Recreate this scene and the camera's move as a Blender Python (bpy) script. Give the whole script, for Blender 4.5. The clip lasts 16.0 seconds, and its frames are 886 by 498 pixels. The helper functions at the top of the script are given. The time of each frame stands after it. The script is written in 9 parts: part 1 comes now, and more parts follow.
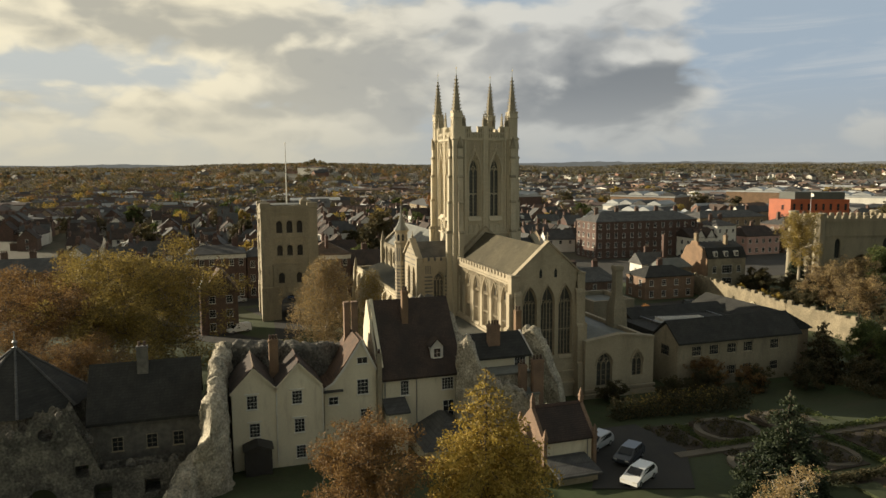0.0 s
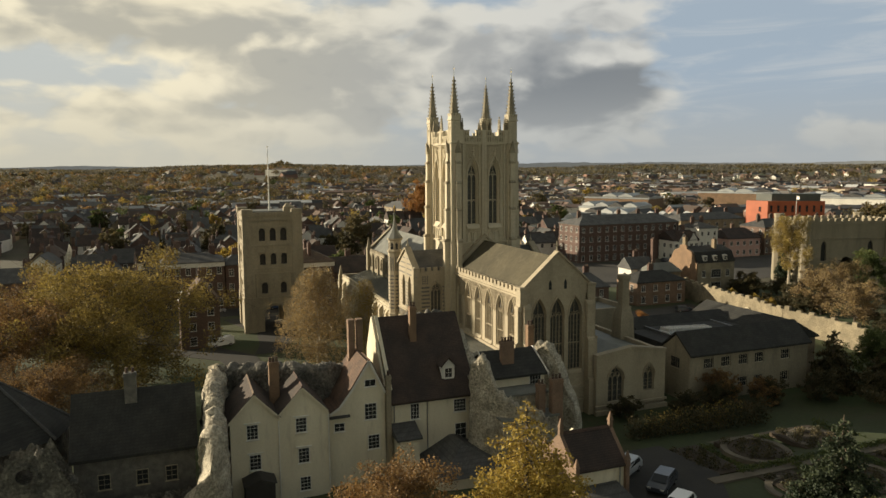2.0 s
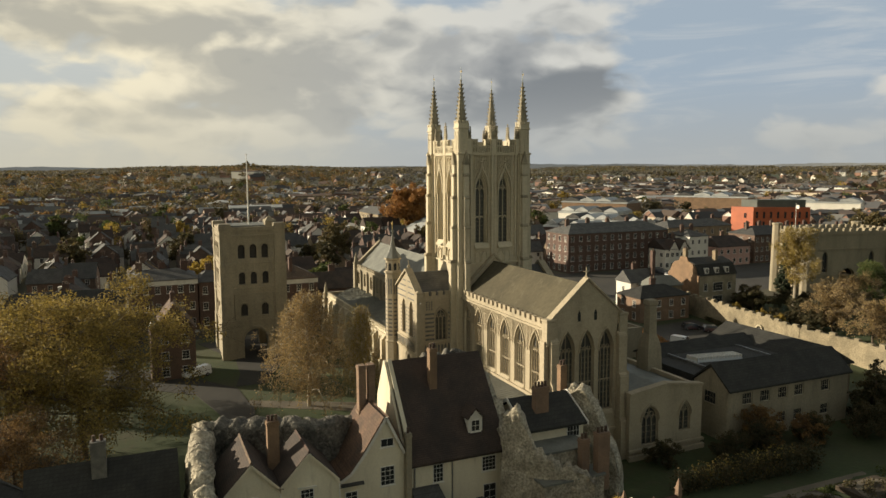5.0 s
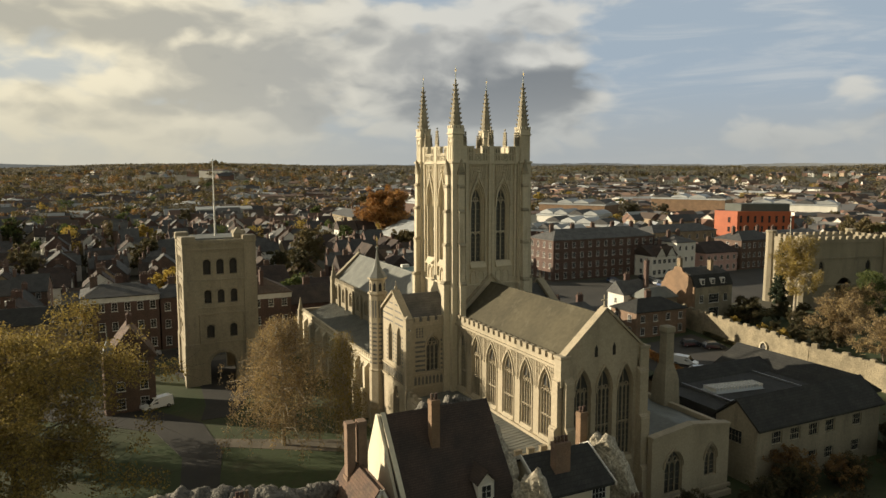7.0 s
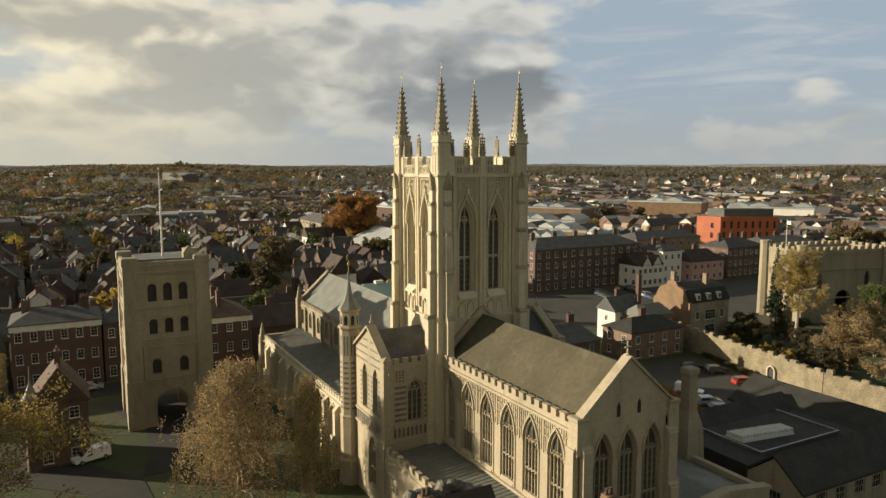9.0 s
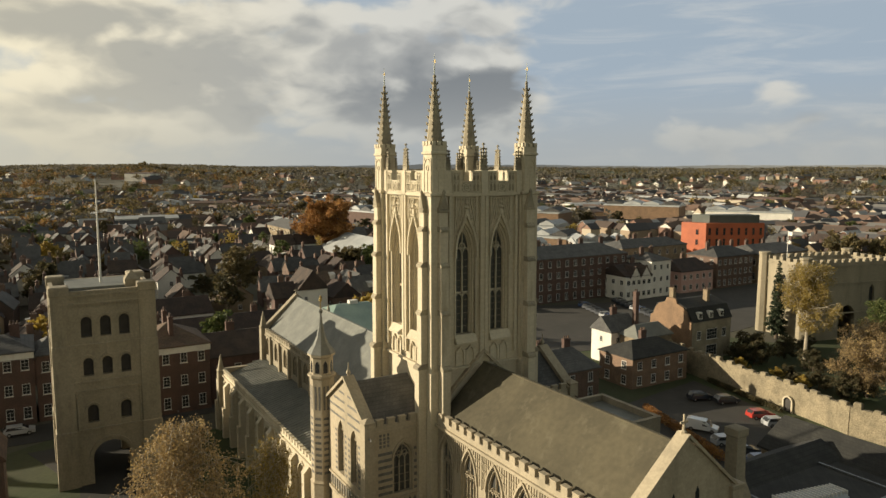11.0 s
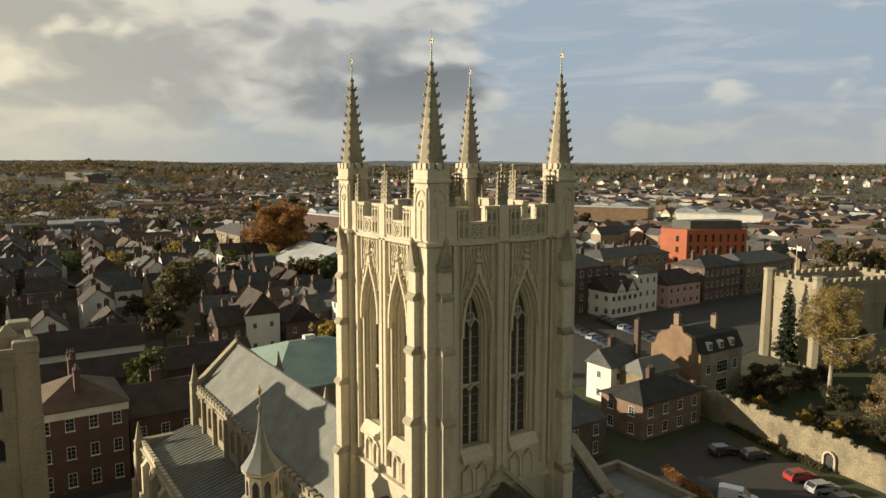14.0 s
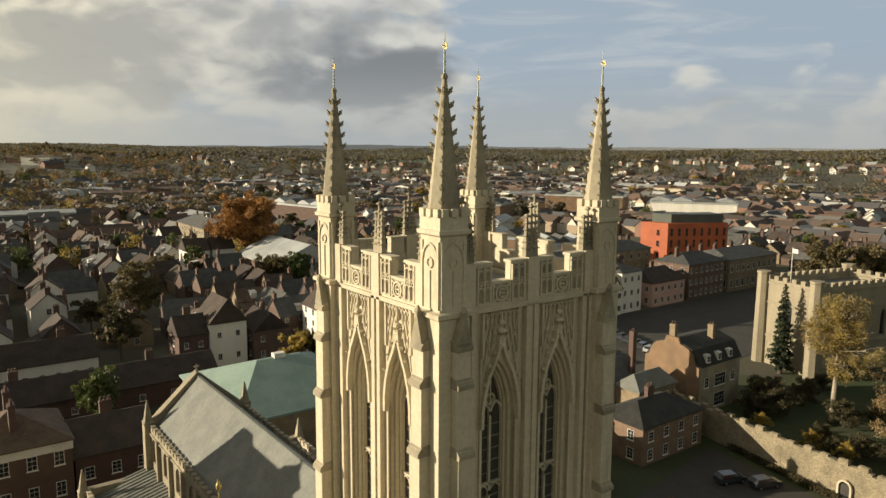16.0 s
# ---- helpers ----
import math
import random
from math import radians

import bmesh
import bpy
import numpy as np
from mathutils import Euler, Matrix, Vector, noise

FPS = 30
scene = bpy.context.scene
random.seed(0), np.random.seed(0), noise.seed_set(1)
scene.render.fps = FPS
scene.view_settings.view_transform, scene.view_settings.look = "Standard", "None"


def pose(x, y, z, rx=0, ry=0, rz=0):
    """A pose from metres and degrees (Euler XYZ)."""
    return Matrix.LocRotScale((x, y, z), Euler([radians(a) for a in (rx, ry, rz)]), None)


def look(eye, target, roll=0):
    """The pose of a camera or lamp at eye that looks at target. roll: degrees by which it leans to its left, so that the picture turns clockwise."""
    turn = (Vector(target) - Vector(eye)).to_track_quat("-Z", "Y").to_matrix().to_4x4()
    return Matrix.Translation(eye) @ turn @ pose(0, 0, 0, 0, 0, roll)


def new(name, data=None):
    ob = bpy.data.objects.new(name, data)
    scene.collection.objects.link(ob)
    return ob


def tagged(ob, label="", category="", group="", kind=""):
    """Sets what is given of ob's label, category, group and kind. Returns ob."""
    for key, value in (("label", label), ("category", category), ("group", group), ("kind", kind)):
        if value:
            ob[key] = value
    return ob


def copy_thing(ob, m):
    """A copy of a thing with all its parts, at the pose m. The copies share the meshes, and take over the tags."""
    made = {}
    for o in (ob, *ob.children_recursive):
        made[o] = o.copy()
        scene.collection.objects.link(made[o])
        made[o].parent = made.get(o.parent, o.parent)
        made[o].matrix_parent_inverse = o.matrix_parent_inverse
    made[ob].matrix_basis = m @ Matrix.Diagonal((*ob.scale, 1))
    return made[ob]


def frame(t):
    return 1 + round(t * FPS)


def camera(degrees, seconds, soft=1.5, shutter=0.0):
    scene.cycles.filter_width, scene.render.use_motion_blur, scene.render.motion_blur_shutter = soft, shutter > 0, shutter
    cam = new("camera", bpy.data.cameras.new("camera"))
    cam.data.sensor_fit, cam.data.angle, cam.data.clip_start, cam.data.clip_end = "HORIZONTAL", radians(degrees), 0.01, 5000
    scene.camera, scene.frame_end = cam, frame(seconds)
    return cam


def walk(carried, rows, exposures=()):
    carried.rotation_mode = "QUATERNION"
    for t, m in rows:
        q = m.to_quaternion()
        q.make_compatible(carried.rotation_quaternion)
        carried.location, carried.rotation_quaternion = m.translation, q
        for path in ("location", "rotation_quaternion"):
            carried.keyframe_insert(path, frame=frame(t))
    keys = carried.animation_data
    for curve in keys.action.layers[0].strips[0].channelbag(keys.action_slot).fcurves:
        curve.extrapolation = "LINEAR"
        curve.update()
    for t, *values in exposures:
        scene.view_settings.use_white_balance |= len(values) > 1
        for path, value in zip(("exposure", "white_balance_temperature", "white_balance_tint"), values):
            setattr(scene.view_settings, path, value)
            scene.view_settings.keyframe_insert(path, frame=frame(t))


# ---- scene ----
cam = camera(63.8, 16.0)
PATH = [
    (0, (118.373, -44.342, 29.867), (116.483, -43.727, 29.637), -0.3),
    (0.5, (116.663, -45.19, 30.05), (114.782, -44.55, 29.82), -0.3),
    (1, (115.031, -45.957, 30.201), (113.157, -45.296, 29.971), -0.4),
    (1.5, (113.32, -46.604, 30.387), (111.453, -45.924, 30.158), -0.4),
    (2, (111.458, -47.227, 30.599), (109.599, -46.525, 30.371), -0.4),
    (2.5, (109.602, -47.748, 30.905), (107.751, -47.026, 30.676), -0.4),
    (3, (107.615, -48.177, 31.153), (105.77, -47.438, 30.927), -0.4),
    (5.5, (95.919, -48.344, 32.799), (94.103, -47.54, 32.57), -0.2),
    (6, (93.124, -47.904, 33.265), (91.316, -47.08, 33.032), -0.1),
    (6.5, (90.025, -47.12, 33.592), (88.226, -46.277, 33.359), -0.2),
    (7, (86.989, -46.293, 33.884), (85.199, -45.431, 33.654), -0.1),
    (7.5, (83.932, -45.368, 34.344), (82.151, -44.487, 34.113), -0.1),
    (8, (80.665, -44.134, 34.706), (78.894, -43.235, 34.475), -0.1),
    (8.5, (77.23, -42.757, 35.06), (75.468, -41.84, 34.83), -0.2),
    (9, (73.677, -41.496, 35.358), (71.925, -40.56, 35.129), -0.1),
    (11.5, (56.622, -35.281, 37.202), (54.921, -34.254, 36.974), -0.0),
    (12, (53.264, -33.936, 37.595), (51.574, -32.891, 37.366), -0.0),
    (12.5, (49.922, -32.335, 38.015), (48.243, -31.273, 37.783), 0.0),
    (13, (46.632, -30.796, 38.275), (44.964, -29.718, 38.043), 0.1),
    (13.5, (43.179, -29.115, 38.695), (41.521, -28.022, 38.459), 0.1),
    (14, (39.745, -27.563, 39.069), (38.097, -26.454, 38.831), 0.1),
    (14.5, (36.438, -26.05, 39.681), (34.799, -24.927, 39.455), 0.2),
    (15, (33.478, -24.753, 40.362), (31.851, -23.614, 40.13), 0.2),
    (15.5, (31.347, -23.933, 41.027), (29.736, -22.775, 40.779), 0.3),
    (16, (30.017, -23.512, 41.708), (28.425, -22.336, 41.426), 0.3),
]
walk(cam, [(t, look(eye, target, roll)) for t, eye, target, roll in PATH])

# ---- world, sun ----
SUN_AZ = 217.0   # compass bearing of the sun, 180 is south
SUN_EL = 13.5
scene.view_settings.exposure = 0.6
world = bpy.data.worlds.new("sky")
scene.world = world
world.use_nodes = True
wn, wl = world.node_tree.nodes, world.node_tree.links
wn.clear()


def wnode(kind, **kw):
    n = wn.new(kind)
    for k, v in kw.items():
        n.inputs[k].default_value = v
    return n


def wmath(op, a, b=None, clamp=False):
    n = wn.new("ShaderNodeMath")
    n.operation, n.use_clamp = op, clamp
    for i, v in enumerate((a, b)):
        if v is None:
            continue
        if isinstance(v, (int, float)):
            n.inputs[i].default_value = v
        else:
            wl.new(v, n.inputs[i])
    return n.outputs[0]


sky = wn.new("ShaderNodeTexSky")
sky.sky_type, sky.sun_disc = "NISHITA", False
sky.sun_elevation, sky.sun_rotation = radians(SUN_EL), radians(SUN_AZ)
sky.air_density, sky.dust_density, sky.ozone_density = 1.0, 1.5, 1.0
tc = wn.new("ShaderNodeTexCoord")
sep = wn.new("ShaderNodeSeparateXYZ")
wl.new(tc.outputs["Generated"], sep.inputs[0])
up = wmath("MAXIMUM", sep.outputs[2], 0.0)
# bearing in radians: 0 is west, positive to the north
west = wmath("ARCTAN2", sep.outputs[1], wmath("MULTIPLY", sep.outputs[0], -1.0))


def wnoise(scale, detail, vec, rough=0.55, distort=0.0):
    n = wnode("ShaderNodeTexNoise", Scale=scale, Detail=detail, Roughness=rough, Distortion=distort)
    wl.new(vec, n.inputs["Vector"])
    return n.outputs["Fac"]


def wrange(v, a, b, c=0.0, d=1.0):
    n = wn.new("ShaderNodeMapRange")
    n.interpolation_type = "SMOOTHSTEP"
    for i, k in enumerate((a, b, c, d)):
        n.inputs[1 + i].default_value = k
    wl.new(v, n.inputs[0])
    return n.outputs[0]


def bank(b0, sb, e0, se):
    """A soft bank of cloud round a bearing and a height, in degrees."""
    u = wmath("POWER", wmath("DIVIDE", wmath("SUBTRACT", west, radians(b0)), radians(sb)), 2.0)
    v = wmath("POWER", wmath("DIVIDE", wmath("SUBTRACT", up, math.sin(radians(e0))), math.sin(radians(se))), 2.0)
    return wmath("POWER", 2.718, wmath("MULTIPLY", wmath("ADD", u, v), -1.0))


def wsum(*vs):
    out = vs[0]
    for v in vs[1:]:
        out = wmath("ADD", out, v)
    return out


def wmix(fac, a, b):
    n = wn.new("ShaderNodeMixRGB")
    for i, v in enumerate((fac, a, b)):
        if isinstance(v, tuple):
            n.inputs[i].default_value = (*v, 1)
        elif isinstance(v, float):
            n.inputs[i].default_value = v
        else:
            wl.new(v, n.inputs[i])
    return n.outputs[0]


def place(du, dv):
    """Bearing and height of the looked-at sky, clouds drawn out sideways; moved by du, dv to look towards the sun."""
    n = wn.new("ShaderNodeCombineXYZ")
    wl.new(wmath("ADD", west, du), n.inputs[0])
    wl.new(wmath("ADD", wmath("MULTIPLY", up, 2.0), dv), n.inputs[1])
    n.inputs[2].default_value = 0.37
    return n.outputs[0]


def billow(scale, vec):
    """Rounded heads of heaped cloud, smaller ones on the larger."""
    n = wn.new("ShaderNodeTexVoronoi")
    n.feature = "SMOOTH_F1"
    n.inputs["Scale"].default_value, n.inputs["Detail"].default_value, n.inputs["Roughness"].default_value = scale, 2.5, 0.5
    n.inputs["Smoothness"].default_value = 0.35
    wl.new(vec, n.inputs["Vector"])
    return wmath("SUBTRACT", 1.0, n.outputs["Distance"])


def heap(vec):
    warp = wn.new("ShaderNodeVectorMath")
    warp.operation = "ADD"
    nz = wnode("ShaderNodeTexNoise", Scale=7.0, Detail=3.0)
    wl.new(vec, nz.inputs["Vector"])
    sc = wn.new("ShaderNodeVectorMath")
    sc.operation, sc.inputs[1].default_value = "MULTIPLY", (0.09, 0.09, 0.0)
    wl.new(nz.outputs["Color"], sc.inputs[0])
    wl.new(vec, warp.inputs[0]), wl.new(sc.outputs[0], warp.inputs[1])
    v = warp.outputs[0]
    return wsum(wmath("MULTIPLY", wnoise(3.6, 3.0, v, 0.5), 0.50), wmath("MULTIPLY", billow(9.0, v), 0.26), wmath("MULTIPLY", wnoise(17.0, 7.0, v, 0.55), 0.24))


here, lit_side = place(0.0, 0.0), place(-0.035, 0.05)
n_here, n_lit = heap(here), heap(lit_side)
away = wrange(wmath("ABSOLUTE", west), radians(75), radians(115))
south = wrange(west, radians(30), radians(-4))
overhead = wrange(up, 0.34, 0.62)
# where the cloud is heaped and where it breaks
form = wsum(wmath("MULTIPLY", bank(30.5, 8.5, 6.4, 3.3), 0.34), wmath("MULTIPLY", bank(14, 16.0, 8.6, 5.0), 0.24), wmath("MULTIPLY", bank(-8, 16.0, 10.4, 2.8), 0.16),
            wmath("MULTIPLY", bank(-4, 26.0, 3.6, 2.2), 0.22), wmath("MULTIPLY", bank(-12, 9.0, 6.9, 0.8), -0.16), wmath("MULTIPLY", bank(48, 10.0, 8.6, 4.8), -0.17),
            wmath("MULTIPLY", bank(38, 9.0, 12.6, 2.2), 0.10), wmath("MULTIPLY", bank(54, 13.0, 2.4, 1.2), 0.07), wmath("MULTIPLY", bank(41.5, 3.5, 6.5, 4.5), -0.13), wmath("MULTIPLY", bank(51, 8.0, 4.2, 2.2), -0.09), wmath("MULTIPLY", bank(0, 26.0, 14.5, 1.8), -0.04))
cover = wsum(n_here, form)
cloud = wmath("MULTIPLY", wrange(cover, 0.385, 0.53), wmath("SUBTRACT", 1.0, wmath("MULTIPLY", wmath("MAXIMUM", away, overhead), 0.2)))
# thin streaks of high cloud
thin = wn.new("ShaderNodeVectorMath")
thin.operation, thin.inputs[1].default_value = "MULTIPLY", (1.0, 3.4, 1.0)
wl.new(here, thin.inputs[0])
veil = wmath("MULTIPLY", wrange(wnoise(5.0, 6.0, thin.outputs[0], 0.6, 0.6), 0.46, 0.74), 0.75)
relief = wmath("MULTIPLY", wmath("SUBTRACT", n_lit, n_here), 3.2)
depth = wrange(cover, 0.44, 0.76)
grey = wrange(wsum(wmath("MULTIPLY", depth, 0.75), relief), -0.06, 0.62)
dark = wrange(wsum(bank(30.5, 10.5, 5.4, 3.3), wmath("MULTIPLY", wsum(n_here, -0.45), 1.2), wmath("MULTIPLY", relief, 0.6)), 0.18, 0.74)
lit = wmix(south, (7.8, 7.7, 7.1), (11.0, 9.9, 7.2))
shade = wmix(south, (4.3, 4.4, 4.35), (5.2, 5.0, 4.2))
white = wmix(wmath("MULTIPLY", dark, 0.95), wmix(wmath("MULTIPLY", grey, 0.92), lit, shade), (2.45, 2.65, 2.8))
skyup = wn.new("ShaderNodeMixRGB")
skyup.blend_type, skyup.inputs[0].default_value = "MULTIPLY", 1.0
wl.new(sky.outputs[0], skyup.inputs[1])
skyup.inputs[2].default_value = (1.5, 1.36, 1.15, 1)
open_sky = wmix(wmath("SUBTRACT", 1.0, wmath("MAXIMUM", away, overhead)), skyup.outputs[0], wmix(south, (4.2, 5.1, 6.0), (6.4, 6.7, 6.4)))
blue = wmix(veil, open_sky, wmix(south, (6.2, 6.6, 6.8), (8.0, 7.9, 7.0)))
blend = wmix(wmath("MULTIPLY", cloud, 0.95), blue, white)
haze = wn.new("ShaderNodeMixRGB")
wl.new(wrange(up, 0.0, 0.13, 0.85, 0.0), haze.inputs[0])
wl.new(blend, haze.inputs[1])
wl.new(wmix(south, (4.9, 5.1, 5.0), (6.9, 6.5, 5.2)), haze.inputs[2])
# the sky away from the low sun is dimmer
dim = wn.new("ShaderNodeMixRGB")
dim.blend_type = "MULTIPLY"
wl.new(wmath("MAXIMUM", away, overhead), dim.inputs[0])
wl.new(haze.outputs[0], dim.inputs[1])
dim.inputs[2].default_value = (1.0, 0.93, 0.80, 1)
bg = wn.new("ShaderNodeBackground")
bg.inputs[1].default_value = 0.056
wl.new(dim.outputs[0], bg.inputs[0])
wout = wn.new("ShaderNodeOutputWorld")
wl.new(bg.outputs[0], wout.inputs[0])

sun = new("sun", bpy.data.lights.new("sun", "SUN"))
sun.data.energy, sun.data.angle, sun.data.color = 5.0, radians(0.5), (1.0, 0.865, 0.63)
_a, _e = radians(SUN_AZ), radians(SUN_EL)
sun_dir = Vector((math.sin(_a) * math.cos(_e), math.cos(_a) * math.cos(_e), math.sin(_e)))
sun.matrix_world = look(sun_dir * 300, (0, 0, 0))

# ---- materials ----
def mat(name, c1, c2=None, scale=0.4, fine=6.0, rough=0.85, bump=0.25, metal=0.0, vary=0.0, streak=False, pattern=None, dist=0.05, dirt=None, grain=0.15):
    """Two colours mixed by broad noise, fine grain, bump; vary shifts the value from object to object."""
    m = bpy.data.materials.new(name)
    m.use_nodes = True
    nt = m.node_tree
    n, l = nt.nodes, nt.links
    b = n["Principled BSDF"]
    b.inputs["Roughness"].default_value, b.inputs["Metallic"].default_value = rough, metal
    c2 = c2 or tuple(v * 0.75 for v in c1)
    t = n.new("ShaderNodeTexCoord")
    mp = n.new("ShaderNodeMapping")
    l.new(t.outputs["Object"], mp.inputs[0])
    if streak:
        mp.inputs["Scale"].default_value = (1, 1, 0.22)
    big = n.new("ShaderNodeTexNoise")
    big.inputs["Scale"].default_value, big.inputs["Detail"].default_value = scale, 5
    l.new(mp.outputs[0], big.inputs["Vector"])
    sm = n.new("ShaderNodeTexNoise")
    sm.inputs["Scale"].default_value, sm.inputs["Detail"].default_value = fine, 6
    l.new(t.outputs["Object"], sm.inputs["Vector"])
    r = n.new("ShaderNodeMapRange")
    r.inputs[1].default_value, r.inputs[2].default_value = 0.36, 0.64
    l.new(big.outputs["Fac"], r.inputs[0])
    mix = n.new("ShaderNodeMixRGB")
    mix.inputs[1].default_value, mix.inputs[2].default_value = (*c1, 1), (*c2, 1)
    l.new(r.outputs[0], mix.inputs[0])
    col, height = mix.outputs[0], sm.outputs["Fac"]
    if pattern:
        pt = n.new("ShaderNodeTexBrick")
        pw, ph, mortar, amount, tone = pattern
        pt.inputs["Scale"].default_value = 1.0
        pt.inputs["Brick Width"].default_value, pt.inputs["Row Height"].default_value = pw, ph
        pt.inputs["Mortar Size"].default_value = mortar
        pt.inputs["Color1"].default_value, pt.inputs["Color2"].default_value = (1, 1, 1, 1), (tone, tone, tone, 1)
        pt.inputs["Mortar"].default_value = (amount, amount, amount, 1)
        pm = n.new("ShaderNodeMapping")
        # rows follow the height; along the wall x and y are added together
        sp, cb, ad = n.new("ShaderNodeSeparateXYZ"), n.new("ShaderNodeCombineXYZ"), n.new("ShaderNodeMath")
        ad.operation = "ADD"
        l.new(t.outputs["Object"], sp.inputs[0])
        l.new(sp.outputs[0], ad.inputs[0]), l.new(sp.outputs[1], ad.inputs[1])
        l.new(ad.outputs[0], cb.inputs[0]), l.new(sp.outputs[2], cb.inputs[1])
        l.new(cb.outputs[0], pt.inputs["Vector"])
        mu = n.new("ShaderNodeMixRGB")
        mu.blend_type, mu.inputs[0].default_value = "MULTIPLY", 1.0
        l.new(col, mu.inputs[1]), l.new(pt.outputs["Color"], mu.inputs[2])
        col = mu.outputs[0]
    g = n.new("ShaderNodeMixRGB")
    g.blend_type, g.inputs[0].default_value = "MULTIPLY", 1.0
    gr = n.new("ShaderNodeMapRange")
    gr.inputs[1].default_value, gr.inputs[2].default_value, gr.inputs[3].default_value, gr.inputs[4].default_value = 0.3, 0.7, 1.0 - grain, 1.0 + grain * 0.6
    l.new(sm.outputs["Fac"], gr.inputs[0])
    l.new(col, g.inputs[1]), l.new(gr.outputs[0], g.inputs[2])
    col = g.outputs[0]
    if dirt:
        dn = n.new("ShaderNodeTexNoise")
        dn.inputs["Scale"].default_value, dn.inputs["Detail"].default_value, dn.inputs["Roughness"].default_value = scale * 2.7, 8, 0.7
        l.new(mp.outputs[0], dn.inputs["Vector"])
        dr = n.new("ShaderNodeMapRange")
        dr.inputs[1].default_value, dr.inputs[2].default_value, dr.inputs[4].default_value = 0.54, 0.70, 0.8
        l.new(dn.outputs["Fac"], dr.inputs[0])
        dm = n.new("ShaderNodeMixRGB")
        dm.inputs[2].default_value = (*dirt, 1)
        l.new(dr.outputs[0], dm.inputs[0]), l.new(col, dm.inputs[1])
        col = dm.outputs[0]
    if vary:
        oi = n.new("ShaderNodeObjectInfo")
        hs = n.new("ShaderNodeHueSaturation")
        vr, hr = n.new("ShaderNodeMapRange"), n.new("ShaderNodeMapRange")
        vr.inputs[3].default_value, vr.inputs[4].default_value = 1 - vary, 1 + vary
        hr.inputs[3].default_value, hr.inputs[4].default_value = 0.5 - 0.05 * vary, 0.5 + 0.05 * vary
        l.new(oi.outputs["Random"], vr.inputs[0]), l.new(oi.outputs["Random"], hr.inputs[0])
        l.new(vr.outputs[0], hs.inputs["Value"]), l.new(hr.outputs[0], hs.inputs["Hue"])
        l.new(col, hs.inputs["Color"])
        col = hs.outputs[0]
    l.new(col, b.inputs["Base Color"])
    bp = n.new("ShaderNodeBump")
    bp.inputs["Strength"].default_value, bp.inputs["Distance"].default_value = bump, dist
    l.new(height, bp.inputs["Height"])
    l.new(bp.outputs[0], b.inputs["Normal"])
    return m


STONE = mat("limestone", (0.60, 0.53, 0.395), (0.50, 0.44, 0.32), 0.2, 5, 0.9, 0.12, grain=0.10, dirt=(0.33, 0.28, 0.195), streak=True, pattern=(0.7, 0.32, 0.010, 0.9, 0.93), vary=0.03)
CHOIRSTONE = mat("weathered_choir_limestone", (0.43, 0.365, 0.26), (0.34, 0.29, 0.205), 0.2, 5, 0.9, 0.15, grain=0.14, dirt=(0.23, 0.20, 0.145), streak=True, pattern=(0.7, 0.32, 0.010, 0.9, 0.93))
STONE_D = mat("weathered_and_recess_stone", (0.36, 0.315, 0.225), (0.23, 0.20, 0.145), 0.5, 5, 0.92, 0.4)
OLD_STONE = mat("norman_stone", (0.345, 0.295, 0.21), (0.26, 0.226, 0.16), 0.3, 4, 0.92, 0.3, streak=True, dirt=(0.19, 0.165, 0.12), pattern=(0.6, 0.3, 0.010, 0.9, 0.93))
FLINT = mat("flint_panel", (0.16, 0.15, 0.13), (0.10, 0.095, 0.085), 1.5, 9, 0.7, 0.5)
RUBBLE = mat("flint_rubble", (0.52, 0.465, 0.36), (0.33, 0.295, 0.23), 0.9, 4.5, 0.95, 1.0, dist=0.2, dirt=(0.13, 0.12, 0.08), grain=0.5)
LEAD = mat("lead_roof", (0.172, 0.176, 0.155), (0.125, 0.13, 0.116), 0.5, 3, 0.65, 0.15, dirt=(0.12, 0.12, 0.10))
MOSSY = mat("mossy_lead_roof", (0.094, 0.081, 0.050), (0.062, 0.054, 0.034), 0.22, 2.2, 0.95, 0.12, dirt=(0.135, 0.12, 0.08), grain=0.16, streak=True)
SLATE = mat("slate_roof", (0.115, 0.113, 0.108), (0.078, 0.077, 0.076), 0.6, 5, 0.85, 0.3, vary=0.25, pattern=(0.35, 0.25, 0.02, 0.6, 0.78))
TILE = mat("clay_tile_roof", (0.155, 0.095, 0.068), (0.10, 0.066, 0.050), 0.5, 6, 0.9, 0.4, vary=0.35, pattern=(0.2, 0.16, 0.02, 0.5, 0.78), dirt=(0.10, 0.085, 0.05))
DARKTILE = mat("dark_tile_roof", (0.085, 0.058, 0.046), (0.052, 0.040, 0.034), 0.5, 6, 0.9, 0.4, vary=0.2, pattern=(0.2, 0.16, 0.02, 0.55, 0.78))
BRICK = mat("red_brick", (0.125, 0.077, 0.060), (0.092, 0.061, 0.049), 0.6, 8, 0.9, 0.3, vary=0.2, pattern=(0.23, 0.075, 0.012, 1.3, 0.78))
BUFF = mat("buff_brick", (0.32, 0.25, 0.16), (0.24, 0.185, 0.12), 0.6, 8, 0.9, 0.3, vary=0.15, pattern=(0.23, 0.075, 0.012, 0.75, 0.78))
RENDER = mat("pale_render", (0.70, 0.64, 0.49), (0.62, 0.56, 0.42), 0.35, 6, 0.9, 0.06, streak=True, dirt=(0.50, 0.44, 0.33), grain=0.06)
WHITE = mat("white_render", (0.74, 0.71, 0.64), (0.66, 0.63, 0.56), 0.35, 6, 0.88, 0.12, vary=0.1, streak=True)
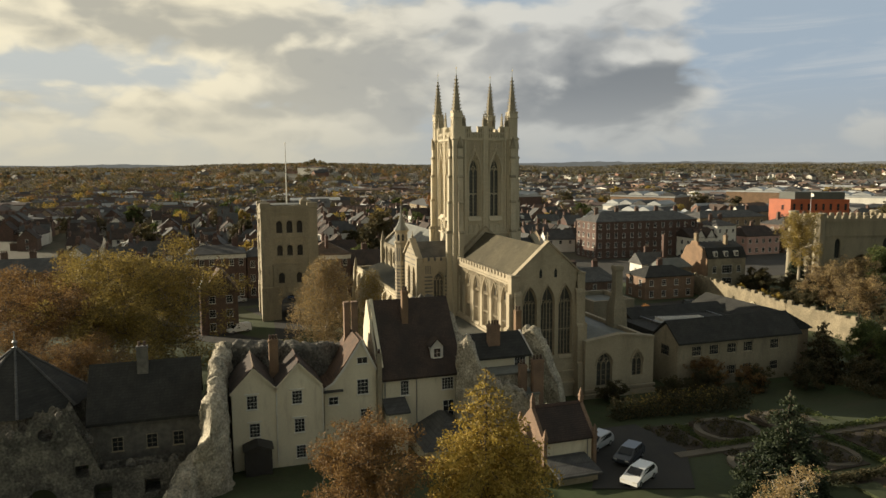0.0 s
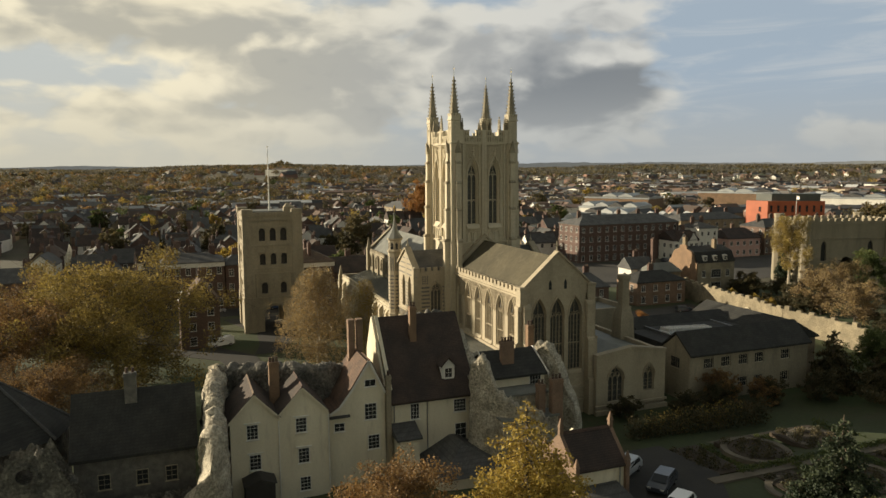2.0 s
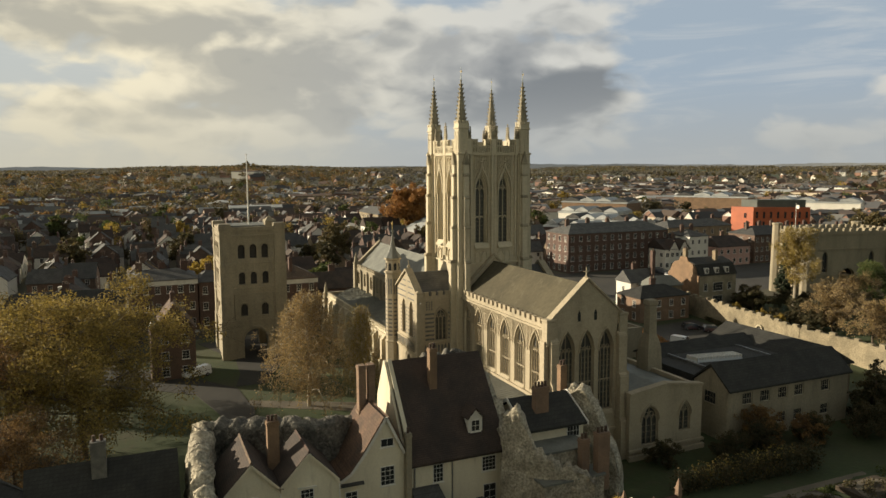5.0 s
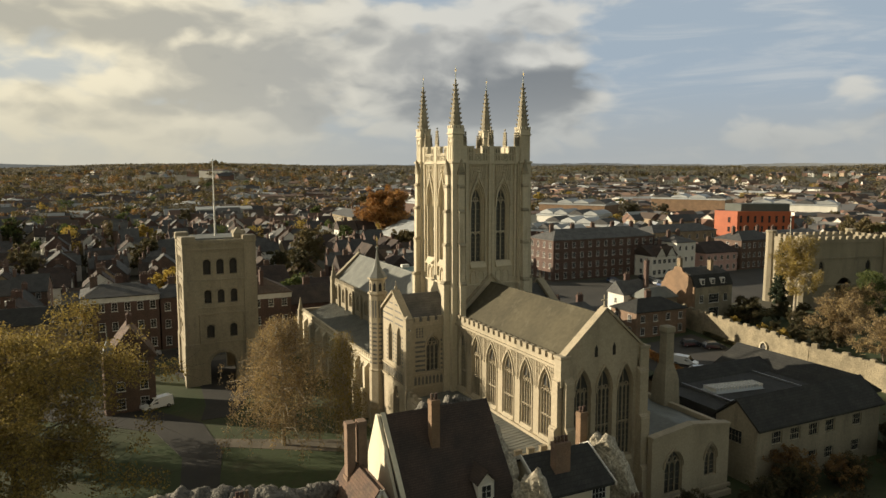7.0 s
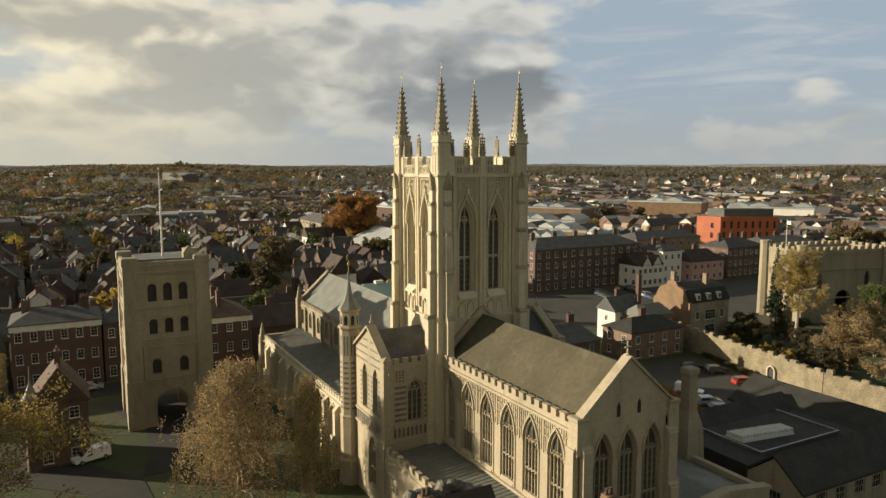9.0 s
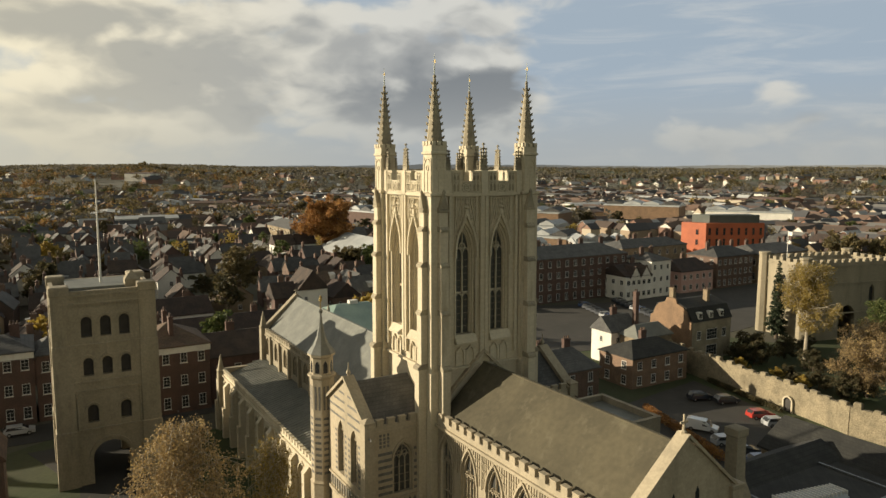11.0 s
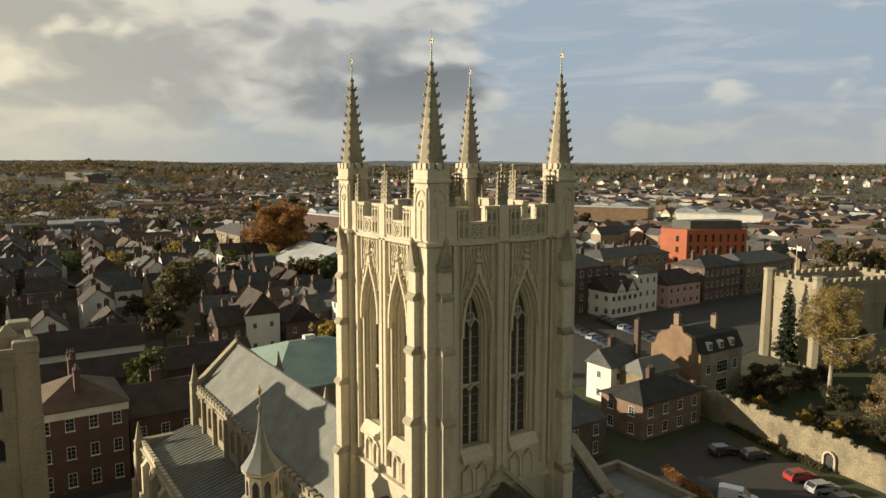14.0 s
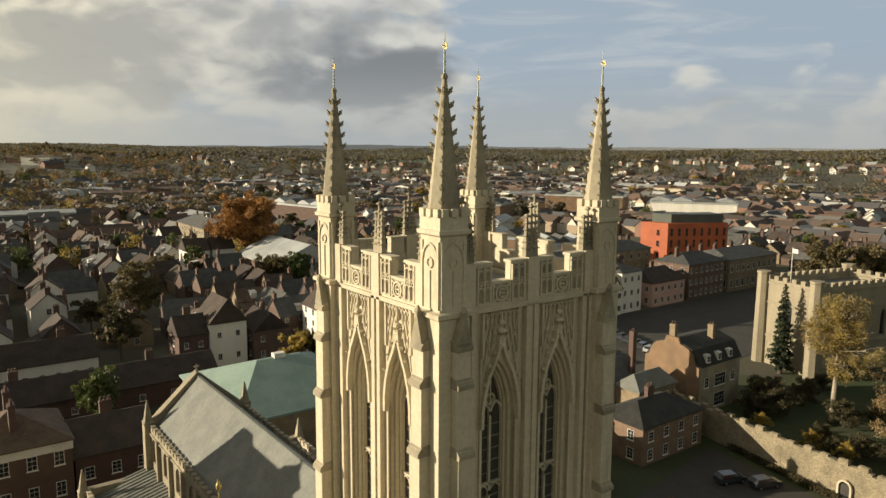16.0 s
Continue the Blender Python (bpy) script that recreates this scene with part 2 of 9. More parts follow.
PINK = mat("pink_render", (0.55, 0.36, 0.31), (0.48, 0.31, 0.26), 0.35, 6, 0.88, 0.12)
ORANGE = mat("orange_panels", (0.46, 0.115, 0.04), (0.38, 0.095, 0.035), 0.3, 4, 0.6, 0.05)
COPPER = mat("green_copper_roof", (0.235, 0.315, 0.27), (0.185, 0.26, 0.225), 0.3, 4, 0.6, 0.1)
PAINT = mat("white_paint", (0.72, 0.70, 0.64), (0.62, 0.60, 0.54), 1.0, 8, 0.5, 0.05)
BLACKWOOD = mat("black_timber", (0.05, 0.045, 0.04), None, 1.0, 8, 0.8, 0.2)
GOLD = mat("gilded_metal", (0.46, 0.34, 0.13), (0.38, 0.28, 0.10), 2, 9, 0.6, 0.05, metal=0.3)
VERDIGRIS = mat("pale_verdigris", (0.50, 0.53, 0.44), (0.42, 0.46, 0.38), 2, 9, 0.7, 0.05)
METAL = mat("grey_metal", (0.35, 0.35, 0.34), None, 2, 9, 0.45, 0.05, metal=0.8)
ASPHALT = mat("asphalt", (0.056, 0.051, 0.044), (0.042, 0.039, 0.034), 0.15, 10, 0.92, 0.2, dirt=(0.066, 0.06, 0.052))
GRAVEL = mat("pale_path", (0.16, 0.135, 0.10), (0.11, 0.095, 0.07), 0.4, 9, 0.95, 0.3)
SOIL = mat("bed_soil", (0.06, 0.045, 0.03), None, 0.6, 6, 0.95, 0.6)
BARK = mat("bark", (0.13, 0.10, 0.07), (0.08, 0.065, 0.05), 1.2, 8, 0.95, 0.6)
BIRCH = mat("pale_bark", (0.40, 0.35, 0.27), (0.26, 0.22, 0.16), 1.2, 8, 0.9, 0.4)
TYRE = mat("tyre_rubber", (0.02, 0.02, 0.02), None, 3, 9, 0.8, 0.1)


def ground_mat():
    m = mat("grassy_ground", (0.038, 0.058, 0.016), (0.045, 0.052, 0.020), 0.06, 1.8, 0.95, 0.3, dirt=(0.06, 0.05, 0.025), dist=0.15)
    return m


GRASS = ground_mat()


def glass_mat(name, c, rough=0.12):
    m = bpy.data.materials.new(name)
    m.use_nodes = True
    b = m.node_tree.nodes["Principled BSDF"]
    b.inputs["Base Color"].default_value, b.inputs["Roughness"].default_value = (*c, 1), rough
    b.inputs["Specular IOR Level"].default_value = 0.5
    n, l = m.node_tree.nodes, m.node_tree.links
    t, w, bp = n.new("ShaderNodeTexCoord"), n.new("ShaderNodeTexNoise"), n.new("ShaderNodeBump")
    w.inputs["Scale"].default_value = 2.5
    bp.inputs["Strength"].default_value, bp.inputs["Distance"].default_value = 0.25, 0.02
    l.new(t.outputs["Object"], w.inputs["Vector"]), l.new(w.outputs["Fac"], bp.inputs["Height"]), l.new(bp.outputs[0], b.inputs["Normal"])
    return m


GLASS = glass_mat("window_glass", (0.03, 0.032, 0.035))
PALEGLASS = glass_mat("frosted_rooflight", (0.45, 0.47, 0.48), 0.25)
LEADED = glass_mat("leaded_glass", (0.055, 0.055, 0.05), 0.35)


def paint_mat(name, c):
    m = glass_mat(name, c, 0.3)
    m.node_tree.nodes["Principled BSDF"].inputs["Coat Weight"].default_value = 0.6
    return m


CAR_WHITE, CAR_DARK, CAR_RED = paint_mat("white_car_paint", (0.75, 0.75, 0.73)), paint_mat("dark_car_paint", (0.03, 0.035, 0.045)), paint_mat("red_car_paint", (0.35, 0.03, 0.02))
CAR_GREY, CAR_BLUE = paint_mat("silver_car_paint", (0.35, 0.36, 0.37)), paint_mat("blue_car_paint", (0.04, 0.07, 0.16))


def leaf_mat(name, a, b, c):
    """Leaves: three colours spread over the separate leaves, some light let through."""
    m = bpy.data.materials.new(name)
    m.use_nodes = True
    n, l = m.node_tree.nodes, m.node_tree.links
    p = n["Principled BSDF"]
    p.inputs["Roughness"].default_value = 0.75
    geo, ramp = n.new("ShaderNodeNewGeometry"), n.new("ShaderNodeValToRGB")
    el = ramp.color_ramp.elements
    el[0].color, el[1].color = (*a, 1), (*c, 1)
    el.new(0.5).color = (*b, 1)
    tc_, ns, ad = n.new("ShaderNodeTexCoord"), n.new("ShaderNodeTexNoise"), n.new("ShaderNodeMath")
    ns.inputs["Scale"].default_value, ns.inputs["Detail"].default_value = 0.35, 3
    l.new(tc_.outputs["Object"], ns.inputs["Vector"])
    mr = n.new("ShaderNodeMapRange")
    mr.inputs[1].default_value, mr.inputs[2].default_value, mr.inputs[3].default_value, mr.inputs[4].default_value = 0.35, 0.65, -0.3, 0.3
    l.new(ns.outputs["Fac"], mr.inputs[0])
    ad.operation, ad.use_clamp = "ADD", True
    l.new(geo.outputs["Random Per Island"], ad.inputs[0]), l.new(mr.outputs[0], ad.inputs[1])
    l.new(ad.outputs[0], ramp.inputs[0])
    l.new(ramp.outputs[0], p.inputs["Base Color"])
    tr, mx = n.new("ShaderNodeBsdfTranslucent"), n.new("ShaderNodeMixShader")
    l.new(ramp.outputs[0], tr.inputs[0])
    mx.inputs[0].default_value = 0.35
    l.new(p.outputs[0], mx.inputs[1]), l.new(tr.outputs[0], mx.inputs[2])
    l.new(mx.outputs[0], n["Material Output"].inputs[0])
    return m


L_GOLD = leaf_mat("golden_leaves", (0.22, 0.15, 0.03), (0.36, 0.26, 0.05), (0.48, 0.35, 0.08))
L_RUST = leaf_mat("russet_leaves", (0.15, 0.088, 0.040), (0.23, 0.135, 0.052), (0.32, 0.195, 0.07))
L_ORANGE = leaf_mat("orange_leaves", (0.21, 0.098, 0.032), (0.32, 0.155, 0.044), (0.42, 0.22, 0.06))
L_OLIVE = leaf_mat("olive_leaves", (0.18, 0.135, 0.04), (0.27, 0.20, 0.055), (0.39, 0.285, 0.07))
L_GREEN = leaf_mat("green_leaves", (0.05, 0.075, 0.022), (0.085, 0.11, 0.03), (0.13, 0.14, 0.04))
L_DARK = leaf_mat("evergreen_needles", (0.018, 0.03, 0.016), (0.035, 0.05, 0.024), (0.06, 0.075, 0.035))
L_BROWN = leaf_mat("thin_brown_leaves", (0.22, 0.155, 0.08), (0.32, 0.23, 0.11), (0.44, 0.32, 0.14))
YARD = mat("town_yards", (0.085, 0.074, 0.052), (0.06, 0.06, 0.034), 0.05, 1.0, 0.95, 0.3, dirt=(0.07, 0.065, 0.06))
# haze of the distance is put into both far leaf tones, lifting them
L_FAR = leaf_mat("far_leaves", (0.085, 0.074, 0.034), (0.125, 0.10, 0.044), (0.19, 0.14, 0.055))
L_FARHAZE = leaf_mat("far_hazed_leaves", (0.10, 0.092, 0.075), (0.13, 0.117, 0.092), (0.165, 0.142, 0.105))
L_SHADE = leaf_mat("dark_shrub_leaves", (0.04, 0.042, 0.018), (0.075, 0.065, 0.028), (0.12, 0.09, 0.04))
WARMBRICK = mat("warm_brick", (0.245, 0.155, 0.092), (0.185, 0.12, 0.074), 0.6, 8, 0.9, 0.3, pattern=(0.23, 0.075, 0.012, 1.15, 0.8))
PANTILE = mat("red_pantile_roof", (0.165, 0.096, 0.062), (0.10, 0.064, 0.047), 0.7, 6, 0.9, 0.4, pattern=(0.25, 0.22, 0.02, 0.5, 0.75), dirt=(0.12, 0.09, 0.05))
WALLSTONE = mat("old_flint_wall", (0.30, 0.25, 0.165), (0.20, 0.168, 0.112), 0.5, 5, 0.95, 0.8, dist=0.16, dirt=(0.13, 0.112, 0.075), grain=0.34)
DRIVE = mat("worn_dark_asphalt", (0.042, 0.039, 0.034), (0.03, 0.028, 0.025), 0.15, 8, 0.95, 0.2, dirt=(0.05, 0.045, 0.036))
# dark grey flint, darkened further: the ruined front's shade is in the colour
SHADERUBBLE = mat("shaded_dark_flint_rubble", (0.19, 0.175, 0.147), (0.085, 0.08, 0.07), 0.55, 4.0, 0.95, 1.0, dist=0.3, dirt=(0.38, 0.35, 0.29), grain=0.55)
DARKSLATE = mat("mossy_dark_slate", (0.044, 0.043, 0.038), (0.028, 0.028, 0.026), 0.6, 5, 0.9, 0.3, pattern=(0.35, 0.25, 0.02, 0.6, 0.78))
BROWNBRICK = mat("brown_brick", (0.23, 0.15, 0.10), (0.17, 0.115, 0.08), 0.6, 8, 0.9, 0.3, pattern=(0.23, 0.075, 0.012, 1.2, 0.78))
SHEET = mat("grey_sheet_metal", (0.40, 0.41, 0.40), (0.30, 0.31, 0.31), 0.2, 3, 0.5, 0.1, streak=True, vary=0.2)
GREENGREY = mat("dark_green_cladding", (0.10, 0.11, 0.095), (0.075, 0.085, 0.073), 0.3, 4, 0.6, 0.05)

# ---- building helpers ----
class Geo:
    """Collects corners and faces, each face with a material slot; M places what is added."""

    def __init__(self):
        self.v, self.f, self.s, self.M, self.kids = [], [], [], None, []

    def add(self, verts, faces, slot=0):
        k = len(self.v)
        self.v += [tuple(self.M @ Vector(p)) for p in verts] if self.M else [tuple(p) for p in verts]
        self.f += [tuple(i + k for i in f) for f in faces]
        self.s += [slot] * len(faces)

    def box(self, x0, x1, y0, y1, z0, z1, slot=0):
        self.add([(x0, y0, z0), (x1, y0, z0), (x1, y1, z0), (x0, y1, z0), (x0, y0, z1), (x1, y0, z1), (x1, y1, z1), (x0, y1, z1)],
                 [(3, 2, 1, 0), (4, 5, 6, 7), (0, 1, 5, 4), (1, 2, 6, 5), (2, 3, 7, 6), (3, 0, 4, 7)], slot)

    def loft(self, rings, slot=0, caps=True):
        """Rings of equally many corners, joined from the first to the last."""
        n = len(rings[0])
        faces = [(i * n + j, i * n + (j + 1) % n, (i + 1) * n + (j + 1) % n, (i + 1) * n + j) for i in range(len(rings) - 1) for j in range(n)]
        if caps:
            faces += [tuple(range(n))[::-1], tuple((len(rings) - 1) * n + j for j in range(n))]
        self.add([p for r in rings for p in r], faces, slot)

    def tube(self, x, y, levels, n=8, turn=0.0, slot=0):
        """A turned body: levels of (height, radius)."""
        self.loft([[(x + r * math.cos(turn + 2 * math.pi * j / n), y + r * math.sin(turn + 2 * math.pi * j / n), z) for j in range(n)] for z, r in levels], slot)

    def square(self, x, y, levels, slot=0):
        """A square body: levels of (height, half width)."""
        self.tube(x, y, [(z, r * math.sqrt(2)) for z, r in levels], 4, math.pi / 4, slot)

    def xbar(self, profile, x0, x1, slot=0):
        """A profile of (y, z), anticlockwise seen from +x, drawn along x."""
        self.loft([[(x0, y, z) for y, z in profile], [(x1, y, z) for y, z in profile]], slot)

    def ybar(self, profile, y0, y1, slot=0):
        """A profile of (x, z), drawn along y."""
        self.loft([[(x, y1, z) for x, z in profile], [(x, y0, z) for x, z in profile]], slot)

    def bar(self, a, b, w, d, slot=0):
        """A square bar from a to b in the plane y = const, w wide and d deep."""
        ax, ay, az_ = a
        bx, by, bz = b
        L = math.hypot(bx - ax, bz - az_) or 1e-6
        px, pz = -(bz - az_) / L * w / 2, (bx - ax) / L * w / 2
        ring = lambda x, y, z: [(x + px, y - d / 2, z + pz), (x - px, y - d / 2, z - pz), (x - px, y + d / 2, z - pz), (x + px, y + d / 2, z + pz)]
        self.loft([ring(ax, ay, az_), ring(bx, by, bz)], slot)

    def limb(self, a, b, r0, r1, n=6, slot=0):
        a, b = Vector(a), Vector(b)
        q = (b - a).to_track_quat("Z", "Y").to_matrix()
        ring = lambda p, r: [tuple(p + q @ Vector((r * math.cos(2 * math.pi * j / n), r * math.sin(2 * math.pi * j / n), 0))) for j in range(n)]
        self.loft([ring(a, r0), ring(b, r1)], slot)

    def mesh(self, name, mats):
        me = bpy.data.meshes.new(name)
        me.from_pydata(self.v, [], self.f)
        for m in mats if isinstance(mats, (list, tuple)) else [mats]:
            me.materials.append(m)
        if any(self.s):
            me.polygons.foreach_set("material_index", self.s)
        me.update()
        return me


def part(name, g, mats, parent=None, label="", M=None):
    me = g.mesh(name, mats) if isinstance(g, Geo) else g
    if name == "wall" and isinstance(g, Geo):
        bm = bmesh.new()
        bm.from_mesh(me)
        bmesh.ops.remove_doubles(bm, verts=bm.verts, dist=0.0005)
        bm.to_mesh(me)
        bm.free()
    ob = new(name, me)
    ob.parent = parent
    if M is not None:
        ob.matrix_basis = M
    if label:
        ob["label"] = label
    for kid in g.kids if isinstance(g, Geo) else ():
        part("merlon", kid, mats, ob)
    return ob


def thing(name, at, label, category, group="", kind=""):
    """An Empty at the base of a thing; at is a place or a pose."""
    ob = new(name)
    ob.empty_display_size = 0.3
    ob.matrix_basis = at if isinstance(at, Matrix) else Matrix.Translation(at)
    return tagged(ob, label, category, group, kind)


def arch_curve(w, sill, spring, apex, kind="pointed", n=7):
    """The outline of an opening, from the left foot of the arch over its top to the right foot."""
    h = apex - spring
    if kind == "rect":
        return [(-w / 2, apex), (w / 2, apex)]
    if kind == "round":
        return [(-w / 2 * math.cos(math.pi * i / (2 * n)), spring + h * math.sin(math.pi * i / (2 * n))) for i in range(2 * n + 1)]
    c = (h * h - w * w / 4) / w   # centre offset of each half arc
    rad = w / 2 + c
    end = math.acos(max(-1, min(1, c / rad)))
    left = [(c - rad * math.cos(end * i / n), spring + rad * math.sin(end * i / n)) for i in range(n + 1)]
    left[-1] = (0.0, apex)
    return left + [(-x, z) for x, z in left[-2::-1]]


def wall_with(g, L, z0, z1, th, ops, slot=0, reveal=None, top=None):
    """A wall from x=0 to L, its outer face at y=0 and its back at y=th, with openings that go through it.
    ops: (centre, width, sill, spring, apex, kind). top: a height for each x, instead of z1."""
    ztop = top or (lambda x: z1)
    xs = 0.0
    ops = sorted(ops)
    for y, flip in ((0, False), (th, True)):
        xs = 0.0
        def quad(a, b, c, d):
            g.add([(p[0], y, p[1]) for p in (a, b, c, d)], [(3, 2, 1, 0) if flip else (0, 1, 2, 3)], slot)
        def span(a, b):
            k = max(1, int(abs(b - a) / 0.5)) if top else 1
            for i in range(k):
                p, q = a + (b - a) * i / k, a + (b - a) * (i + 1) / k
                quad((p, z0), (q, z0), (q, ztop(q)), (p, ztop(p)))
        for c, w, sill, spring, apex, kind in ops:
            span(xs, c - w / 2)
            if sill > z0:
                quad((c - w / 2, z0), (c + w / 2, z0), (c + w / 2, sill), (c - w / 2, sill))
            cur = arch_curve(w, sill, spring, apex, kind)
            for p, q in zip(cur, cur[1:]):
                if q[0] - p[0] > 1e-6:
                    quad((c + p[0], p[1]), (c + q[0], q[1]), (c + q[0], ztop(c + q[0])), (c + p[0], ztop(c + p[0])))
            xs = c + w / 2
        span(xs, L)
    for c, w, sill, spring, apex, kind in ops:
        out = [(-w / 2, sill)] + arch_curve(w, sill, spring, apex, kind) + [(w / 2, sill)]
        k = len(out)
        g.add([(c + x, yy, z) for yy in (0, th) for x, z in out], [(i, i + 1, k + i + 1, k + i) for i in range(k - 1)] + [(k - 1, 0, k, 2 * k - 1)], slot)
    g.add([(0, 0, z0), (0, th, z0), (0, th, ztop(0)), (0, 0, ztop(0)), (L, 0, z0), (L, th, z0), (L, th, ztop(L)), (L, 0, ztop(L))], [(3, 2, 1, 0)[::-1], (4, 5, 6, 7)], slot)
    if not top:
        g.add([(0, 0, z1), (L, 0, z1), (L, th, z1), (0, th, z1)], [(0, 1, 2, 3)], slot)


def pane_mesh(w, sill, spring, apex, kind="pointed", d=0.04):
    g = Geo()
    out = [(-w / 2, sill), (w / 2, sill)] + arch_curve(w, sill, spring, apex, kind)[::-1]
    g.loft([[(x, d, z) for x, z in out], [(x, 0, z) for x, z in out]])
    return g


def tracery(w, sill, spring, apex, lights, bar=0.12, d=0.16, transoms=(), leads=0):
    """Mullions, pointed heads and the crossing bars of a church window."""
    g = Geo()
    lw = w / lights
    for i in range(1, lights):
        g.box(-w / 2 + i * lw - bar / 2, -w / 2 + i * lw + bar / 2, -d / 2, d / 2, sill, spring + 0.1)
    for z in transoms:
        g.box(-w / 2, w / 2, -d / 2, d / 2, z - bar / 2, z + bar / 2)
    for i in range(lights):
        cx = -w / 2 + (i + 0.5) * lw
        cur = arch_curve(lw, 0, spring - 0.1, spring + lw * 0.75, "pointed", 4)
        for p, q in zip(cur, cur[1:]):
            g.bar((cx + p[0], 0, p[1]), (cx + q[0], 0, q[1]), bar * 0.8, d)
        for z in transoms:
            cur2 = arch_curve(lw, 0, z - lw * 0.8, z - bar / 2, "pointed", 3)
            for p, q in zip(cur2, cur2[1:]):
                g.bar((cx + p[0], 0, p[1]), (cx + q[0], 0, q[1]), bar * 0.6, d)
    # rings in the head
    h = apex - spring
    for i in range(lights - 1):
        cx, cz, r = -w / 2 + (i + 1) * lw, spring + lw * 0.95, lw * 0.36
        if cz + r < apex - 0.1:
            pts = [(cx + r * math.cos(a), 0, cz + r * math.sin(a)) for a in [k * math.pi / 4 for k in range(9)]]
            for p, q in zip(pts, pts[1:]):
                g.bar(p, q, bar * 0.6, d)
    g.bar((0, 0, spring + lw * 0.5), (0, 0, apex), bar * 0.6, d) if lights > 1 else None
    out = arch_curve(w, sill, spring, apex)
    for p, q in zip(out, out[1:]):
        g.bar((p[0], 0, p[1]), (q[0], 0, q[1]), bar * 1.3, d * 1.2)
    for s in (-1, 1):
        g.box(s * w / 2 - bar * 0.6, s * w / 2 + bar * 0.6, -d / 2, d / 2, sill, spring)
    return g


def church_window(parent, M, w, sill, spring, apex, lights, back=0.35, transoms=(), bar=0.12, stone=None):
    """A window with its tracery and leaded panes, set back in its opening."""
    win = part("window", tracery(w, sill, spring, apex, lights, bar, 0.16, transoms), stone or CHOIRSTONE, parent, "pointed window with stone tracery", M @ pose(0, back, 0))
    g = Geo()
    n = max(4, int((spring - sill) / 0.62))
    for k in range(1, n):
        z = sill + (spring - sill) * k / n
        g.box(-w / 2, w / 2, 0.05, 0.09, z - 0.02, z + 0.02)
    part("saddle_bar", g, STONE_D, win)
    part("pane", pane_mesh(w, sill, spring, apex), LEADED, win, "dark leaded glass", pose(0, 0.1, 0))
    return win


_sash = {}


def sash_mesh(w, h, cols=2, rows=2, frame_mat=None):
    """A painted sash window: the frame with its glazing bars, and the glass; origin at the middle of its sill, facing -y."""
    key = (round(w, 2), round(h, 2), cols, rows, frame_mat)
    if key not in _sash:
        g = Geo()
        f, d = 0.065, 0.06
        g.box(-w / 2, w / 2, -d, 0.02, 0, f), g.box(-w / 2, w / 2, -d, 0.02, h - f, h)
        g.box(-w / 2, -w / 2 + f, -d, 0.02, f, h - f), g.box(w / 2 - f, w / 2, -d, 0.02, f, h - f)
        for i in range(1, cols):
            x = -w / 2 + w * i / cols
            g.box(x - 0.015, x + 0.015, -d * 0.7, 0.01, f, h - f)
        for i in range(1, rows):
            z = h * i / rows
            g.box(-w / 2 + f, w / 2 - f, -d * 0.7, 0.01, z - 0.018, z + 0.018)
        g.box(-w / 2 - 0.08, w / 2 + 0.08, -0.16, 0.0, -0.08, 0.0)
        p = Geo()
        p.box(-w / 2 + f, w / 2 - f, -0.025, 0.005, f, h - f)
        _sash[key] = g.mesh("window", frame_mat or PAINT), p.mesh("pane", GLASS)
    return _sash[key]


def sash(parent, M, w, h, cols=2, rows=2, frame_mat=None):
    win, pane = sash_mesh(w, h, cols, rows, frame_mat)
    ob = part("window", win, None, parent, "", M)
    part("pane", pane, None, ob)
    return ob


def ROT(deg):
    return pose(0, 0, 0, 0, 0, deg)


def face(x, y, z, side):
    """A pose for what hangs on a wall: local -y looks out. side: n, e, s or w."""
    return pose(x, y, z, 0, 0, {"s": 0, "e": 90, "n": 180, "w": 270}[side])


def battlement(g, a, b, z, h, th, n, slot=0, gap=0.5):
    """A parapet from a to b (x, y), with n merlons; h is the merlon's height above z."""
    a, b = Vector((*a, 0)), Vector((*b, 0))
    L = (b - a).length
    ang = math.atan2(b.y - a.y, b.x - a.x)
    keep, g.M = g.M, (g.M or Matrix()) @ Matrix.Translation(a) @ Matrix.Rotation(ang, 4, "Z")
    g.box(0, L, -th / 2, th / 2, z, z + h * 0.45, slot)
    p = L / n
    for i in range(n):
        x0 = i * p + p * gap / 2
        k = Geo()
        k.M = g.M
        k.box(x0, x0 + p * (1 - gap), -th / 2 + 0.002, th / 2 - 0.002, z + h * 0.45, z + h, slot)
        k.box(x0 - 0.03, x0 + p * (1 - gap) + 0.03, -th / 2 - 0.04, th / 2 + 0.04, z + h, z + h + 0.08, slot)
        g.kids.append(k)
    g.M = keep

# ---- ground ----
G = -3.0


def smooth(a, b, v):
    u = max(0.0, min(1.0, (v - a) / (b - a)))
    return u * u * (3 - 2 * u)


def ground_z(x, y):
    r = math.hypot(x, y)
    z = G + 3.2 * smooth(43, 57, x) * smooth(-70, -50, y)
    b = math.degrees(math.atan2(y, -x))          # 0 west, 90 north, negative south
    hill = 10 + 8 * math.exp(-((b - 8) / 16) ** 2) + 4 * math.sin(b * 0.11 + 1) + 3 * math.sin(b * 0.37)
    z += (hill + 4) * smooth(260, 1100, r) + (16 + 5 * math.sin(b * 0.2) + 3 * math.sin(b * 0.53 + 2)) * smooth(1300, 4200, r)
    return z + 0.5 * noise.noise((x * 0.02, y * 0.02, 1.0)) * smooth(150, 400, r)


